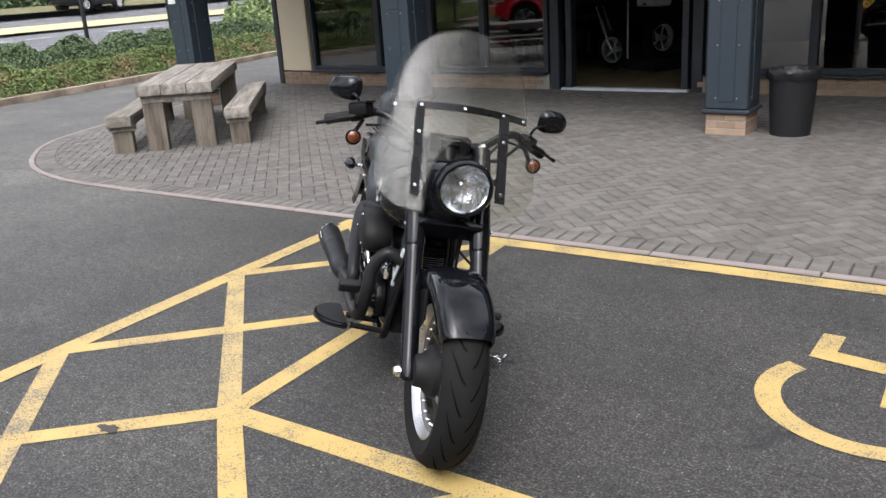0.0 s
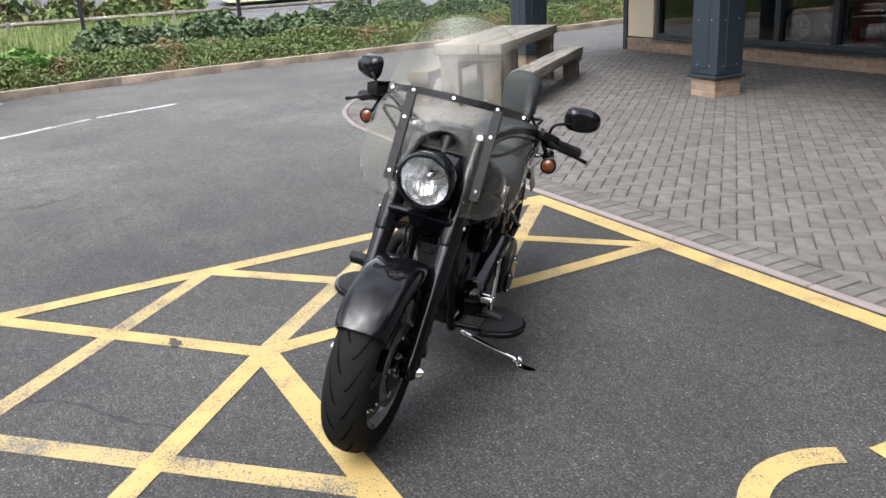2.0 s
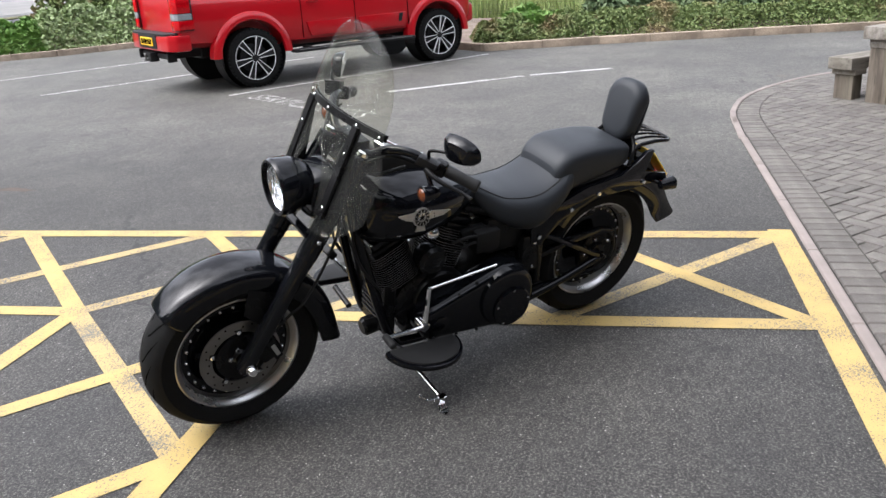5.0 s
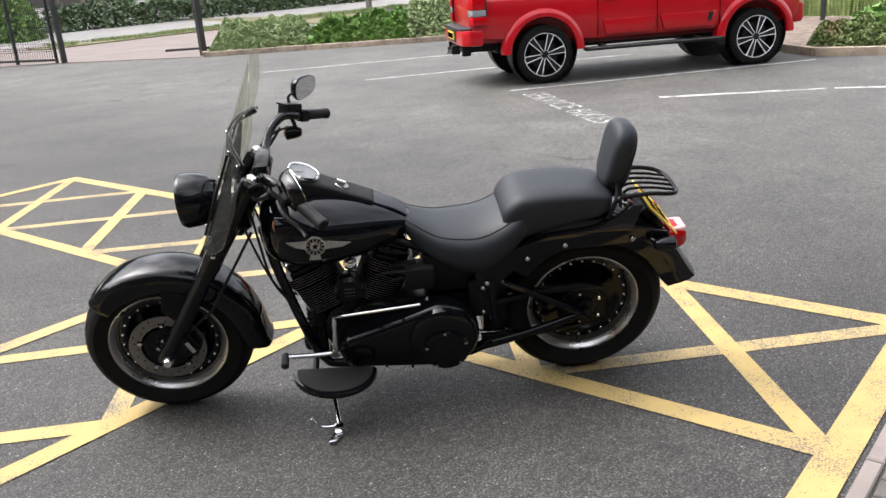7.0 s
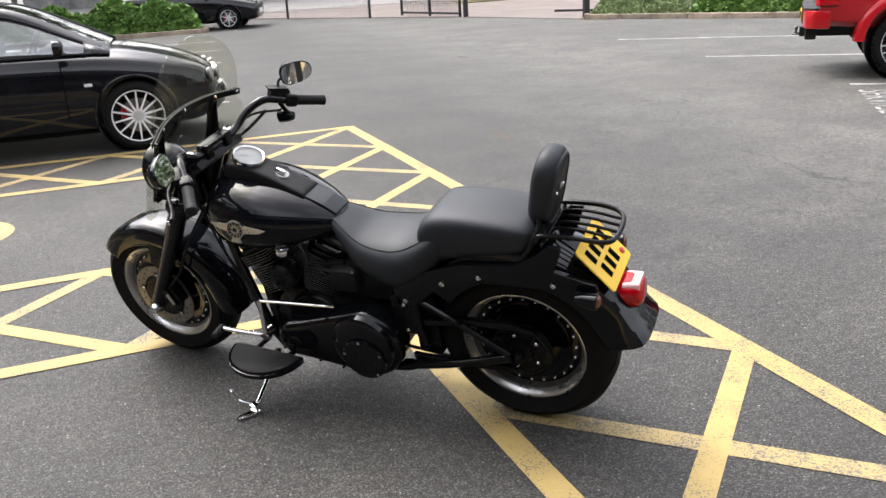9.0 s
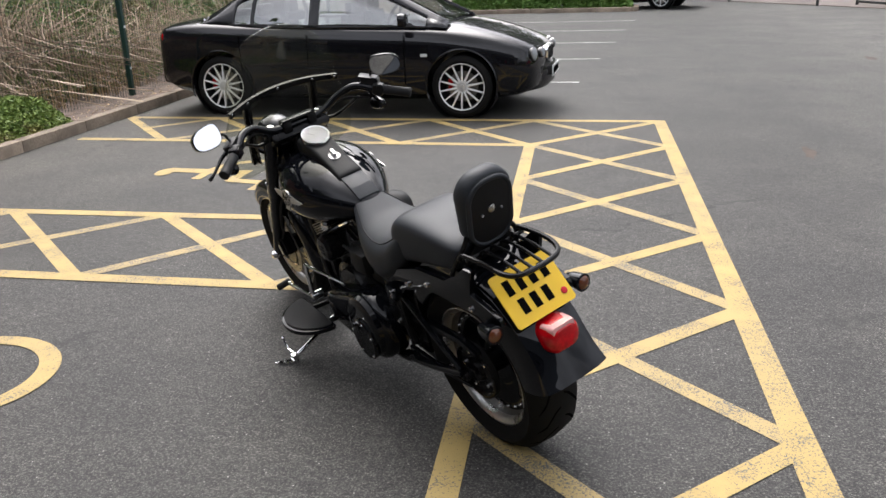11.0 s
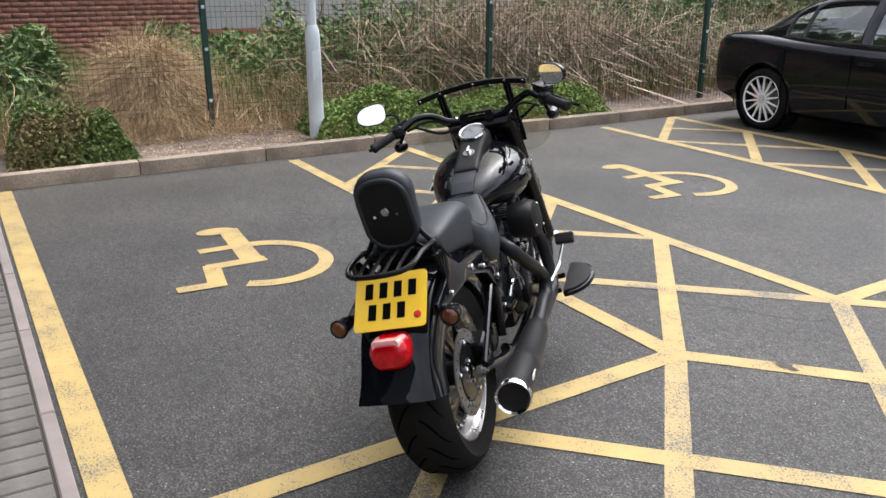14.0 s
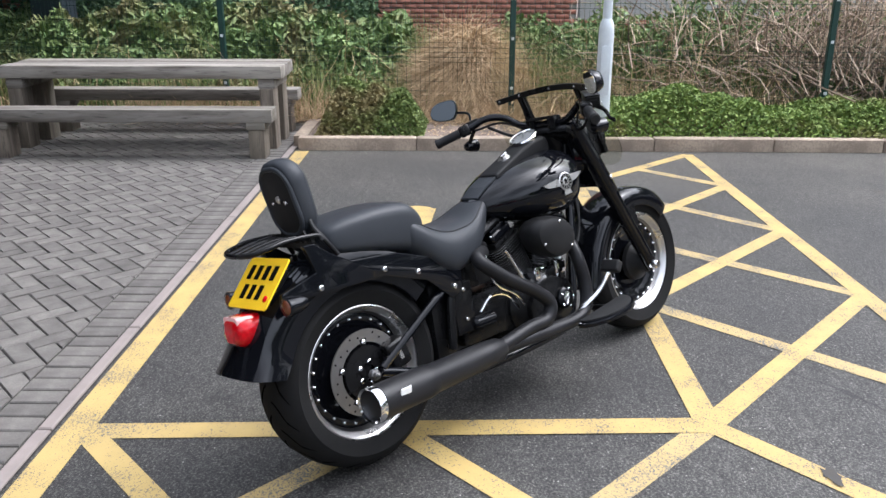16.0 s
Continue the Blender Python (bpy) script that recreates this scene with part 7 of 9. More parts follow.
        part("wing_mirror", box(B(), (0.78, sd * 1.02, 1.30), (0.12, 0.22, 0.20), 0.05, None, 3), RED_PAINT, car)
    rbp = [(-2.40, -0.90), (-2.58, -0.88), (-2.68, -0.78), (-2.70, -0.55), (-2.70, 0.55), (-2.68, 0.78), (-2.58, 0.88), (-2.40, 0.90)]
    rb_ = part("rear_bumper", prism(B(), rbp[::-1], 0.58, 0.79, "z", 0.03), RED_PAINT, car, "red rear bumper with a black step pad")
    part("bumper_step", prism(B(), [(x_ - 0.006, y_ * 0.92) for x_, y_ in rbp][::-1], 0.785, 0.815, "z", 0.010), TRIM, rb_, "black ribbed step pad")
    part("bumper_recess", box(B(), (-2.695, 0, 0.70), (0.03, 0.78, 0.19), 0.02, None, 2), TRIM, rb_, "black plate recess")
    part("number_plate", box(B(), (-2.715, 0.0, 0.70), (0.012, 0.52, 0.11), 0.003), PLATE, car, "yellow rear plate with dark bars")
    for k in range(7):
        part("plate_bar", box(B(), (-2.723, -0.20 + 0.066 * k, 0.70), (0.003, 0.045, 0.07)), GROOVE, car)
    tow = part("tow_bar", rod(B(), (-2.58, -0.62, 0.50), (-2.58, 0.62, 0.50), 0.045, None, 12, 0.01), TRIM, car, "black tow bar under the bumper")
    for sd in (-1, 1):
        part("tow_arm", box(B(), (-2.36, sd * 0.42, 0.52), (0.48, 0.03, 0.12), 0.008), TRIM, tow)
        part("tow_end", box(B(), (-2.60, sd * 0.62, 0.50), (0.13, 0.05, 0.13), 0.02, None, 2), TRIM, tow)
    part("tow_plate", box(B(), (-2.66, 0, 0.48), (0.12, 0.14, 0.12), 0.012, None, 2), TRIM, tow)
    part("tow_ball", lathe(B(), (-2.76, 0, 0.47), (0, 0, 1), [(-0.03, 0.05), (-0.02, 0.05), (-0.01, 0.014), (0.03, 0.014), (0.04, 0.02), (0.055, 0.025), (0.07, 0.02), (0.078, 0.004)], 16), RIM_BARREL, tow, "steel tow ball")
    part("tow_neck", box(B(), (-2.73, 0, 0.45), (0.12, 0.05, 0.03), 0.008), TRIM, tow)
    part("front_bumper", box(B(), (2.27, 0, 0.68), (0.20, 1.5, 0.30), 0.07, None, 3), RED_PAINT, car)
    part("grille", box(B(), (2.33, 0, 0.90), (0.05, 0.95, 0.18), 0.02, None, 2), CHROME, car)
    part("chassis", box(B(), (0, 0, 0.50), (4.3, 0.9, 0.16), 0.03), TRIM, car)
    for x in (wb / 2, -wb / 2):
        part("axle", rod(B(), (x, -0.7, R), (x, 0.7, R), 0.06), TRIM, car)
    return car


# hub of the near front wheel and of the near rear wheel give its place and heading
HEAD = math.degrees(math.atan2(0.16 + 1.894, -11.68 + 9.30))
cmid = Vector(((-11.68 - 9.30) / 2, (0.16 - 1.894) / 2)) - Vector((math.sin(radians(HEAD)), -math.cos(radians(HEAD)))) * 0.93
pickup(pose(cmid.x, cmid.y, 0, 0, 0, HEAD))


# ---- picnic tables, bin, lamp post, fence, gates ----
def sleeper(bm, c, s, bev=0.012):
    box(bm, c, s, bev, None, 2)
    return bm


def picnic_table(m, L, label, wide=1.0, off=0.64, hs=1.0):
    """A table of heavy sleepers with a bench on each side, off metres from its middle."""
    t = thing("picnic_table", m, label, "picnic table", "picnic tables")
    for k in range(3):
        o = part("top_sleeper", sleeper(B(), (0, (-0.225 + 0.225 * k) * wide, 0.715 * hs + random.uniform(-0.004, 0.004)), (L, 0.2225 * wide, 0.115)), WOOD, t, "grey weathered timber beam")
        o.matrix_local = pose(random.uniform(-0.015, 0.015), 0, 0, 0, 0, random.uniform(-0.25, 0.25))
    for sx in (-1, 1):
        for sy in (-1, 1):
            part("table_leg", sleeper(B(), (sx * (L / 2 - 0.14), sy * 0.215 * wide, 0.285 * hs), (0.13, 0.215, 0.57 * hs)), WOOD_UP, t)
            part("bench_leg", sleeper(B(), (sx * (L / 2 - 0.16), sy * off, 0.135 * hs), (0.14, 0.205, 0.27 * hs)), WOOD_UP, t)
            part("bench_block", sleeper(B(), (sx * (L / 2 - 0.16), sy * off, 0.302 * hs), (0.17, 0.22 * wide, 0.062), 0.008), WOOD, t)
        part("table_rail", sleeper(B(), (sx * (L / 2 - 0.14), 0, 0.613 * hs), (0.15, 0.62 * wide, 0.086), 0.008), WOOD, t)
    for sy in (-1, 1):
        part("bench_sleeper", sleeper(B(), (0, sy * off, 0.39 * hs), (L - 0.02, 0.225 * wide, 0.115)), WOOD, t, "weathered timber bench beam with green algae")
    return t


picnic_table(pose(-7.90, 6.55, 0, 0, 0, 132.5), 2.65, "weathered grey timber picnic table with benches on brick paving", 1.18, 0.62, 0.93)
picnic_table(pose(3.10, 5.85, 0, 0, 0, 92), 2.6, "long weathered timber picnic table with benches near the fence")

bn = thing("litter_bin", pose(-1.38, 8.14, 0), "black ribbed plastic bin with a bag over its rim", "bin")
body = lathe(B(), (0, 0, 0), (0, 0, 1), [(0.0, 0.16), (0.012, 0.178), (0.10, 0.184), (0.45, 0.205), (0.56, 0.212), (0.565, 0.225), (0.60, 0.228), (0.605, 0.215), (0.55, 0.20), (0.05, 0.165)], 40)
part("bin_body", body, TRIM, bn)
bag = B()
rings = []
for z, r in ((0.53, 0.221), (0.565, 0.234), (0.60, 0.240), (0.625, 0.228), (0.618, 0.205), (0.57, 0.19)):
    rings.append([((r + 0.005 * math.sin(7 * a + 30 * z) + 0.005 * math.sin(23 * a)) * math.cos(a), (r + 0.005 * math.sin(7 * a + 30 * z) + 0.005 * math.sin(23 * a)) * math.sin(a), z + 0.006 * math.sin(9 * a + z * 40)) for a in np.arange(60) * 6.283185 / 60])
skin(bag, rings, True, False)
part("bin_bag", bag, mat("black_bag_film", (0.012, 0.012, 0.013), None, 0.5, spec=0.3), bn, "crumpled black bag edge")

lp = thing("lamp_post", pose(3.31, 1.55, 0), "grey galvanised steel lamp post in the shrub bed", "lamp post")
part("lower_tube", lathe(B(), (0, 0, 0.0), (0, 0, 1), [(0, 0.074), (1.06, 0.071), (1.12, 0.066), (1.17, 0.045)], 28), GALV, lp)
part("upper_tube", lathe(B(), (0, 0, 1.16), (0, 0, 1), [(0, 0.044), (4.8, 0.034)], 20), GALV, lp)
dp = prism(B(), rounded(0.085, 0.46, 0.02, 4), -0.0045, 0.0045, "x", 0.002)
o = part("access_door", dp, GALV, lp, "flush access door")
o.matrix_local = pose(-0.0705, 0, 0.70)
part("lantern", box(B(), (-0.35, 0, 5.95), (0.7, 0.22, 0.10), 0.04, None, 3), GALV, lp)


def mesh_panel(root, p, q, h, z0, material, pitch=0.05, wire=0.0027, folds=(0.25, 0.70, 1.20, 1.70)):
    """A panel of thin upright wires with folded cross wires."""
    p, q = Vector(p), Vector(q)
    d = (q - p)
    L = d.length
    a = math.degrees(math.atan2(d.y, d.x))
    b = B()
    k = int(L / pitch)
    for i in range(k + 1):
        x = (i + 0.5) * L / (k + 1)
        box(b, (x, 0, z0 + h / 2), (wire, wire, h))
    zs = [z0 + 0.2 * j for j in range(int(h / 0.2) + 1)]
    for z in zs:
        box(b, (L / 2, 0.004, z), (L, wire, wire))
    for f in folds:
        for dz, dy in ((-0.05, 0.0), (0.0, 0.022), (0.05, 0.0)):
            box(b, (L / 2, dy, z0 + f + dz), (L, wire * 1.3, wire * 1.3))
    o = part("mesh_panel", b, material, root, "", False)
    o["kind"] = "stuff"
    o.matrix_local = pose(p.x, p.y, 0, 0, 0, a)
    return o


def post_fence(name, pts, h, z0, material, label, r=0.03, pitch=0.05, clips=True):
    f = thing(name, None, label, "fence", kind="structure")
    for i, p in enumerate(pts):
        part("post", box(B(), (p[0], p[1], z0 + h / 2), (2 * r, 2 * r, h + 0.08), 0.006), material, f)
        if clips:
            for z in (0.35, 0.85, 1.25, 1.7):
                part("clip", box(B(), (p[0] - r - 0.004, p[1], z0 + z), (0.008, 0.03, 0.03), 0.002), GALV, f)
    for p, q in zip(pts, pts[1:]):
        mesh_panel(f, p, q, h, z0, material, pitch)
    return f


post_fence("mesh_fence", [(4.55, 8.6), (4.3, 5.5), (4.04, 2.40), (3.78, -0.71), (3.54, -3.78), (3.2, -7.0), (3.15, -10.1), (3.3, -13.2)], 1.95, 0.08, GREEN_POST, "green steel mesh fence with square posts")
DARK = mat("black_coated_steel", (0.012, 0.013, 0.014), None, 0.5)
post_fence("road_fence", [(-17.3, -4.6), (-17.8, -0.9), (-17.7, 2.4), (-18.0, 5.7), (-18.4, 9.0), (-19.0, 12.3), (-20.0, 15.6), (-21.3, 19.0)], 1.8, 0.05, DARK, "black mesh fence behind the shrub bed", 0.04, 0.05, False)
post_fence("yard_fence", [(-3.4, -24.6), (-5.43, -22.3), (-7.5, -19.75)], 2.2, 0.0, DARK, "black mesh fence beside the gate", 0.035, 0.05, False)
gt = thing("metal_gate", None, "open black mesh yard gate with a sign", "gate")
for p in ((-8.5, -19.7), (-9.5, -17.3), (-9.0, -18.5)):
    part("gate_stile", box(B(), (p[0], p[1], 1.05), (0.07, 0.07, 2.1), 0.008), DARK, gt)
ga = math.degrees(math.atan2(2.4, -1.0))
for z in (0.10, 2.05):
    o = part("gate_rail", box(B(), (1.30, 0, 0), (2.6, 0.05, 0.06), 0.006), DARK, gt)
    o.matrix_local = pose(-8.5, -19.7, z, 0, 0, ga)
mesh_panel(gt, (-8.5, -19.7), (-9.5, -17.3), 1.9, 0.12, DARK, 0.08, 0.008)
sg = part("gate_sign", box(B(), (0.75, -0.05, 1.42), (0.55, 0.012, 0.40), 0.004), WHITE, gt, "white warning sign with dark bars")
sg.matrix_local = pose(-8.5, -19.7, 0, 0, 0, ga)
SIGN_BLUE = mat("sign_ink", (0.03, 0.05, 0.20), None, 0.5)
for k in range(4):
    part("sign_bar", box(B(), (0.75, -0.059, 1.30 + 0.08 * k), (0.44 - 0.06 * (k % 2), 0.004, 0.035)), SIGN_BLUE, sg)
part("gate_post", box(B(), (-9.6, -17.1, 1.1), (0.12, 0.12, 2.3), 0.01), DARK, gt)
gp = thing("gate_post", pose(-11.5, -13.6, 0), "thick black steel gate post at the bed", "gate post")
part("post", box(B(), (0, 0, 1.15), (0.14, 0.14, 2.3), 0.01), DARK, gp)
o = part("gate_leaf_rail", box(B(), (0, 0, 0.12), (0.05, 2.0, 0.06), 0.006), DARK, gp)
o.matrix_local = pose(-0.6, -0.9, 0, 0, 0, 40)
o = part("gate_leaf_rail", box(B(), (0, 0, 2.05), (0.05, 2.0, 0.06), 0.006), DARK, gp)
o.matrix_local = pose(-0.6, -0.9, 0, 0, 0, 40)

# a parking notice on the column, small
nt = thing("column_notice", pose(-9.75, 7.91, 1.62), "small white parking notice fixed to the column", "sign")
part("notice_plate", box(B(), (-0.09, 0, 0), (0.16, 0.006, 0.24), 0.003), WHITE, nt)
part("notice_mark", lathe(B(), (-0.09, -0.003, 0.04), (0, -1, 0), [(0, 0.045), (0.002, 0.045)], 20), RED_LENS, nt)

# ---- things inside the workshop, seen through door and glass ----
sb = thing("display_board", pose(-6.9, 12.0, 0.025), "red upright display board inside the shop", "display board")
part("board", box(B(), (0, 0, 0.75), (0.42, 0.06, 1.5), 0.01), RED_PAINT, sb)
part("board_card", box(B(), (0.05, -0.034, 0.32), (0.26, 0.006, 0.14), 0.002), WHITE, sb)
for x, y, a, mt, lab in ((-7.9, 12.8, 20, RED_PAINT, "red show motorcycle inside the shop"), (-6.0, 13.2, -15, BLACK_CAR, "dark show motorcycle inside the shop"), (-4.19, 13.72, 60, WHITE, "white and black motorcycle on a workshop stand"), (0.6, 12.9, 10, BLACK_CAR, "dark show motorcycle inside the shop")):
    r = thing("show_motorcycle", pose(x, y, 0.20 if mt is WHITE else 0.025, 0, 0, a), lab, "motorcycle")
    for wx in (-0.72, 0.72):
        w_ = part("wheel", lathe(B(), (wx, -0.07, 0.31), (0, 1, 0), [(0, 0.21), (0.0, 0.27), (0.03, 0.31), (0.11, 0.31), (0.14, 0.27), (0.14, 0.21)], 36, caps=False), TYRE, r)
        part("rim", lathe(B(), (wx, -0.06, 0.31), (0, 1, 0), [(0, 0.215), (0.0, 0.19), (0.05, 0.18), (0.07, 0.18), (0.12, 0.19), (0.12, 0.215)], 36, caps=False), ALLOY, w_)
        part("hub", lathe(B(), (wx, -0.08, 0.31), (0, 1, 0), [(0, 0.05), (0.16, 0.05)], 16), ALLOY, w_)
        sm = finish(box(B(), (0.1, 0, 0), (0.19, 0.02, 0.03), 0.004), "spoke", ALLOY)
        shared_parts("spoke", sm, [Matrix.Translation((wx, 0, 0.31)) @ Matrix.Rotation(6.283185 * k / 5, 4, "Y") for k in range(5)], w_)
    part("tank", skin(B(), [oval(x2, zt, zb, w2) for x2, zt, zb, w2 in ((0.42, 0.85, 0.75, 0.06), (0.36, 0.95, 0.72, 0.15), (0.15, 0.97, 0.72, 0.17), (-0.1, 0.86, 0.74, 0.10))]), mt, r)
    part("seat", skin(B(), [oval(x2, zt, zb, w2) for x2, zt, zb, w2 in ((-0.08, 0.84, 0.74, 0.08), (-0.3, 0.82, 0.70, 0.15), (-0.6, 0.86, 0.72, 0.12), (-0.82, 0.88, 0.78, 0.08))]), LEATHER, r)
    part("engine", box(B(), (0.05, 0, 0.45), (0.55, 0.32, 0.42), 0.08, None, 3), SATIN, r)
    part("fork", rod(B(), (0.72, 0.08, 0.31), (0.42, 0.08, 1.0), 0.025), CHROME, r)
    part("fork", rod(B(), (0.72, -0.08, 0.31), (0.42, -0.08, 1.0), 0.025), CHROME, r)
    part("handlebar", tube(B(), [(0.22, 0.38, 1.06), (0.36, 0.2, 1.1), (0.42, 0, 1.03), (0.36, -0.2, 1.1), (0.22, -0.38, 1.06)], 0.014, 8), SATIN, r)
    if mt is WHITE:
        part("top_box", box(B(), (-0.86, 0, 0.95), (0.36, 0.44, 0.30), 0.05, None, 3), WHITE, r, "white top box")
        part("box_reflector", box(B(), (-1.043, 0, 0.84), (0.008, 0.09, 0.03), 0.003), RED_LENS, r, "red rear reflector")
lift = thing("bike_lift", pose(-4.19, 13.72, 0.025, 0, 0, 60), "low black motorcycle lift table", "lift")
part("lift_table", box(B(), (0, 0, 0.09), (2.3, 0.75, 0.17), 0.01), TRIM, lift)
tool = thing("floor_stand", pose(-5.02, 12.9, 0.025), "slim tool stand on the workshop floor", "stand")
part("pole", rod(B(), (0, 0, 0), (0, 0, 1.5), 0.015), GALV, tool)
for k in range(3):
    part("foot", rod(B(), (0, 0, 0.08), (0.3 * math.cos(2.1 * k), 0.3 * math.sin(2.1 * k), 0.012), 0.012), TRIM, tool)
ctn = thing("carton", pose(-5.55, 11.3, 0.025), "small open cardboard carton behind the glass", "box")
part("carton_body", box(B(), (0, 0, 0.16), (0.26, 0.2, 0.24), 0.004), mat("cardboard", (0.30, 0.20, 0.11), None, 0.8), ctn)


# ---- plants ----
def mesh_from(name, V, F, material):
    me = bpy.data.meshes.new(name)
    V, F = np.asarray(V, np.float32), np.asarray(F, np.int32)
    me.vertices.add(len(V))
    me.vertices.foreach_set("co", V.ravel())
    k = F.shape[1]
    me.loops.add(F.size)
    me.loops.foreach_set("vertex_index", F.ravel())
    me.polygons.add(len(F))
    me.polygons.foreach_set("loop_start", np.arange(0, F.size, k, dtype=np.int32))
    me.update(calc_edges=True)
    me.validate()
    me.materials.append(material)
    return me


RNG = np.random.default_rng(7)


def leaves(P0, size, up=0.4, fold=0.25, stretch=1.7):
    """Small folded leaves at points P0: vertices and quads (two halves each)."""
    n = len(P0)
    nrm = RNG.normal(size=(n, 3))
    nrm[:, 2] = np.abs(nrm[:, 2]) + up
    nrm /= np.linalg.norm(nrm, axis=1)[:, None]
    t = RNG.normal(size=(n, 3))
    t -= nrm * (t * nrm).sum(1)[:, None]
    t /= np.linalg.norm(t, axis=1)[:, None]
    s = np.cross(nrm, t)
    L = (size * RNG.uniform(0.6, 1.35, n))[:, None]
    a, tip = P0 - t * L * stretch / 2, P0 + t * L * stretch / 2 - nrm * L * 0.15
    mid = P0 - nrm * L * fold * 0.5
    l, r = P0 + s * L * 0.5 + nrm * L * fold * 0.5, P0 - s * L * 0.5 + nrm * L * fold * 0.5
    V = np.stack([a, l, tip, mid, r], 1).reshape(-1, 3)
    b = np.arange(n)[:, None] * 5
    F = np.concatenate([b + np.array([[0, 3, 2, 1]]), b + np.array([[0, 4, 2, 3]])], 0)
    return V, F


def leaf_stuff(name, P0, size, material, label, category, up=0.4, stretch=1.7):
    V, F = leaves(np.asarray(P0, float), size, up, 0.25, stretch)
    ob = new(name, mesh_from(name, V, F, material))
    return tagged(ob, label, category, kind="stuff")


def mound(poly_fn, n, top, z0, shell=0.16):
    """Points through the outer shell of a low clipped mass; poly_fn gives (x, y) and how far from its edge (0..1)."""
    out = []
    while len(out) < n:
        x, y, e = poly_fn()
        h = top * (1 - (1 - e) ** 1.9) * (0.80 + 0.40 * noise.noise(Vector((x * 1.3, y * 1.3, 3.1))) + 0.22 * noise.noise(Vector((x * 4.5, y * 4.5, 9.0))))
        z = z0 + max(0.02, h) - shell * random.random() ** 1.8 * (0.5 + h)
        if z > z0:
            out.append((x, y, z))
    return out


def along(path, w0, w1):
    """A sampler for a bed along a path, from w0 to w1 metres to its left."""
    P_ = [Vector(p) for p in path]
    L = [(b - a).length for a, b in zip(P_, P_[1:])]
    tot = sum(L)

    def f():
        s = random.random() * tot
        for (a, b), ln in zip(zip(P_, P_[1:]), L):
            if s <= ln:
                break
            s -= ln
        d = (b - a).normalized()
        w = random.uniform(w0, w1)
        p = a + d * min(s, ln) + Vector((-d.y, d.x)) * w
        e = min(1.0, min(w - w0, w1 - w) / (0.42 * (w1 - w0)), (p - P_[0]).dot((P_[1] - P_[0]).normalized()) / 0.26, (P_[-1] - p).dot((P_[-1] - P_[-2]).normalized()) / 0.26)
        return p.x, p.y, max(0.0, e)
    return f


IVY = leaf_mat("small_green_leaves", (0.075, 0.135, 0.027), (0.27, 0.35, 0.09), (0.33, 0.22, 0.10))
BRONZE = leaf_mat("bronze_green_leaves", (0.06, 0.10, 0.025), (0.20, 0.25, 0.07), (0.22, 0.16, 0.075))
HEDGE = leaf_mat("hedge_leaves", (0.060, 0.098, 0.026), (0.165, 0.205, 0.070), (0.20, 0.135, 0.075))
HEDGE_DARK = leaf_mat("dark_hedge_leaves", (0.045, 0.080, 0.034), (0.13, 0.17, 0.085))
BRIGHT = leaf_mat("laurel_leaves", (0.08, 0.17, 0.03), (0.17, 0.27, 0.075))
PALE_LEAF = leaf_mat("variegated_leaves", (0.16, 0.23, 0.08), (0.34, 0.40, 0.22))
WEED = leaf_mat("weed_leaves", (0.075, 0.135, 0.04), (0.21, 0.28, 0.10), (0.26, 0.20, 0.10))
STRAW = leaf_mat("dry_straw", (0.58, 0.43, 0.25), (0.30, 0.20, 0.11))
GRASS = leaf_mat("tall_grass", (0.10, 0.17, 0.04), (0.27, 0.30, 0.11))
TWIG = leaf_mat("bare_bramble", (0.55, 0.43, 0.31), (0.20, 0.14, 0.10))

# clipped shrubs of the near planter, with a gap where the lamp post stands
leaf_stuff("low_hedge", mound(along([(3.08, 1.60), (3.10, -1.98)], 0.0, 0.86), 34000, 0.42, 0.09), 0.024, IVY, "dense low green shrubs with browning patches", "hedge")
leaf_stuff("low_hedge", mound(along([(3.06, 4.30), (3.06, 3.26)], 0.0, 0.78), 17000, 0.52, 0.09), 0.022, BRONZE, "square low green shrub at the planter corner", "shrub")
# long beds by the road
RB = [(-12.95, 1.0), (-13.4, 2.55), (-13.87, 5.0), (-14.4, 8.6), (-15.3, 13.2), (-17.05, 19.0)]
leaf_stuff("road_hedge", mound(along(RB, 0.0, 1.7), 120000, 0.46, 0.09), 0.028, HEDGE, "low spreading green and bronze ground-cover shrubs", "hedge")
leaf_stuff("road_hedge", mound(along([(-14.7, 2.2), (-15.2, 5.0), (-15.7, 7.6)], 0.0, 1.9), 15000, 0.80, 0.09), 0.070, HEDGE_DARK, "taller dark green clipped hedge behind the shrubs", "hedge")
leaf_stuff("road_hedge", mound(along([(-15.8, 7.6), (-16.1, 8.6), (-17.0, 13.2), (-18.7, 19.0)], 0.0, 2.2), 90000, 0.82, 0.09), 0.034, HEDGE_DARK, "low feathery dark green ground-cover hedge", "hedge")
leaf_stuff("round_bush", mound(along([(-21.6, 18.8), (-20.4, 20.4)], -1.0, 1.0), 12000, 1.35, 0.05), 0.07, PALE_LEAF, "round pale green bush beside the column", "bush")
leaf_stuff("gate_shrub", mound(along([(-11.4, -13.3), (-13.0, -11.45)], 0.15, 1.9), 22000, 0.72, 0.09), 0.05, PALE_LEAF, "pale variegated green shrubs beside the gate", "shrub")
leaf_stuff("gate_shrub", mound(along([(-13.0, -11.45), (-14.5, -9.4)], 0.15, 1.8), 5000, 0.66, 0.09), 0.12, BRIGHT, "broad-leaved bright green plants in the bed", "shrub")
leaf_stuff("gate_shrub", mound(along([(-14.5, -9.4), (-17.4, -6.8)], 0.15, 1.9), 16000, 0.95, 0.09), 0.06, PALE_LEAF, "rounded pale green shrub in the bed", "shrub")
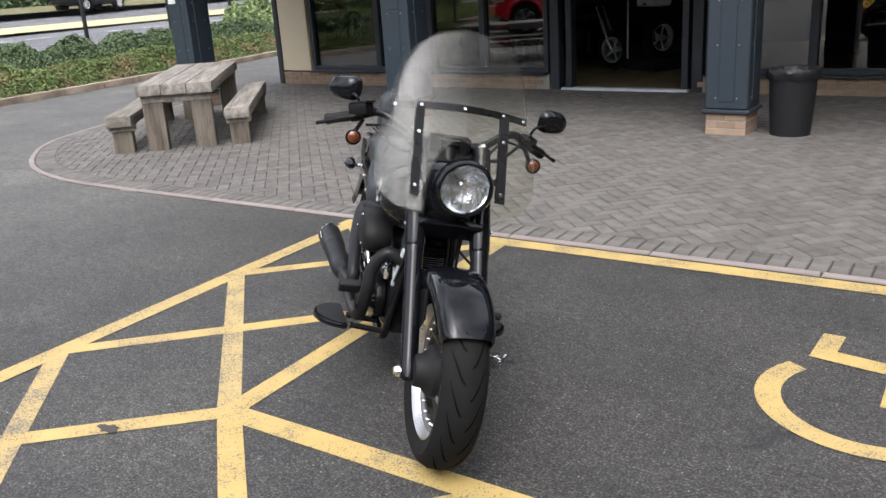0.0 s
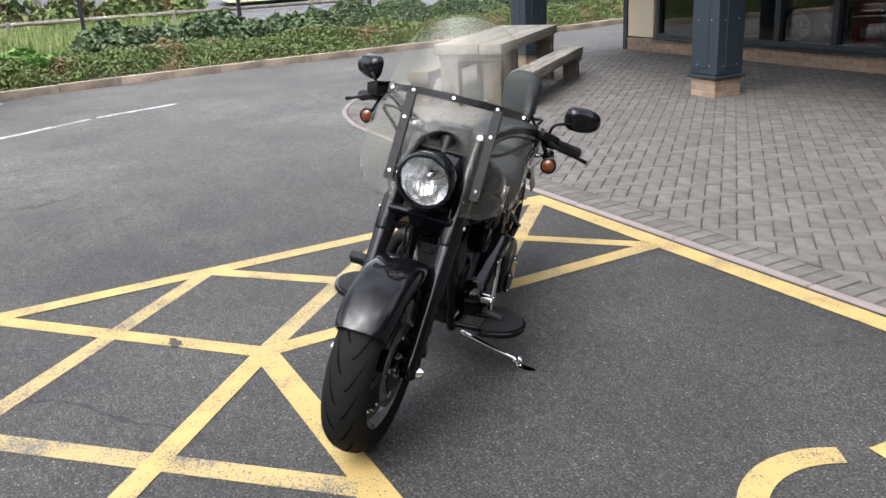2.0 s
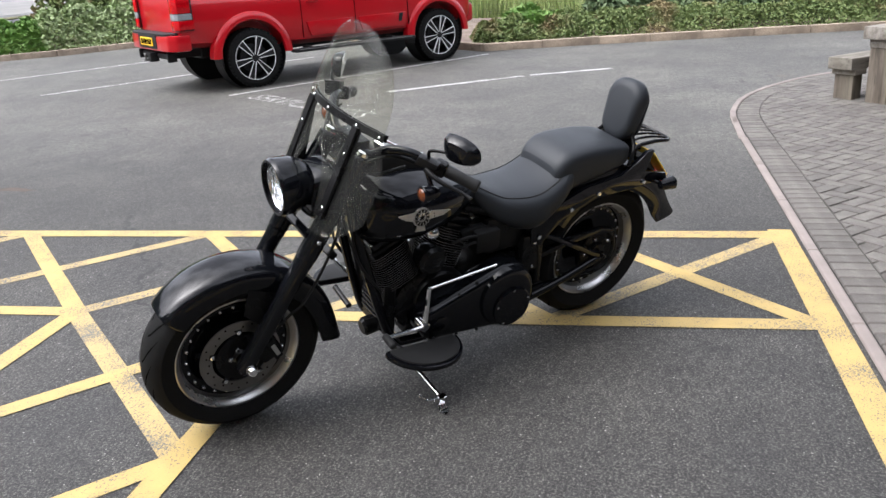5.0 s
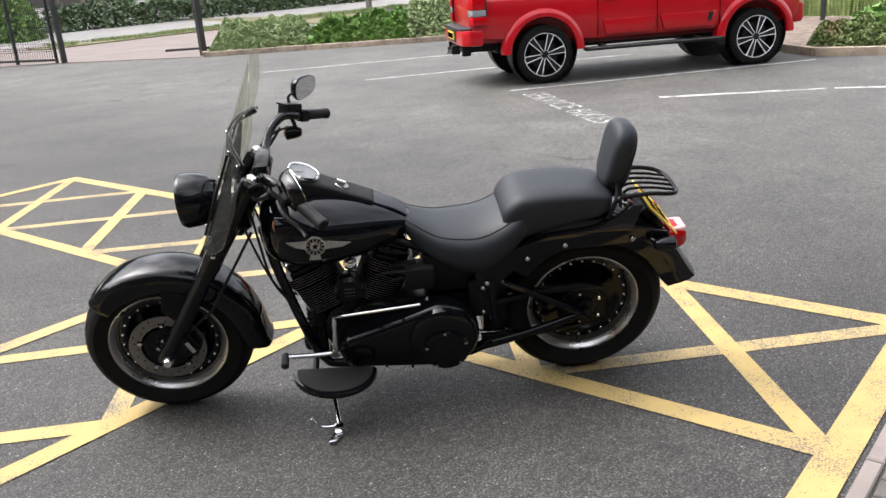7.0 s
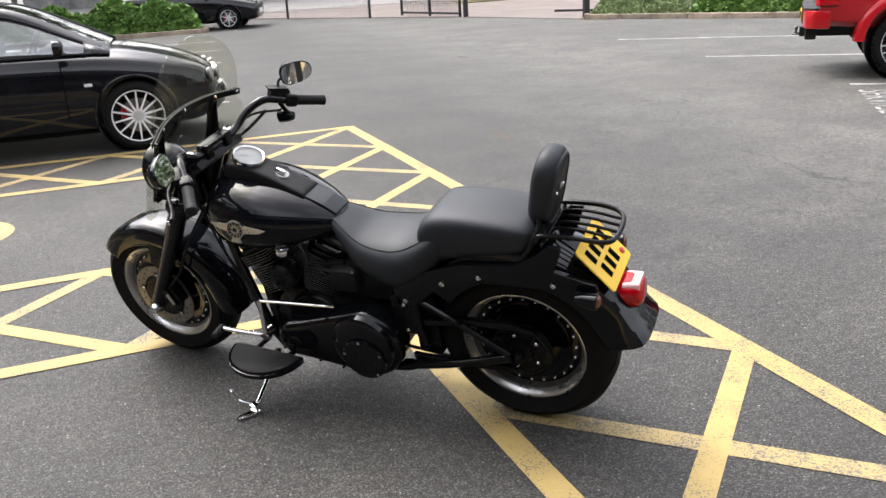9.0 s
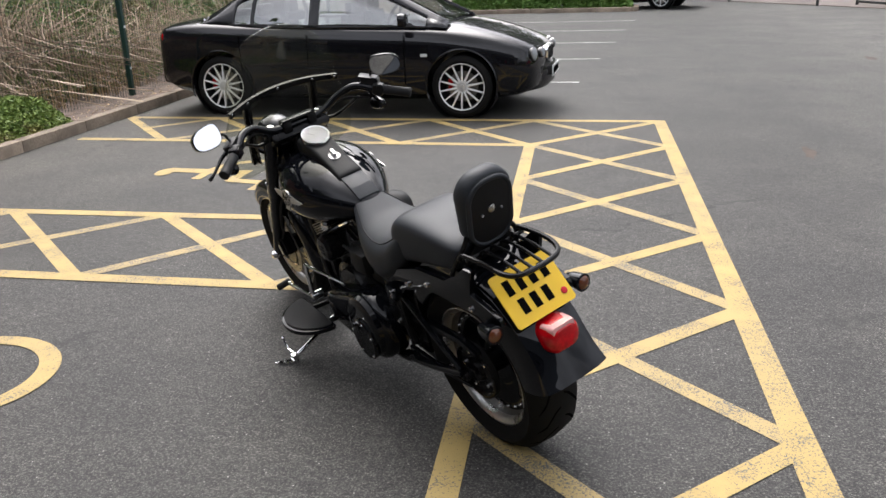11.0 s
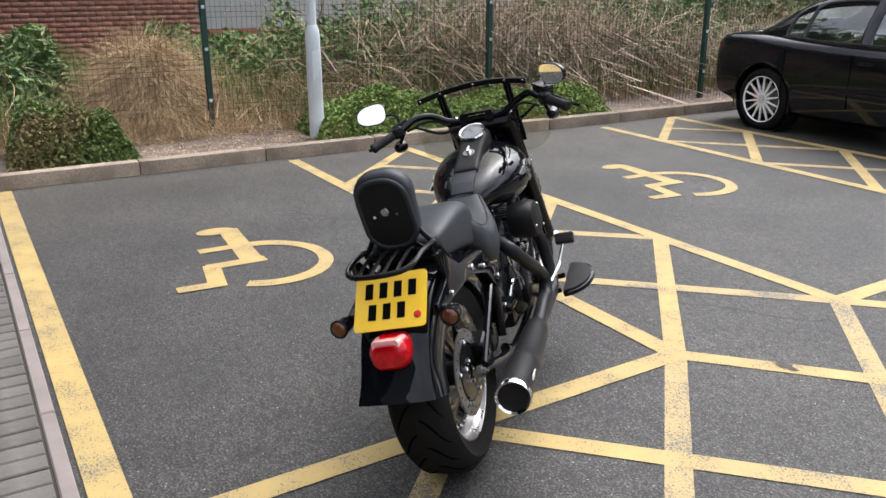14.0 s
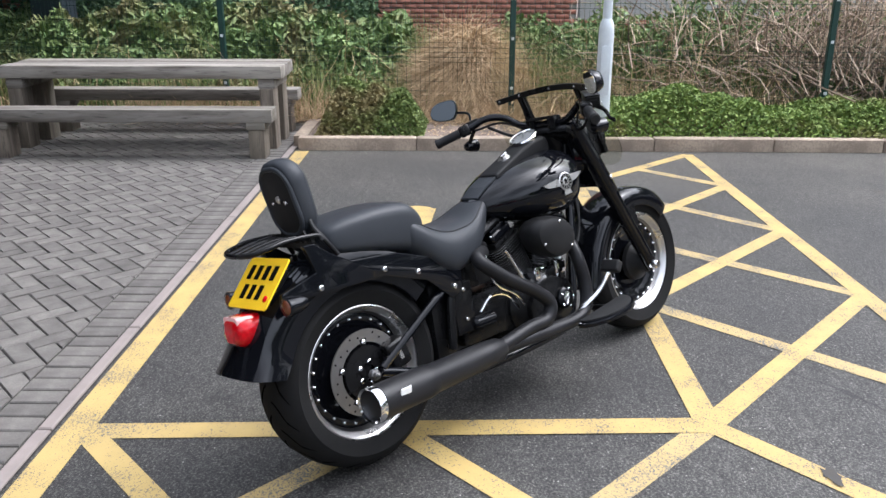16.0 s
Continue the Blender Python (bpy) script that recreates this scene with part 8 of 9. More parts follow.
leaf_stuff("corner_shrub", mound(along([(-14.4, 0.6), (-13.4, 1.4)], -0.2, 0.9), 3500, 0.5, 0.09), 0.10, BRIGHT, "fresh green leafy plants at the bed corner", "shrub")
leaf_stuff("corner_shrub", mound(along([(-13.0, 0.4), (-13.35, 1.7)], 0.0, 1.3), 9000, 0.42, 0.09), 0.035, HEDGE, "low bronze-green shrubs at the bed corner", "shrub")
leaf_stuff("laurel_bush", mound(along([(-2.5, -18.95), (2.6, -18.8)], -1.25, -0.05), 9000, 0.85, 0.09), 0.12, BRIGHT, "bright green laurel bushes behind the kerb", "shrub")


def blades(name, region, n, h0, h1, material, label, category, lean=0.35, w=0.006, z0=0.08):
    """Grass: thin bent blades, two quads each."""
    x0, x1, y0, y1 = region
    x, y = RNG.uniform(x0, x1, n), RNG.uniform(y0, y1, n)
    cl = np.array([noise.noise(Vector((a * 0.9, b * 0.9, 5.0))) for a, b in zip(x, y)])
    keep = cl > -0.28
    x, y, cl = x[keep], y[keep], cl[keep]
    n = len(x)
    h = RNG.uniform(h0, h1, n) * (0.75 + 0.7 * np.clip(cl, -0.3, 0.6))
    a = RNG.uniform(0, 6.283, n)
    d = np.stack([np.cos(a), np.sin(a), np.zeros(n)], 1)
    s = np.stack([-np.sin(a), np.cos(a), np.zeros(n)], 1) * (w / 2)
    base = np.stack([x, y, np.full(n, z0)], 1)
    up = np.array([0, 0, 1.0])
    ln = RNG.uniform(0.1, 1.0, n)[:, None] * lean
    p1 = base + (up * 0.55 + d * 0.18 * ln) * h[:, None]
    p2 = base + (up * (1.0 - 0.25 * ln) + d * ln) * h[:, None]
    V = np.stack([base - s, base + s, p1 + s, p1 - s, p2 + s * 0.25, p2 - s * 0.25], 1).reshape(-1, 3)
    b = np.arange(n)[:, None] * 6
    F = np.concatenate([b + np.array([[0, 1, 2, 3]]), b + np.array([[3, 2, 4, 5]])], 0)
    return tagged(new(name, mesh_from(name, V, F, material)), label, category, kind="stuff")


def twigs(name, centre, spread, n, ln, material, label, r=0.005, droop=0.5, z0=0.1):
    """A thicket of bent bare stems, three-sided."""
    V, F = [], []
    for _ in range(n):
        p = Vector((random.gauss(centre[0], spread[0]), random.gauss(centre[1], spread[1]), z0 + random.uniform(0, spread[2]) * 0.3))
        a = random.uniform(0, 6.283)
        d = Vector((math.cos(a) * 0.6, math.sin(a) * 0.6, random.uniform(0.2, 1.2))).normalized()
        L, rr = ln * random.uniform(0.4, 1.3), r * random.uniform(0.5, 1.5)
        k0 = len(V)
        m = 6
        for i in range(m):
            u, v = axes(d)
            for k in range(3):
                V.append(p + (u * math.cos(2.094 * k) + v * math.sin(2.094 * k)) * rr * (1 - 0.8 * i / m))
            d = (d + Vector((random.gauss(0, 0.22), random.gauss(0, 0.22), random.gauss(-0.10 * droop * i, 0.18)))).normalized()
            p = p + d * L / m
            if p.z < z0:
                p.z = z0 + 0.02
            p.x = max(p.x, 4.05)
        for i in range(m - 1):
            for k in range(3):
                F.append((k0 + 3 * i + k, k0 + 3 * i + (k + 1) % 3, k0 + 3 * i + 3 + (k + 1) % 3, k0 + 3 * i + 3 + k))
    return tagged(new(name, mesh_from(name, V, F, material)), label, "bramble", kind="stuff")


# rough ground behind the mesh fence
blades("tall_grass", (4.1, 9.0, -14, 10.5), 52000, 0.3, 0.85, GRASS, "tall yellowing grass behind the fence", "grass", 0.5, 0.008)
blades("dry_grass", (3.75, 6.2, -5, 9.5), 7000, 0.2, 0.50, STRAW, "dry straw-coloured grass along the fence", "grass", 0.7, 0.007)
leaf_stuff("weeds", mound(along([(4.25, 11), (4.35, 3.5)], 0.0, 3.4), 70000, 1.12, 0.09, 0.8), 0.045, WEED, "tangled green weeds behind the fence", "weeds", 0.3, 3.4)
leaf_stuff("weeds", mound(along([(5.2, 3.2), (4.5, 0.6), (4.3, -9.5)], 0.0, 3.6), 44000, 0.95, 0.09, 0.8), 0.045, WEED, "green weeds among the brambles", "weeds", 0.3, 2.6)
# the straw heap: fine strands combed down its sides


def strands(name, P0, D0, L, w, material, label, category, sag=0.5):
    """Long thin bent strands from points P0 along D0."""
    n, m = len(P0), 5
    d = D0 / np.linalg.norm(D0, axis=1)[:, None]
    step = (L * RNG.uniform(0.5, 1.3, n) / m)[:, None]
    side = np.cross(d, RNG.normal(size=(n, 3)))
    side *= (w / 2) / np.linalg.norm(side, axis=1)[:, None]
    p, rows_ = P0.copy(), []
    for i in range(m + 1):
        f = 1.0 - 0.8 * i / m
        rows_ += [p - side * f, p + side * f]
        d = d + RNG.normal(size=(n, 3)) * 0.12 - np.array([0, 0, sag / m])
        d /= np.linalg.norm(d, axis=1)[:, None]
        p = p + d * step
        p[:, 2] = np.maximum(p[:, 2], 0.10)
    V = np.stack(rows_, 1).reshape(-1, 3)
    b = np.arange(n)[:, None] * (2 * m + 2)
    F = np.concatenate([b + np.array([[2 * i, 2 * i + 1, 2 * i + 3, 2 * i + 2]]) for i in range(m)], 0)
    return tagged(new(name, mesh_from(name, V, F, material)), label, category, kind="stuff")


ka = RNG.uniform(0, 6.283, 16000)
kr = RNG.uniform(0, 1, 16000) ** 0.5
kp = np.stack([4.75 + 0.72 * kr * np.cos(ka), 2.88 + 0.66 * kr * np.sin(ka), 0.12 + 0.86 * (1 - kr ** 1.8) * RNG.uniform(0.7, 1.05, 16000)], 1)
kd = np.stack([np.cos(ka) * (0.4 + kr), np.sin(ka) * (0.4 + kr), 0.25 - 0.6 * kr], 1) + RNG.normal(size=(16000, 3)) * 0.45
strands("straw_heap", kp, kd, 0.42, 0.006, STRAW, "rounded heap of dry brown grass behind the fence", "dry grass", 0.8)
kp = np.stack([RNG.uniform(3.75, 5.2, 9000), RNG.uniform(-0.6, 6.5, 9000), np.full(9000, 0.1)], 1)
kd = RNG.normal(size=(9000, 3)) * 0.5 + np.array([0, 0, 0.9])
strands("dry_grass", kp, kd, 0.5, 0.005, STRAW, "flattened dry grass stems along the fence", "dry grass", 1.2)
twigs("bramble", (4.75, -1.6, 0), (0.55, 1.1, 2.6), 1500, 1.5, TWIG, "dense thicket of bare brown bramble stems", 0.009, 0.6)
twigs("bramble", (4.45, 0.8, 0), (0.45, 1.1, 0.7), 420, 1.2, STRAW, "arching dry stems behind the fence", 0.005, 0.9)
twigs("bramble", (4.3, -5.5, 0), (0.5, 1.8, 1.8), 900, 1.3, TWIG, "brown bramble stems behind the fence", 0.006, 0.7)
twigs("bramble", (4.6, 5.0, 0), (0.35, 1.8, 0.5), 260, 0.9, STRAW, "dry upright stems behind the picnic table", 0.004, 0.4)
IVY_WALL = leaf_mat("climbing_leaves", (0.04, 0.085, 0.035), (0.11, 0.17, 0.075))
leaf_stuff("climbing_bush", mound(along([(6.6, 9.5), (6.6, 4.2)], 0.0, 2.4), 30000, 1.55, 0.09, 1.0), 0.05, IVY_WALL, "dark green leafy bush against the brick wall", "bush", 0.2, 2.0)
leaf_stuff("climbing_bush", mound(along([(4.6, -3.0), (4.4, -12)], 0.9, 3.4), 34000, 2.3, 0.09, 1.2), 0.055, WEED, "tall leafy bushes behind the parked car", "bush", 0.2, 2.0)
leaf_stuff("climbing_bush", mound(along([(4.25, 1.6), (4.2, -5.2)], 0.0, 1.5), 15000, 1.5, 0.09, 1.0), 0.042, WEED, "green climbing leaves among the bramble stems", "bush", 0.2, 2.2)
# litter of dead leaves in the planter
pts = [(random.uniform(3.1, 3.9), random.uniform(1.6, 3.2), 0.098) for _ in range(500)] + [(random.uniform(3.1, 3.5), random.uniform(-13, 4.2), 0.098) for _ in range(1600)]
leaf_stuff("leaf_litter", pts, 0.016, STRAW, "scattered dead leaves on the planter soil", "leaf litter", 4.0)

# neighbour's wall and far side
def brick_wall(x, y0, y1, z0, z1):
    """Red bricks laid in courses on one long wall facing -x."""
    root = solid("wall_neighbour", box(B(), (x + 0.16, (y0 + y1) / 2, (z0 + z1) / 2), (0.28, y1 - y0, z1 - z0)), MORTAR, "red brick wall of the building behind the fence", "wall", kind="structure", smooth=False)
    bm = B()
    k = 0
    z = z0 + 0.0375
    V, F = [], []
    while z < z1:
        y = y0 + (0.1125 if k % 2 else 0.0)
        while y < y1 - 0.1:
            b0 = len(V)
            dx = random.uniform(-0.003, 0.003)
            for xx in (x + 0.006 + dx, x + 0.03):
                for yy, zz in ((y + 0.005, z - 0.0325), (y + 0.22, z - 0.0325), (y + 0.22, z + 0.0325), (y + 0.005, z + 0.0325)):
                    V.append((xx, yy, zz))
            F += [(b0, b0 + 3, b0 + 2, b0 + 1), (b0, b0 + 1, b0 + 5, b0 + 4), (b0 + 1, b0 + 2, b0 + 6, b0 + 5), (b0 + 2, b0 + 3, b0 + 7, b0 + 6), (b0 + 3, b0, b0 + 4, b0 + 7)]
            y += 0.225
        z += 0.075
        k += 1
    bm.free()
    o = new("brick_courses", mesh_from("brick_courses", V, F, RED_BRICK))
    o.parent = root
    tagged(o, kind="stuff")


brick_wall(9.3, 1.2, 12.0, 0.0, 4.8)
PALE_WALL = mat("pale_concrete_cladding", (0.42, 0.42, 0.40), (0.32, 0.31, 0.29), 0.8, big=1.2, fine=30)
wl_ = thing("wall_annex", None, "pale grey panelled wall behind the brambles", "wall", kind="structure")
for k in range(9):
    part("wall_panel", box(B(), (9.6, 0.15 - 2.0 * k, 1.9), (0.25, 1.98, 2.2), 0.01), PALE_WALL, wl_)
part("wall_base", box(B(), (9.58, -7.9, 0.4), (0.22, 18.0, 0.8)), RED_BRICK, wl_, "", False)

# road, verge and distance beyond the beds
slab("road", [(-70, -60), (-26, -60), (-26, 18), (-30, 60), (-70, 60)], -0.2, 0.012, mat("pale_worn_asphalt", (0.125, 0.125, 0.130), (0.095, 0.095, 0.10), 0.9, big=0.4, fine=90, bump=0.2), "pale worn public road", "road")
rd = B()
rd.faces.new([rd.verts.new(v) for v in ((-25.5, 7.0, 0.04), (-22.0, 44.0, 0.04), (-50.0, 62.0, 1.75), (-66.0, 10.0, 1.75))])
solid("road", rd, bpy.data.materials["pale_worn_asphalt"], "pale worn public road climbing away", "road", kind="structure", smooth=False)


def climb(x, y):
    """Height of the climbing road at a place."""
    return 0.04 + 1.71 * (-(x + 25.5) + 0.0946 * (y - 7.0)) / 26.9


def road_strip(name, x0, x1, y0, y1, lift, material, label, category):
    b = B()
    b.faces.new([b.verts.new((x, y, climb(x, y) + lift)) for x, y in ((x0, y0), (x0, y1), (x1, y1), (x1, y0))])
    return solid(name, b, material, label, category, kind="structure", smooth=False)


road_strip("central_hatching", -33.4, -36.1, 9.0, 40.0, 0.02, mat("pale_yellow_road_band", (0.42, 0.40, 0.20), (0.34, 0.33, 0.20), 0.9, big=0.8, fine=60), "pale yellow painted band along the road", "road marking")
for k in range(14):
    road_strip("road_dash", -30.6, -30.8, 8.6 + 1.72 * k, 9.6 + 1.72 * k, 0.02, WHITE_LINE, "white painted lane dash", "road marking")
road_strip("far_verge", -43.0, -56.0, 8.0, 58.0, 0.06, VERGE, "green grass verge beyond the road", "verge")
slab("verge", [(-25.9, -40), (-19, -12), (-18.5, 26), (-25.9, 30)], -0.2, 0.03, VERGE, "rough dry grass verge beside the road", "verge")
slab("pavement", [(-18.8, -45), (16, -45), (16, -19.5), (-3.8, -24.6), (-9.4, -17.4), (-11.2, -13.4), (-18.8, -15.2)], -0.2, 0.016, mat("pale_pavement", (0.165, 0.135, 0.120), (0.12, 0.10, 0.09), 0.9, big=1.0, fine=70, bump=0.2), "pale concrete pavement outside the gate", "pavement")
slab("street", [(-60, -48), (20, -48), (20, -27), (-60, -27)], -0.1, 0.028, mat("street_concrete", (0.225, 0.215, 0.205), (0.165, 0.158, 0.15), 0.9, big=0.4, fine=90), "pale concrete yard beyond the gate", "yard")
slab("street_verge", [(-40, -24.9), (-12, -24.9), (-12, -23.6), (-40, -23.6)], -0.1, 0.06, VERGE, "strip of grass beside the street", "verge")
# painted boundary wall and corrugated sheets across the yard
MURAL = mat("flaking_painted_wall", (0.34, 0.325, 0.30), (0.12, 0.12, 0.13), 0.85, big=1.6, fine=14, amount=0.9, bump=0.2, rnd=0.25, grain=0.7)
SHEET = mat("grey_corrugated_sheet", (0.27, 0.27, 0.275), (0.17, 0.165, 0.16), 0.6, big=3, fine=40)
yw = thing("wall_yard", pose(-10.9, -40.5, 0, 0, 0, -19.0), "patchy painted block wall across the yard", "wall", kind="structure")
for k in range(8):
    part("wall_panel", box(B(), (1.05 + 2.1 * k, 0, 1.5), (2.09, 0.22, 3.0), 0.012), MURAL, yw)
    part("wall_pier", box(B(), (2.1 * k, 0.02, 1.55), (0.24, 0.30, 3.1), 0.012), MURAL, yw)
sw_ = thing("sheet_fence", pose(-10.95, -40.5, 0, 0, 0, 160), "grey corrugated metal sheets beside the painted wall", "fence", kind="structure")
for k in range(2):
    wave = [(1.1 * k + 0.02 * i, 0.022 * math.sin(i * 1.2566)) for i in range(55)]
    part("sheet", prism(B(), wave + [(x_, y_ + 0.006) for x_, y_ in wave[::-1]], 0.02, 2.7, "z"), SHEET, sw_, "", False)
leaf_stuff("yard_bush", mound(along([(-12.6, -33.4), (-15.2, -31.2)], -1.3, 1.3), 9000, 2.3, 0.0, 0.9), 0.10, BRIGHT, "bright green bush standing in the yard", "bush")
blades("verge_grass", (-25.5, -18.7, 6, 11), 9000, 0.12, 0.35, GRASS, "short pale grass on the verge", "grass", 0.5, 0.014, 0.03)
blades("verge_grass", (-25.5, -18.7, -10, 6), 26000, 0.3, 0.9, GRASS, "tall pale grass on the verge", "grass", 0.5, 0.014, 0.03)
blades("verge_grass", (-30, -12.5, -24.8, -23.7), 6000, 0.1, 0.22, WEED, "short grass beside the street", "grass", 0.5, 0.014, 0.06)
tf = thing("timber_fence", None, "low weathered timber rail fence on the verge", "fence", kind="structure")
fp = [(-21.5, -3.0), (-22.0, 1.0), (-22.5, 5.0), (-23.0, 9.0), (-23.3, 11.5)]
for p in fp:
    part("rail_post", box(B(), (p[0], p[1], 0.4), (0.1, 0.1, 0.8), 0.01), WOOD, tf)
for p, q in zip(fp, fp[1:]):
    part("rail", rod(B(), (*p, 0.72), (*q, 0.72), 0.05, None, 8), WOOD, tf)


def tree(x, y, h, r, n, material, label, leaf=0.11):
    """A tapered trunk with limbs and a crown of many small leaves in uneven clumps."""
    t = thing("tree", pose(x, y, 0), label, "tree", "trees round the car park")
    tb = tube(B(), [(0, 0, -0.1), (0.05, 0.02, h * 0.25), (0.0, 0.08, h * 0.55), (0.1, 0.0, h * 0.85)], 0.1, 8, 4, [0.16, 0.12, 0.08, 0.03])
    part("trunk", tb, WOOD, t)
    P_ = []
    for k in range(9):
        a, z = random.uniform(0, 6.283), random.uniform(0.35, 0.9) * h
        e = Vector((math.cos(a) * r * random.uniform(0.4, 0.9), math.sin(a) * r * random.uniform(0.4, 0.9), z + 0.3))
        part("limb", tube(B(), [(0, 0, z * 0.8), e * 0.5 + Vector((0, 0, z * 0.45)), e], 0.04, 6, 3, [0.05, 0.03, 0.012]), WOOD, t)
        for _ in range(n // 9):
            P_.append(e + Vector((random.gauss(0, 0.28 * r), random.gauss(0, 0.28 * r), random.gauss(0, 0.22 * r))))
    V, F = leaves(np.array(P_), leaf, 0.2, 0.25, 1.8)
    o = new("crown", mesh_from("crown", V, F, material))
    o.parent = t
    o["kind"] = "stuff"


random.seed(5)
for k in range(11):
    tree(-30 - 45 * (k > 4) + random.uniform(-3, 3) - 4 * (k % 2), -26 + 7.0 * k + 12 * (k > 4), random.uniform(8, 11), random.uniform(2.6, 3.6), 2400, HEDGE_DARK if k % 2 else WEED, "leafy green tree beyond the road", 0.2)
# unseen dense trees, added so that the gloss black reflects dark foliage
for k in range(8):
    tree(14 + random.uniform(-1, 2), -22 + 6 * k, random.uniform(9, 12), random.uniform(3.2, 4.2), 4200, WEED if k % 2 else HEDGE_DARK, "unseen tall leafy tree beyond the neighbouring wall, added to darken reflections", 0.42)
# two tree rows added out of view to block the low southern sky
for k in range(8):
    tree(-32 + 6.5 * k, -47 + random.uniform(-2, 2), random.uniform(9, 13), random.uniform(2.6, 3.6), 2600, HEDGE_DARK if k % 2 else WEED, "added leafy tree beyond the street, darkens reflections")
for k in range(13):
    tree(-44 + 6.2 * k, -49 + random.uniform(-2, 2), random.uniform(19, 24), random.uniform(5, 6.5), 3600, HEDGE_DARK, "unseen tall dark tree beyond the street, added to block low sky", 0.42)
leaf_stuff("far_hedge", mound(along([(-47.8, 52), (-47.3, 10)], -3.0, 0.0), 20000, 4.2, 0.9, 1.4), 0.30, HEDGE_DARK, "tall dark green hedge beyond the road", "hedge")
leaf_stuff("far_hedge", mound(along([(-27, -20), (-27, 7)], 0.0, 2.0), 14000, 1.3, 0.0, 0.5), 0.16, HEDGE, "long green hedge beside the road", "hedge")
leaf_stuff("far_hedge", mound(along([(-42, -35.5), (-18, -35.5)], -2.0, 0.0), 9000, 1.5, 0.0, 0.5), 0.16, HEDGE_DARK, "dark green hedge beyond the street", "hedge")


# ---- block paving: herringbone at 45 degrees, a border course, a flush edging ----
EDGE = [(4.25, 4.502), (-3.45, 4.217), (-6.1, 4.119), (-6.9, 4.13), (-7.67, 4.28), (-8.3, 4.56), (-8.95, 5.02), (-9.3, 5.4), (-9.55, 5.8), (-9.78, 6.3), (-9.98, 7.0), (-11.0, 10.62)]
EDGE = EDGE[:2] + [(v.x, v.y) for v in curve_pts(EDGE[2:10], 4)] + EDGE[10:]
pv = thing("block_paving", None, "grey-brown herringbone block paving with pink edging", "paving", kind="structure")
inside = EDGE + [(4.25, 10.62)]
part("paving_bed", prism(B(), inside[::-1], -0.05, 0.004), JOINT, pv, "", False)
part("paving_bed", prism(B(), [(4.25, 7.0), (13.0, 7.0), (13.0, 10.62), (4.25, 10.62)], -0.05, 0.0035), JOINT, pv, "", False)


def inset(path, d):
    """The path moved d metres to its right-hand side (into the paving)."""
    P_ = [Vector(p) for p in path]
    out = []
    for i, p in enumerate(P_):
        a, b = P_[max(i - 1, 0)], P_[min(i + 1, len(P_) - 1)]
        t = (b - a).normalized()
        out.append(p + Vector((t.y, -t.x)) * d)
    return out


def walk_path(path, step):
    """Places and headings at even steps along a path."""
    P_ = [Vector(p) for p in path]
    out, carry = [], step / 2
    for a, b in zip(P_, P_[1:]):
        L = (b - a).length
        s = carry
        while s < L:
            out.append((a.lerp(b, s / L), math.atan2(b.y - a.y, b.x - a.x)))
            s += step
        carry = s - L
    return out


TOP = 0.014


def block_mesh(w, d, material, name, bev=0.005):
    b = B()
    vs = []
    for z, g in ((-0.004, 0.0), (TOP - bev, 0.0), (TOP, bev)):
        vs.append([b.verts.new((sx * (w / 2 - g), sy * (d / 2 - g), z)) for sx, sy in ((-1, -1), (1, -1), (1, 1), (-1, 1))])
    for p, q in zip(vs, vs[1:]):
        for i in range(4):
            b.faces.new((p[i], p[(i + 1) % 4], q[(i + 1) % 4], q[i]))
    b.faces.new(vs[-1])
    return finish(b, name, material, False)


em = block_mesh(0.905, 0.055, EDGING, "edging_stone", 0.006)
for p, a in walk_path(inset(EDGE, 0.03)[:3], 0.915) + walk_path(inset(EDGE, 0.03)[2:], 0.298):
    o = new("edging_stone", em)
    o.parent = pv
    o.matrix_world = pose(p.x, p.y, 0.001, 0, 0, math.degrees(a))
    if p.x < -6.3:
        o.scale = (0.325, 1, 1)
sm_ = block_mesh(0.093, 0.193, BLOCK, "border_block")
rest_v, rest_f = [], []


def rest_block(poly, z):
    """Adds a block of the far paving to the joined rest: a top and chamfers round any outline."""
    n = len(poly)
    c = sum((Vector(p) for p in poly), Vector((0, 0))) / n
    b0 = len(rest_v)
    for p in poly:
        rest_v.append((p[0], p[1], z + TOP - 0.005))
    for p in poly:
        q = c + (Vector(p) - c) * (1 - 0.006 / max((Vector(p) - c).length, 0.02))
        rest_v.append((q.x, q.y, z + TOP))
    rest_f.append([b0 + n + i for i in range(n)])
    for i in range(n):
        rest_f.append([b0 + i, b0 + (i + 1) % n, b0 + n + (i + 1) % n, b0 + n + i])


for p, a in walk_path(inset(EDGE, 0.165)[:3] + inset(EDGE, 0.165)[3:], 0.1035):
    if -5.5 < p.x < 2.6 and p.y < 5.0:
        o = new("border_block", sm_)
        o.parent = pv
        o.matrix_world = pose(p.x, p.y, random.uniform(-0.002, 0.001), random.uniform(-0.5, 0.5), random.uniform(-0.5, 0.5), math.degrees(a) + random.uniform(-0.6, 0.6))
    else:
        ca_, sa_ = math.cos(a), math.sin(a)
        rest_block([(p.x + ca_ * u - sa_ * v, p.y + sa_ * u + ca_ * v) for u, v in ((-0.0465, -0.0965), (0.0465, -0.0965), (0.0465, 0.0965), (-0.0465, 0.0965))], random.uniform(-0.002, 0.001))
bound = [(v.x, v.y) for v in inset(EDGE, 0.268)] + [(4.25, 10.6)]
bound = bound[::-1]


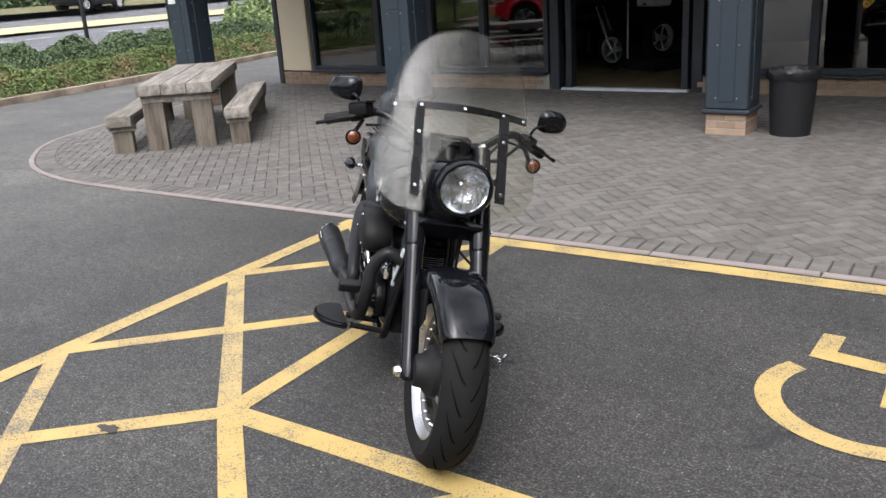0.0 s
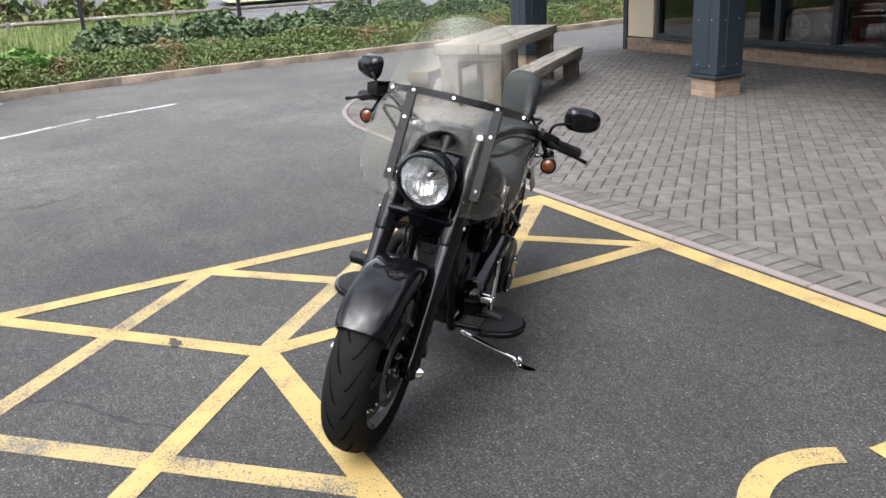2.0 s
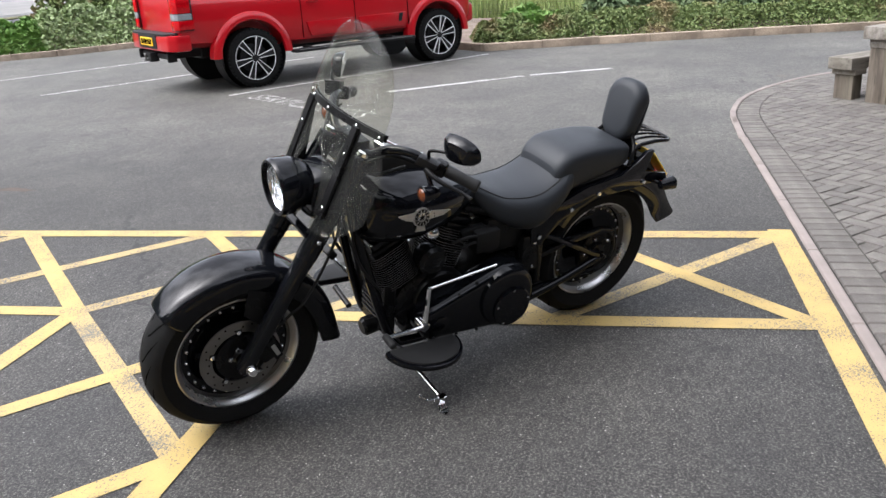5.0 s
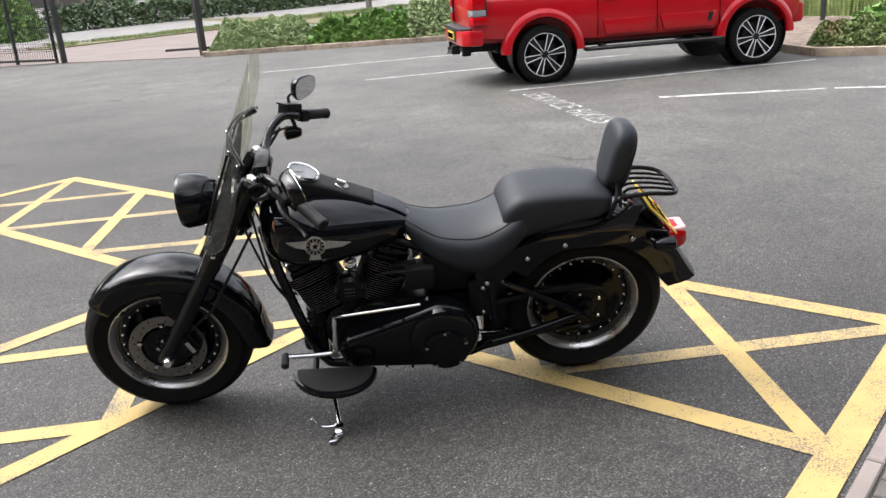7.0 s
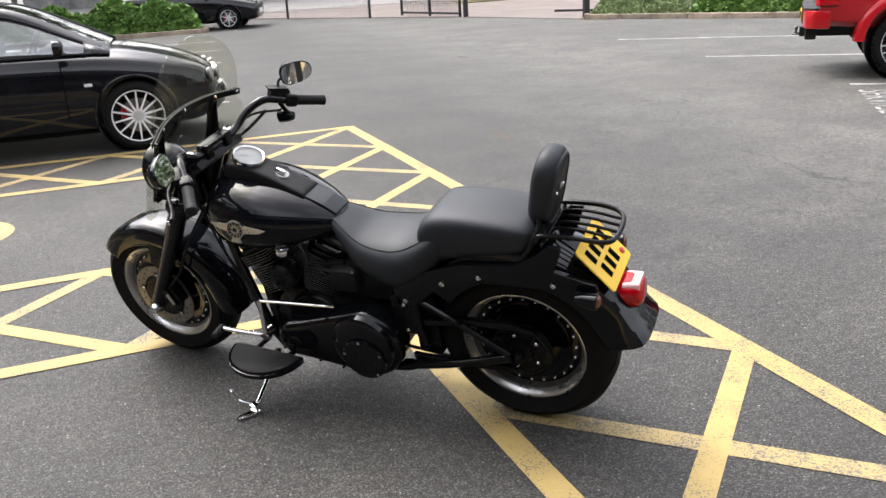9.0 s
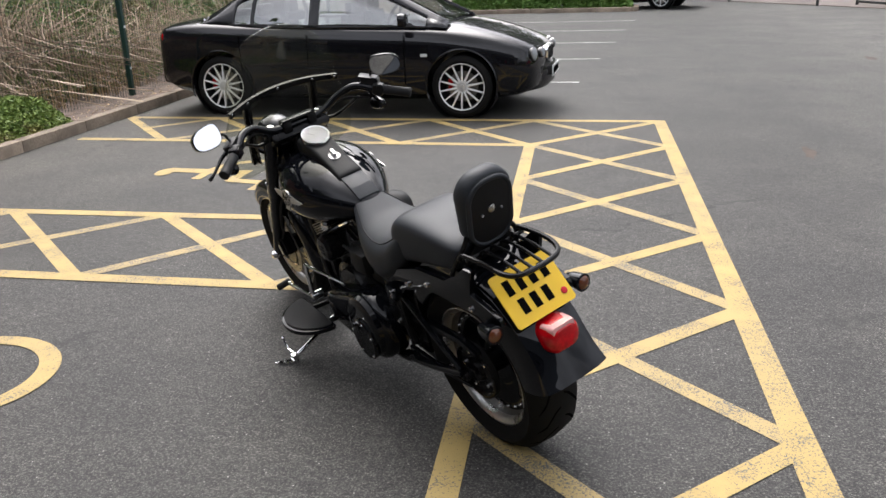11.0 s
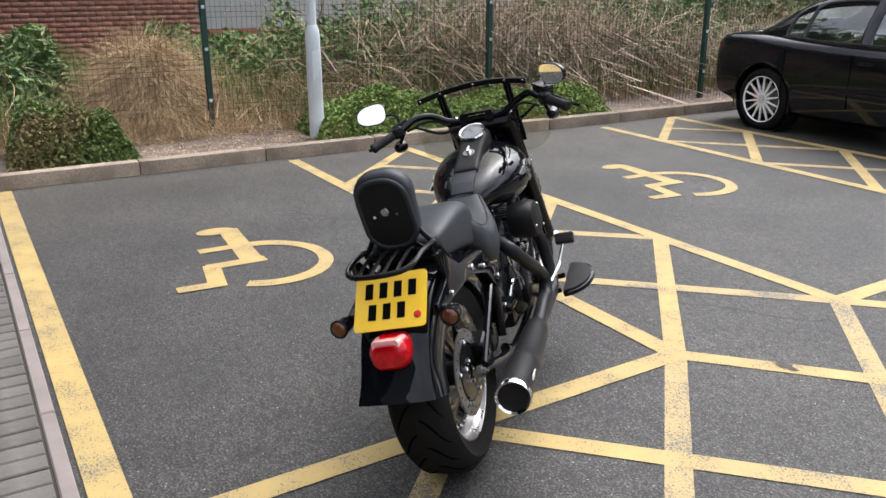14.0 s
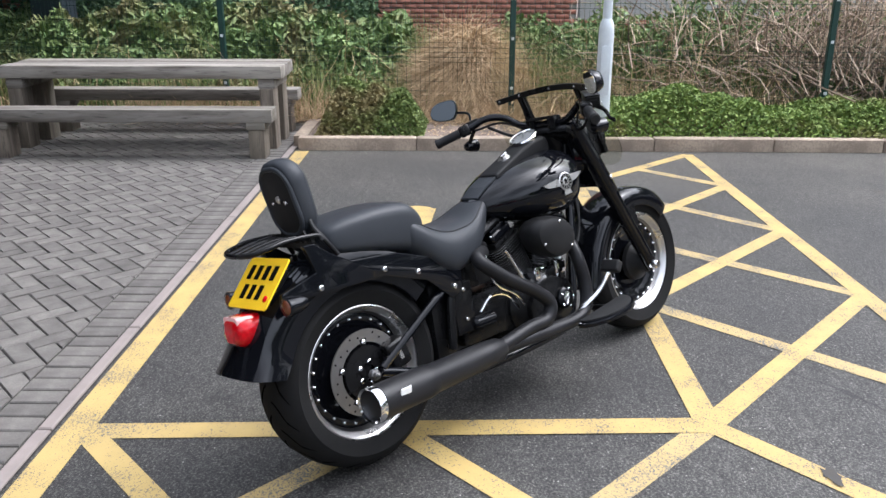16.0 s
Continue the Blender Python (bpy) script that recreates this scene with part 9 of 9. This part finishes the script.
def clip(poly):
    """The part of an outline inside the paving."""
    P_ = [Vector(p) for p in poly]
    for a, b in zip(bound, bound[1:] + bound[:1]):
        a, b = Vector(a), Vector(b)
        e = b - a
        side = [e.x * (p.y - a.y) - e.y * (p.x - a.x) for p in P_]
        if all(s >= 0 for s in side):
            continue
        out = []
        for i, p in enumerate(P_):
            q, s, t = P_[(i + 1) % len(P_)], side[i], side[(i + 1) % len(P_)]
            if s >= 0:
                out.append(p)
            if s * t < 0:
                out.append(p.lerp(q, s / (s - t)))
        P_ = out
        if len(P_) < 3:
            return []
    return P_


fm_ = block_mesh(0.1955, 0.0945, BLOCK, "paving_block")
U, G = 0.1015, math.sqrt(0.5)
near = 0
for i in range(-130, 130):
    for j in range(-130, 130):
        c = (i - j) % 4
        if c not in (0, 2):
            continue
        u0, v0, w, d = (i, j, 2, 1) if c == 0 else (i, j - 1, 1, 2)
        g_ = 0.034
        q = [(u0 + g_, v0 + g_), (u0 + w - g_, v0 + g_), (u0 + w - g_, v0 + d - g_), (u0 + g_, v0 + d - g_)]
        W = [(-3.0 + U * G * (u - v), 7.2 + U * G * (u + v)) for u, v in q]
        cx, cy = sum(p[0] for p in W) / 4, sum(p[1] for p in W) / 4
        if not (-11.1 < cx < 4.4 and 4.3 < cy < 10.7):
            continue
        P_ = clip(W)
        if len(P_) < 3:
            continue
        whole = len(P_) == 4 and all((Vector(a) - Vector(b)).length < 1e-4 for a, b in zip(P_, W))
        dz = random.uniform(-0.0025, 0.0012)
        if whole and -4.3 < cx < -1.3 and cy < 6.25 and near < 300:
            near += 1
            o = new("paving_block", fm_)
            o.parent = pv
            o.matrix_world = pose(cx, cy, dz, random.uniform(-0.6, 0.6), random.uniform(-0.6, 0.6), (45 if c == 0 else 135) + random.uniform(-0.7, 0.7))
        else:
            rest_block([(p[0], p[1]) for p in P_], dz)
me = bpy.data.meshes.new("far_paving_blocks")
me.from_pydata(rest_v, [], rest_f)
me.materials.append(BLOCK_REST)
o = new("far_paving_blocks", me)
o.parent = pv
tagged(o, kind="stuff")

# plinth bricks of the shop front, three courses
for x0, x1 in ((-10.6, -5.24), (-3.05, 4.4)):
    bmh = finish(box(B(), (0, 0, 0), (0.212, 0.03, 0.064), 0.004), "brick", BRICK)
    for k in range(3):
        x = x0 + (0.05 if k % 2 else 0.16)
        while x < x1 - 0.1:
            o = new("brick", bmh)
            o.parent = wall
            o.matrix_world = pose(x + 0.0, FY + 0.012 + random.uniform(-0.002, 0.002), 0.040 + 0.074 * k)
            x += 0.222
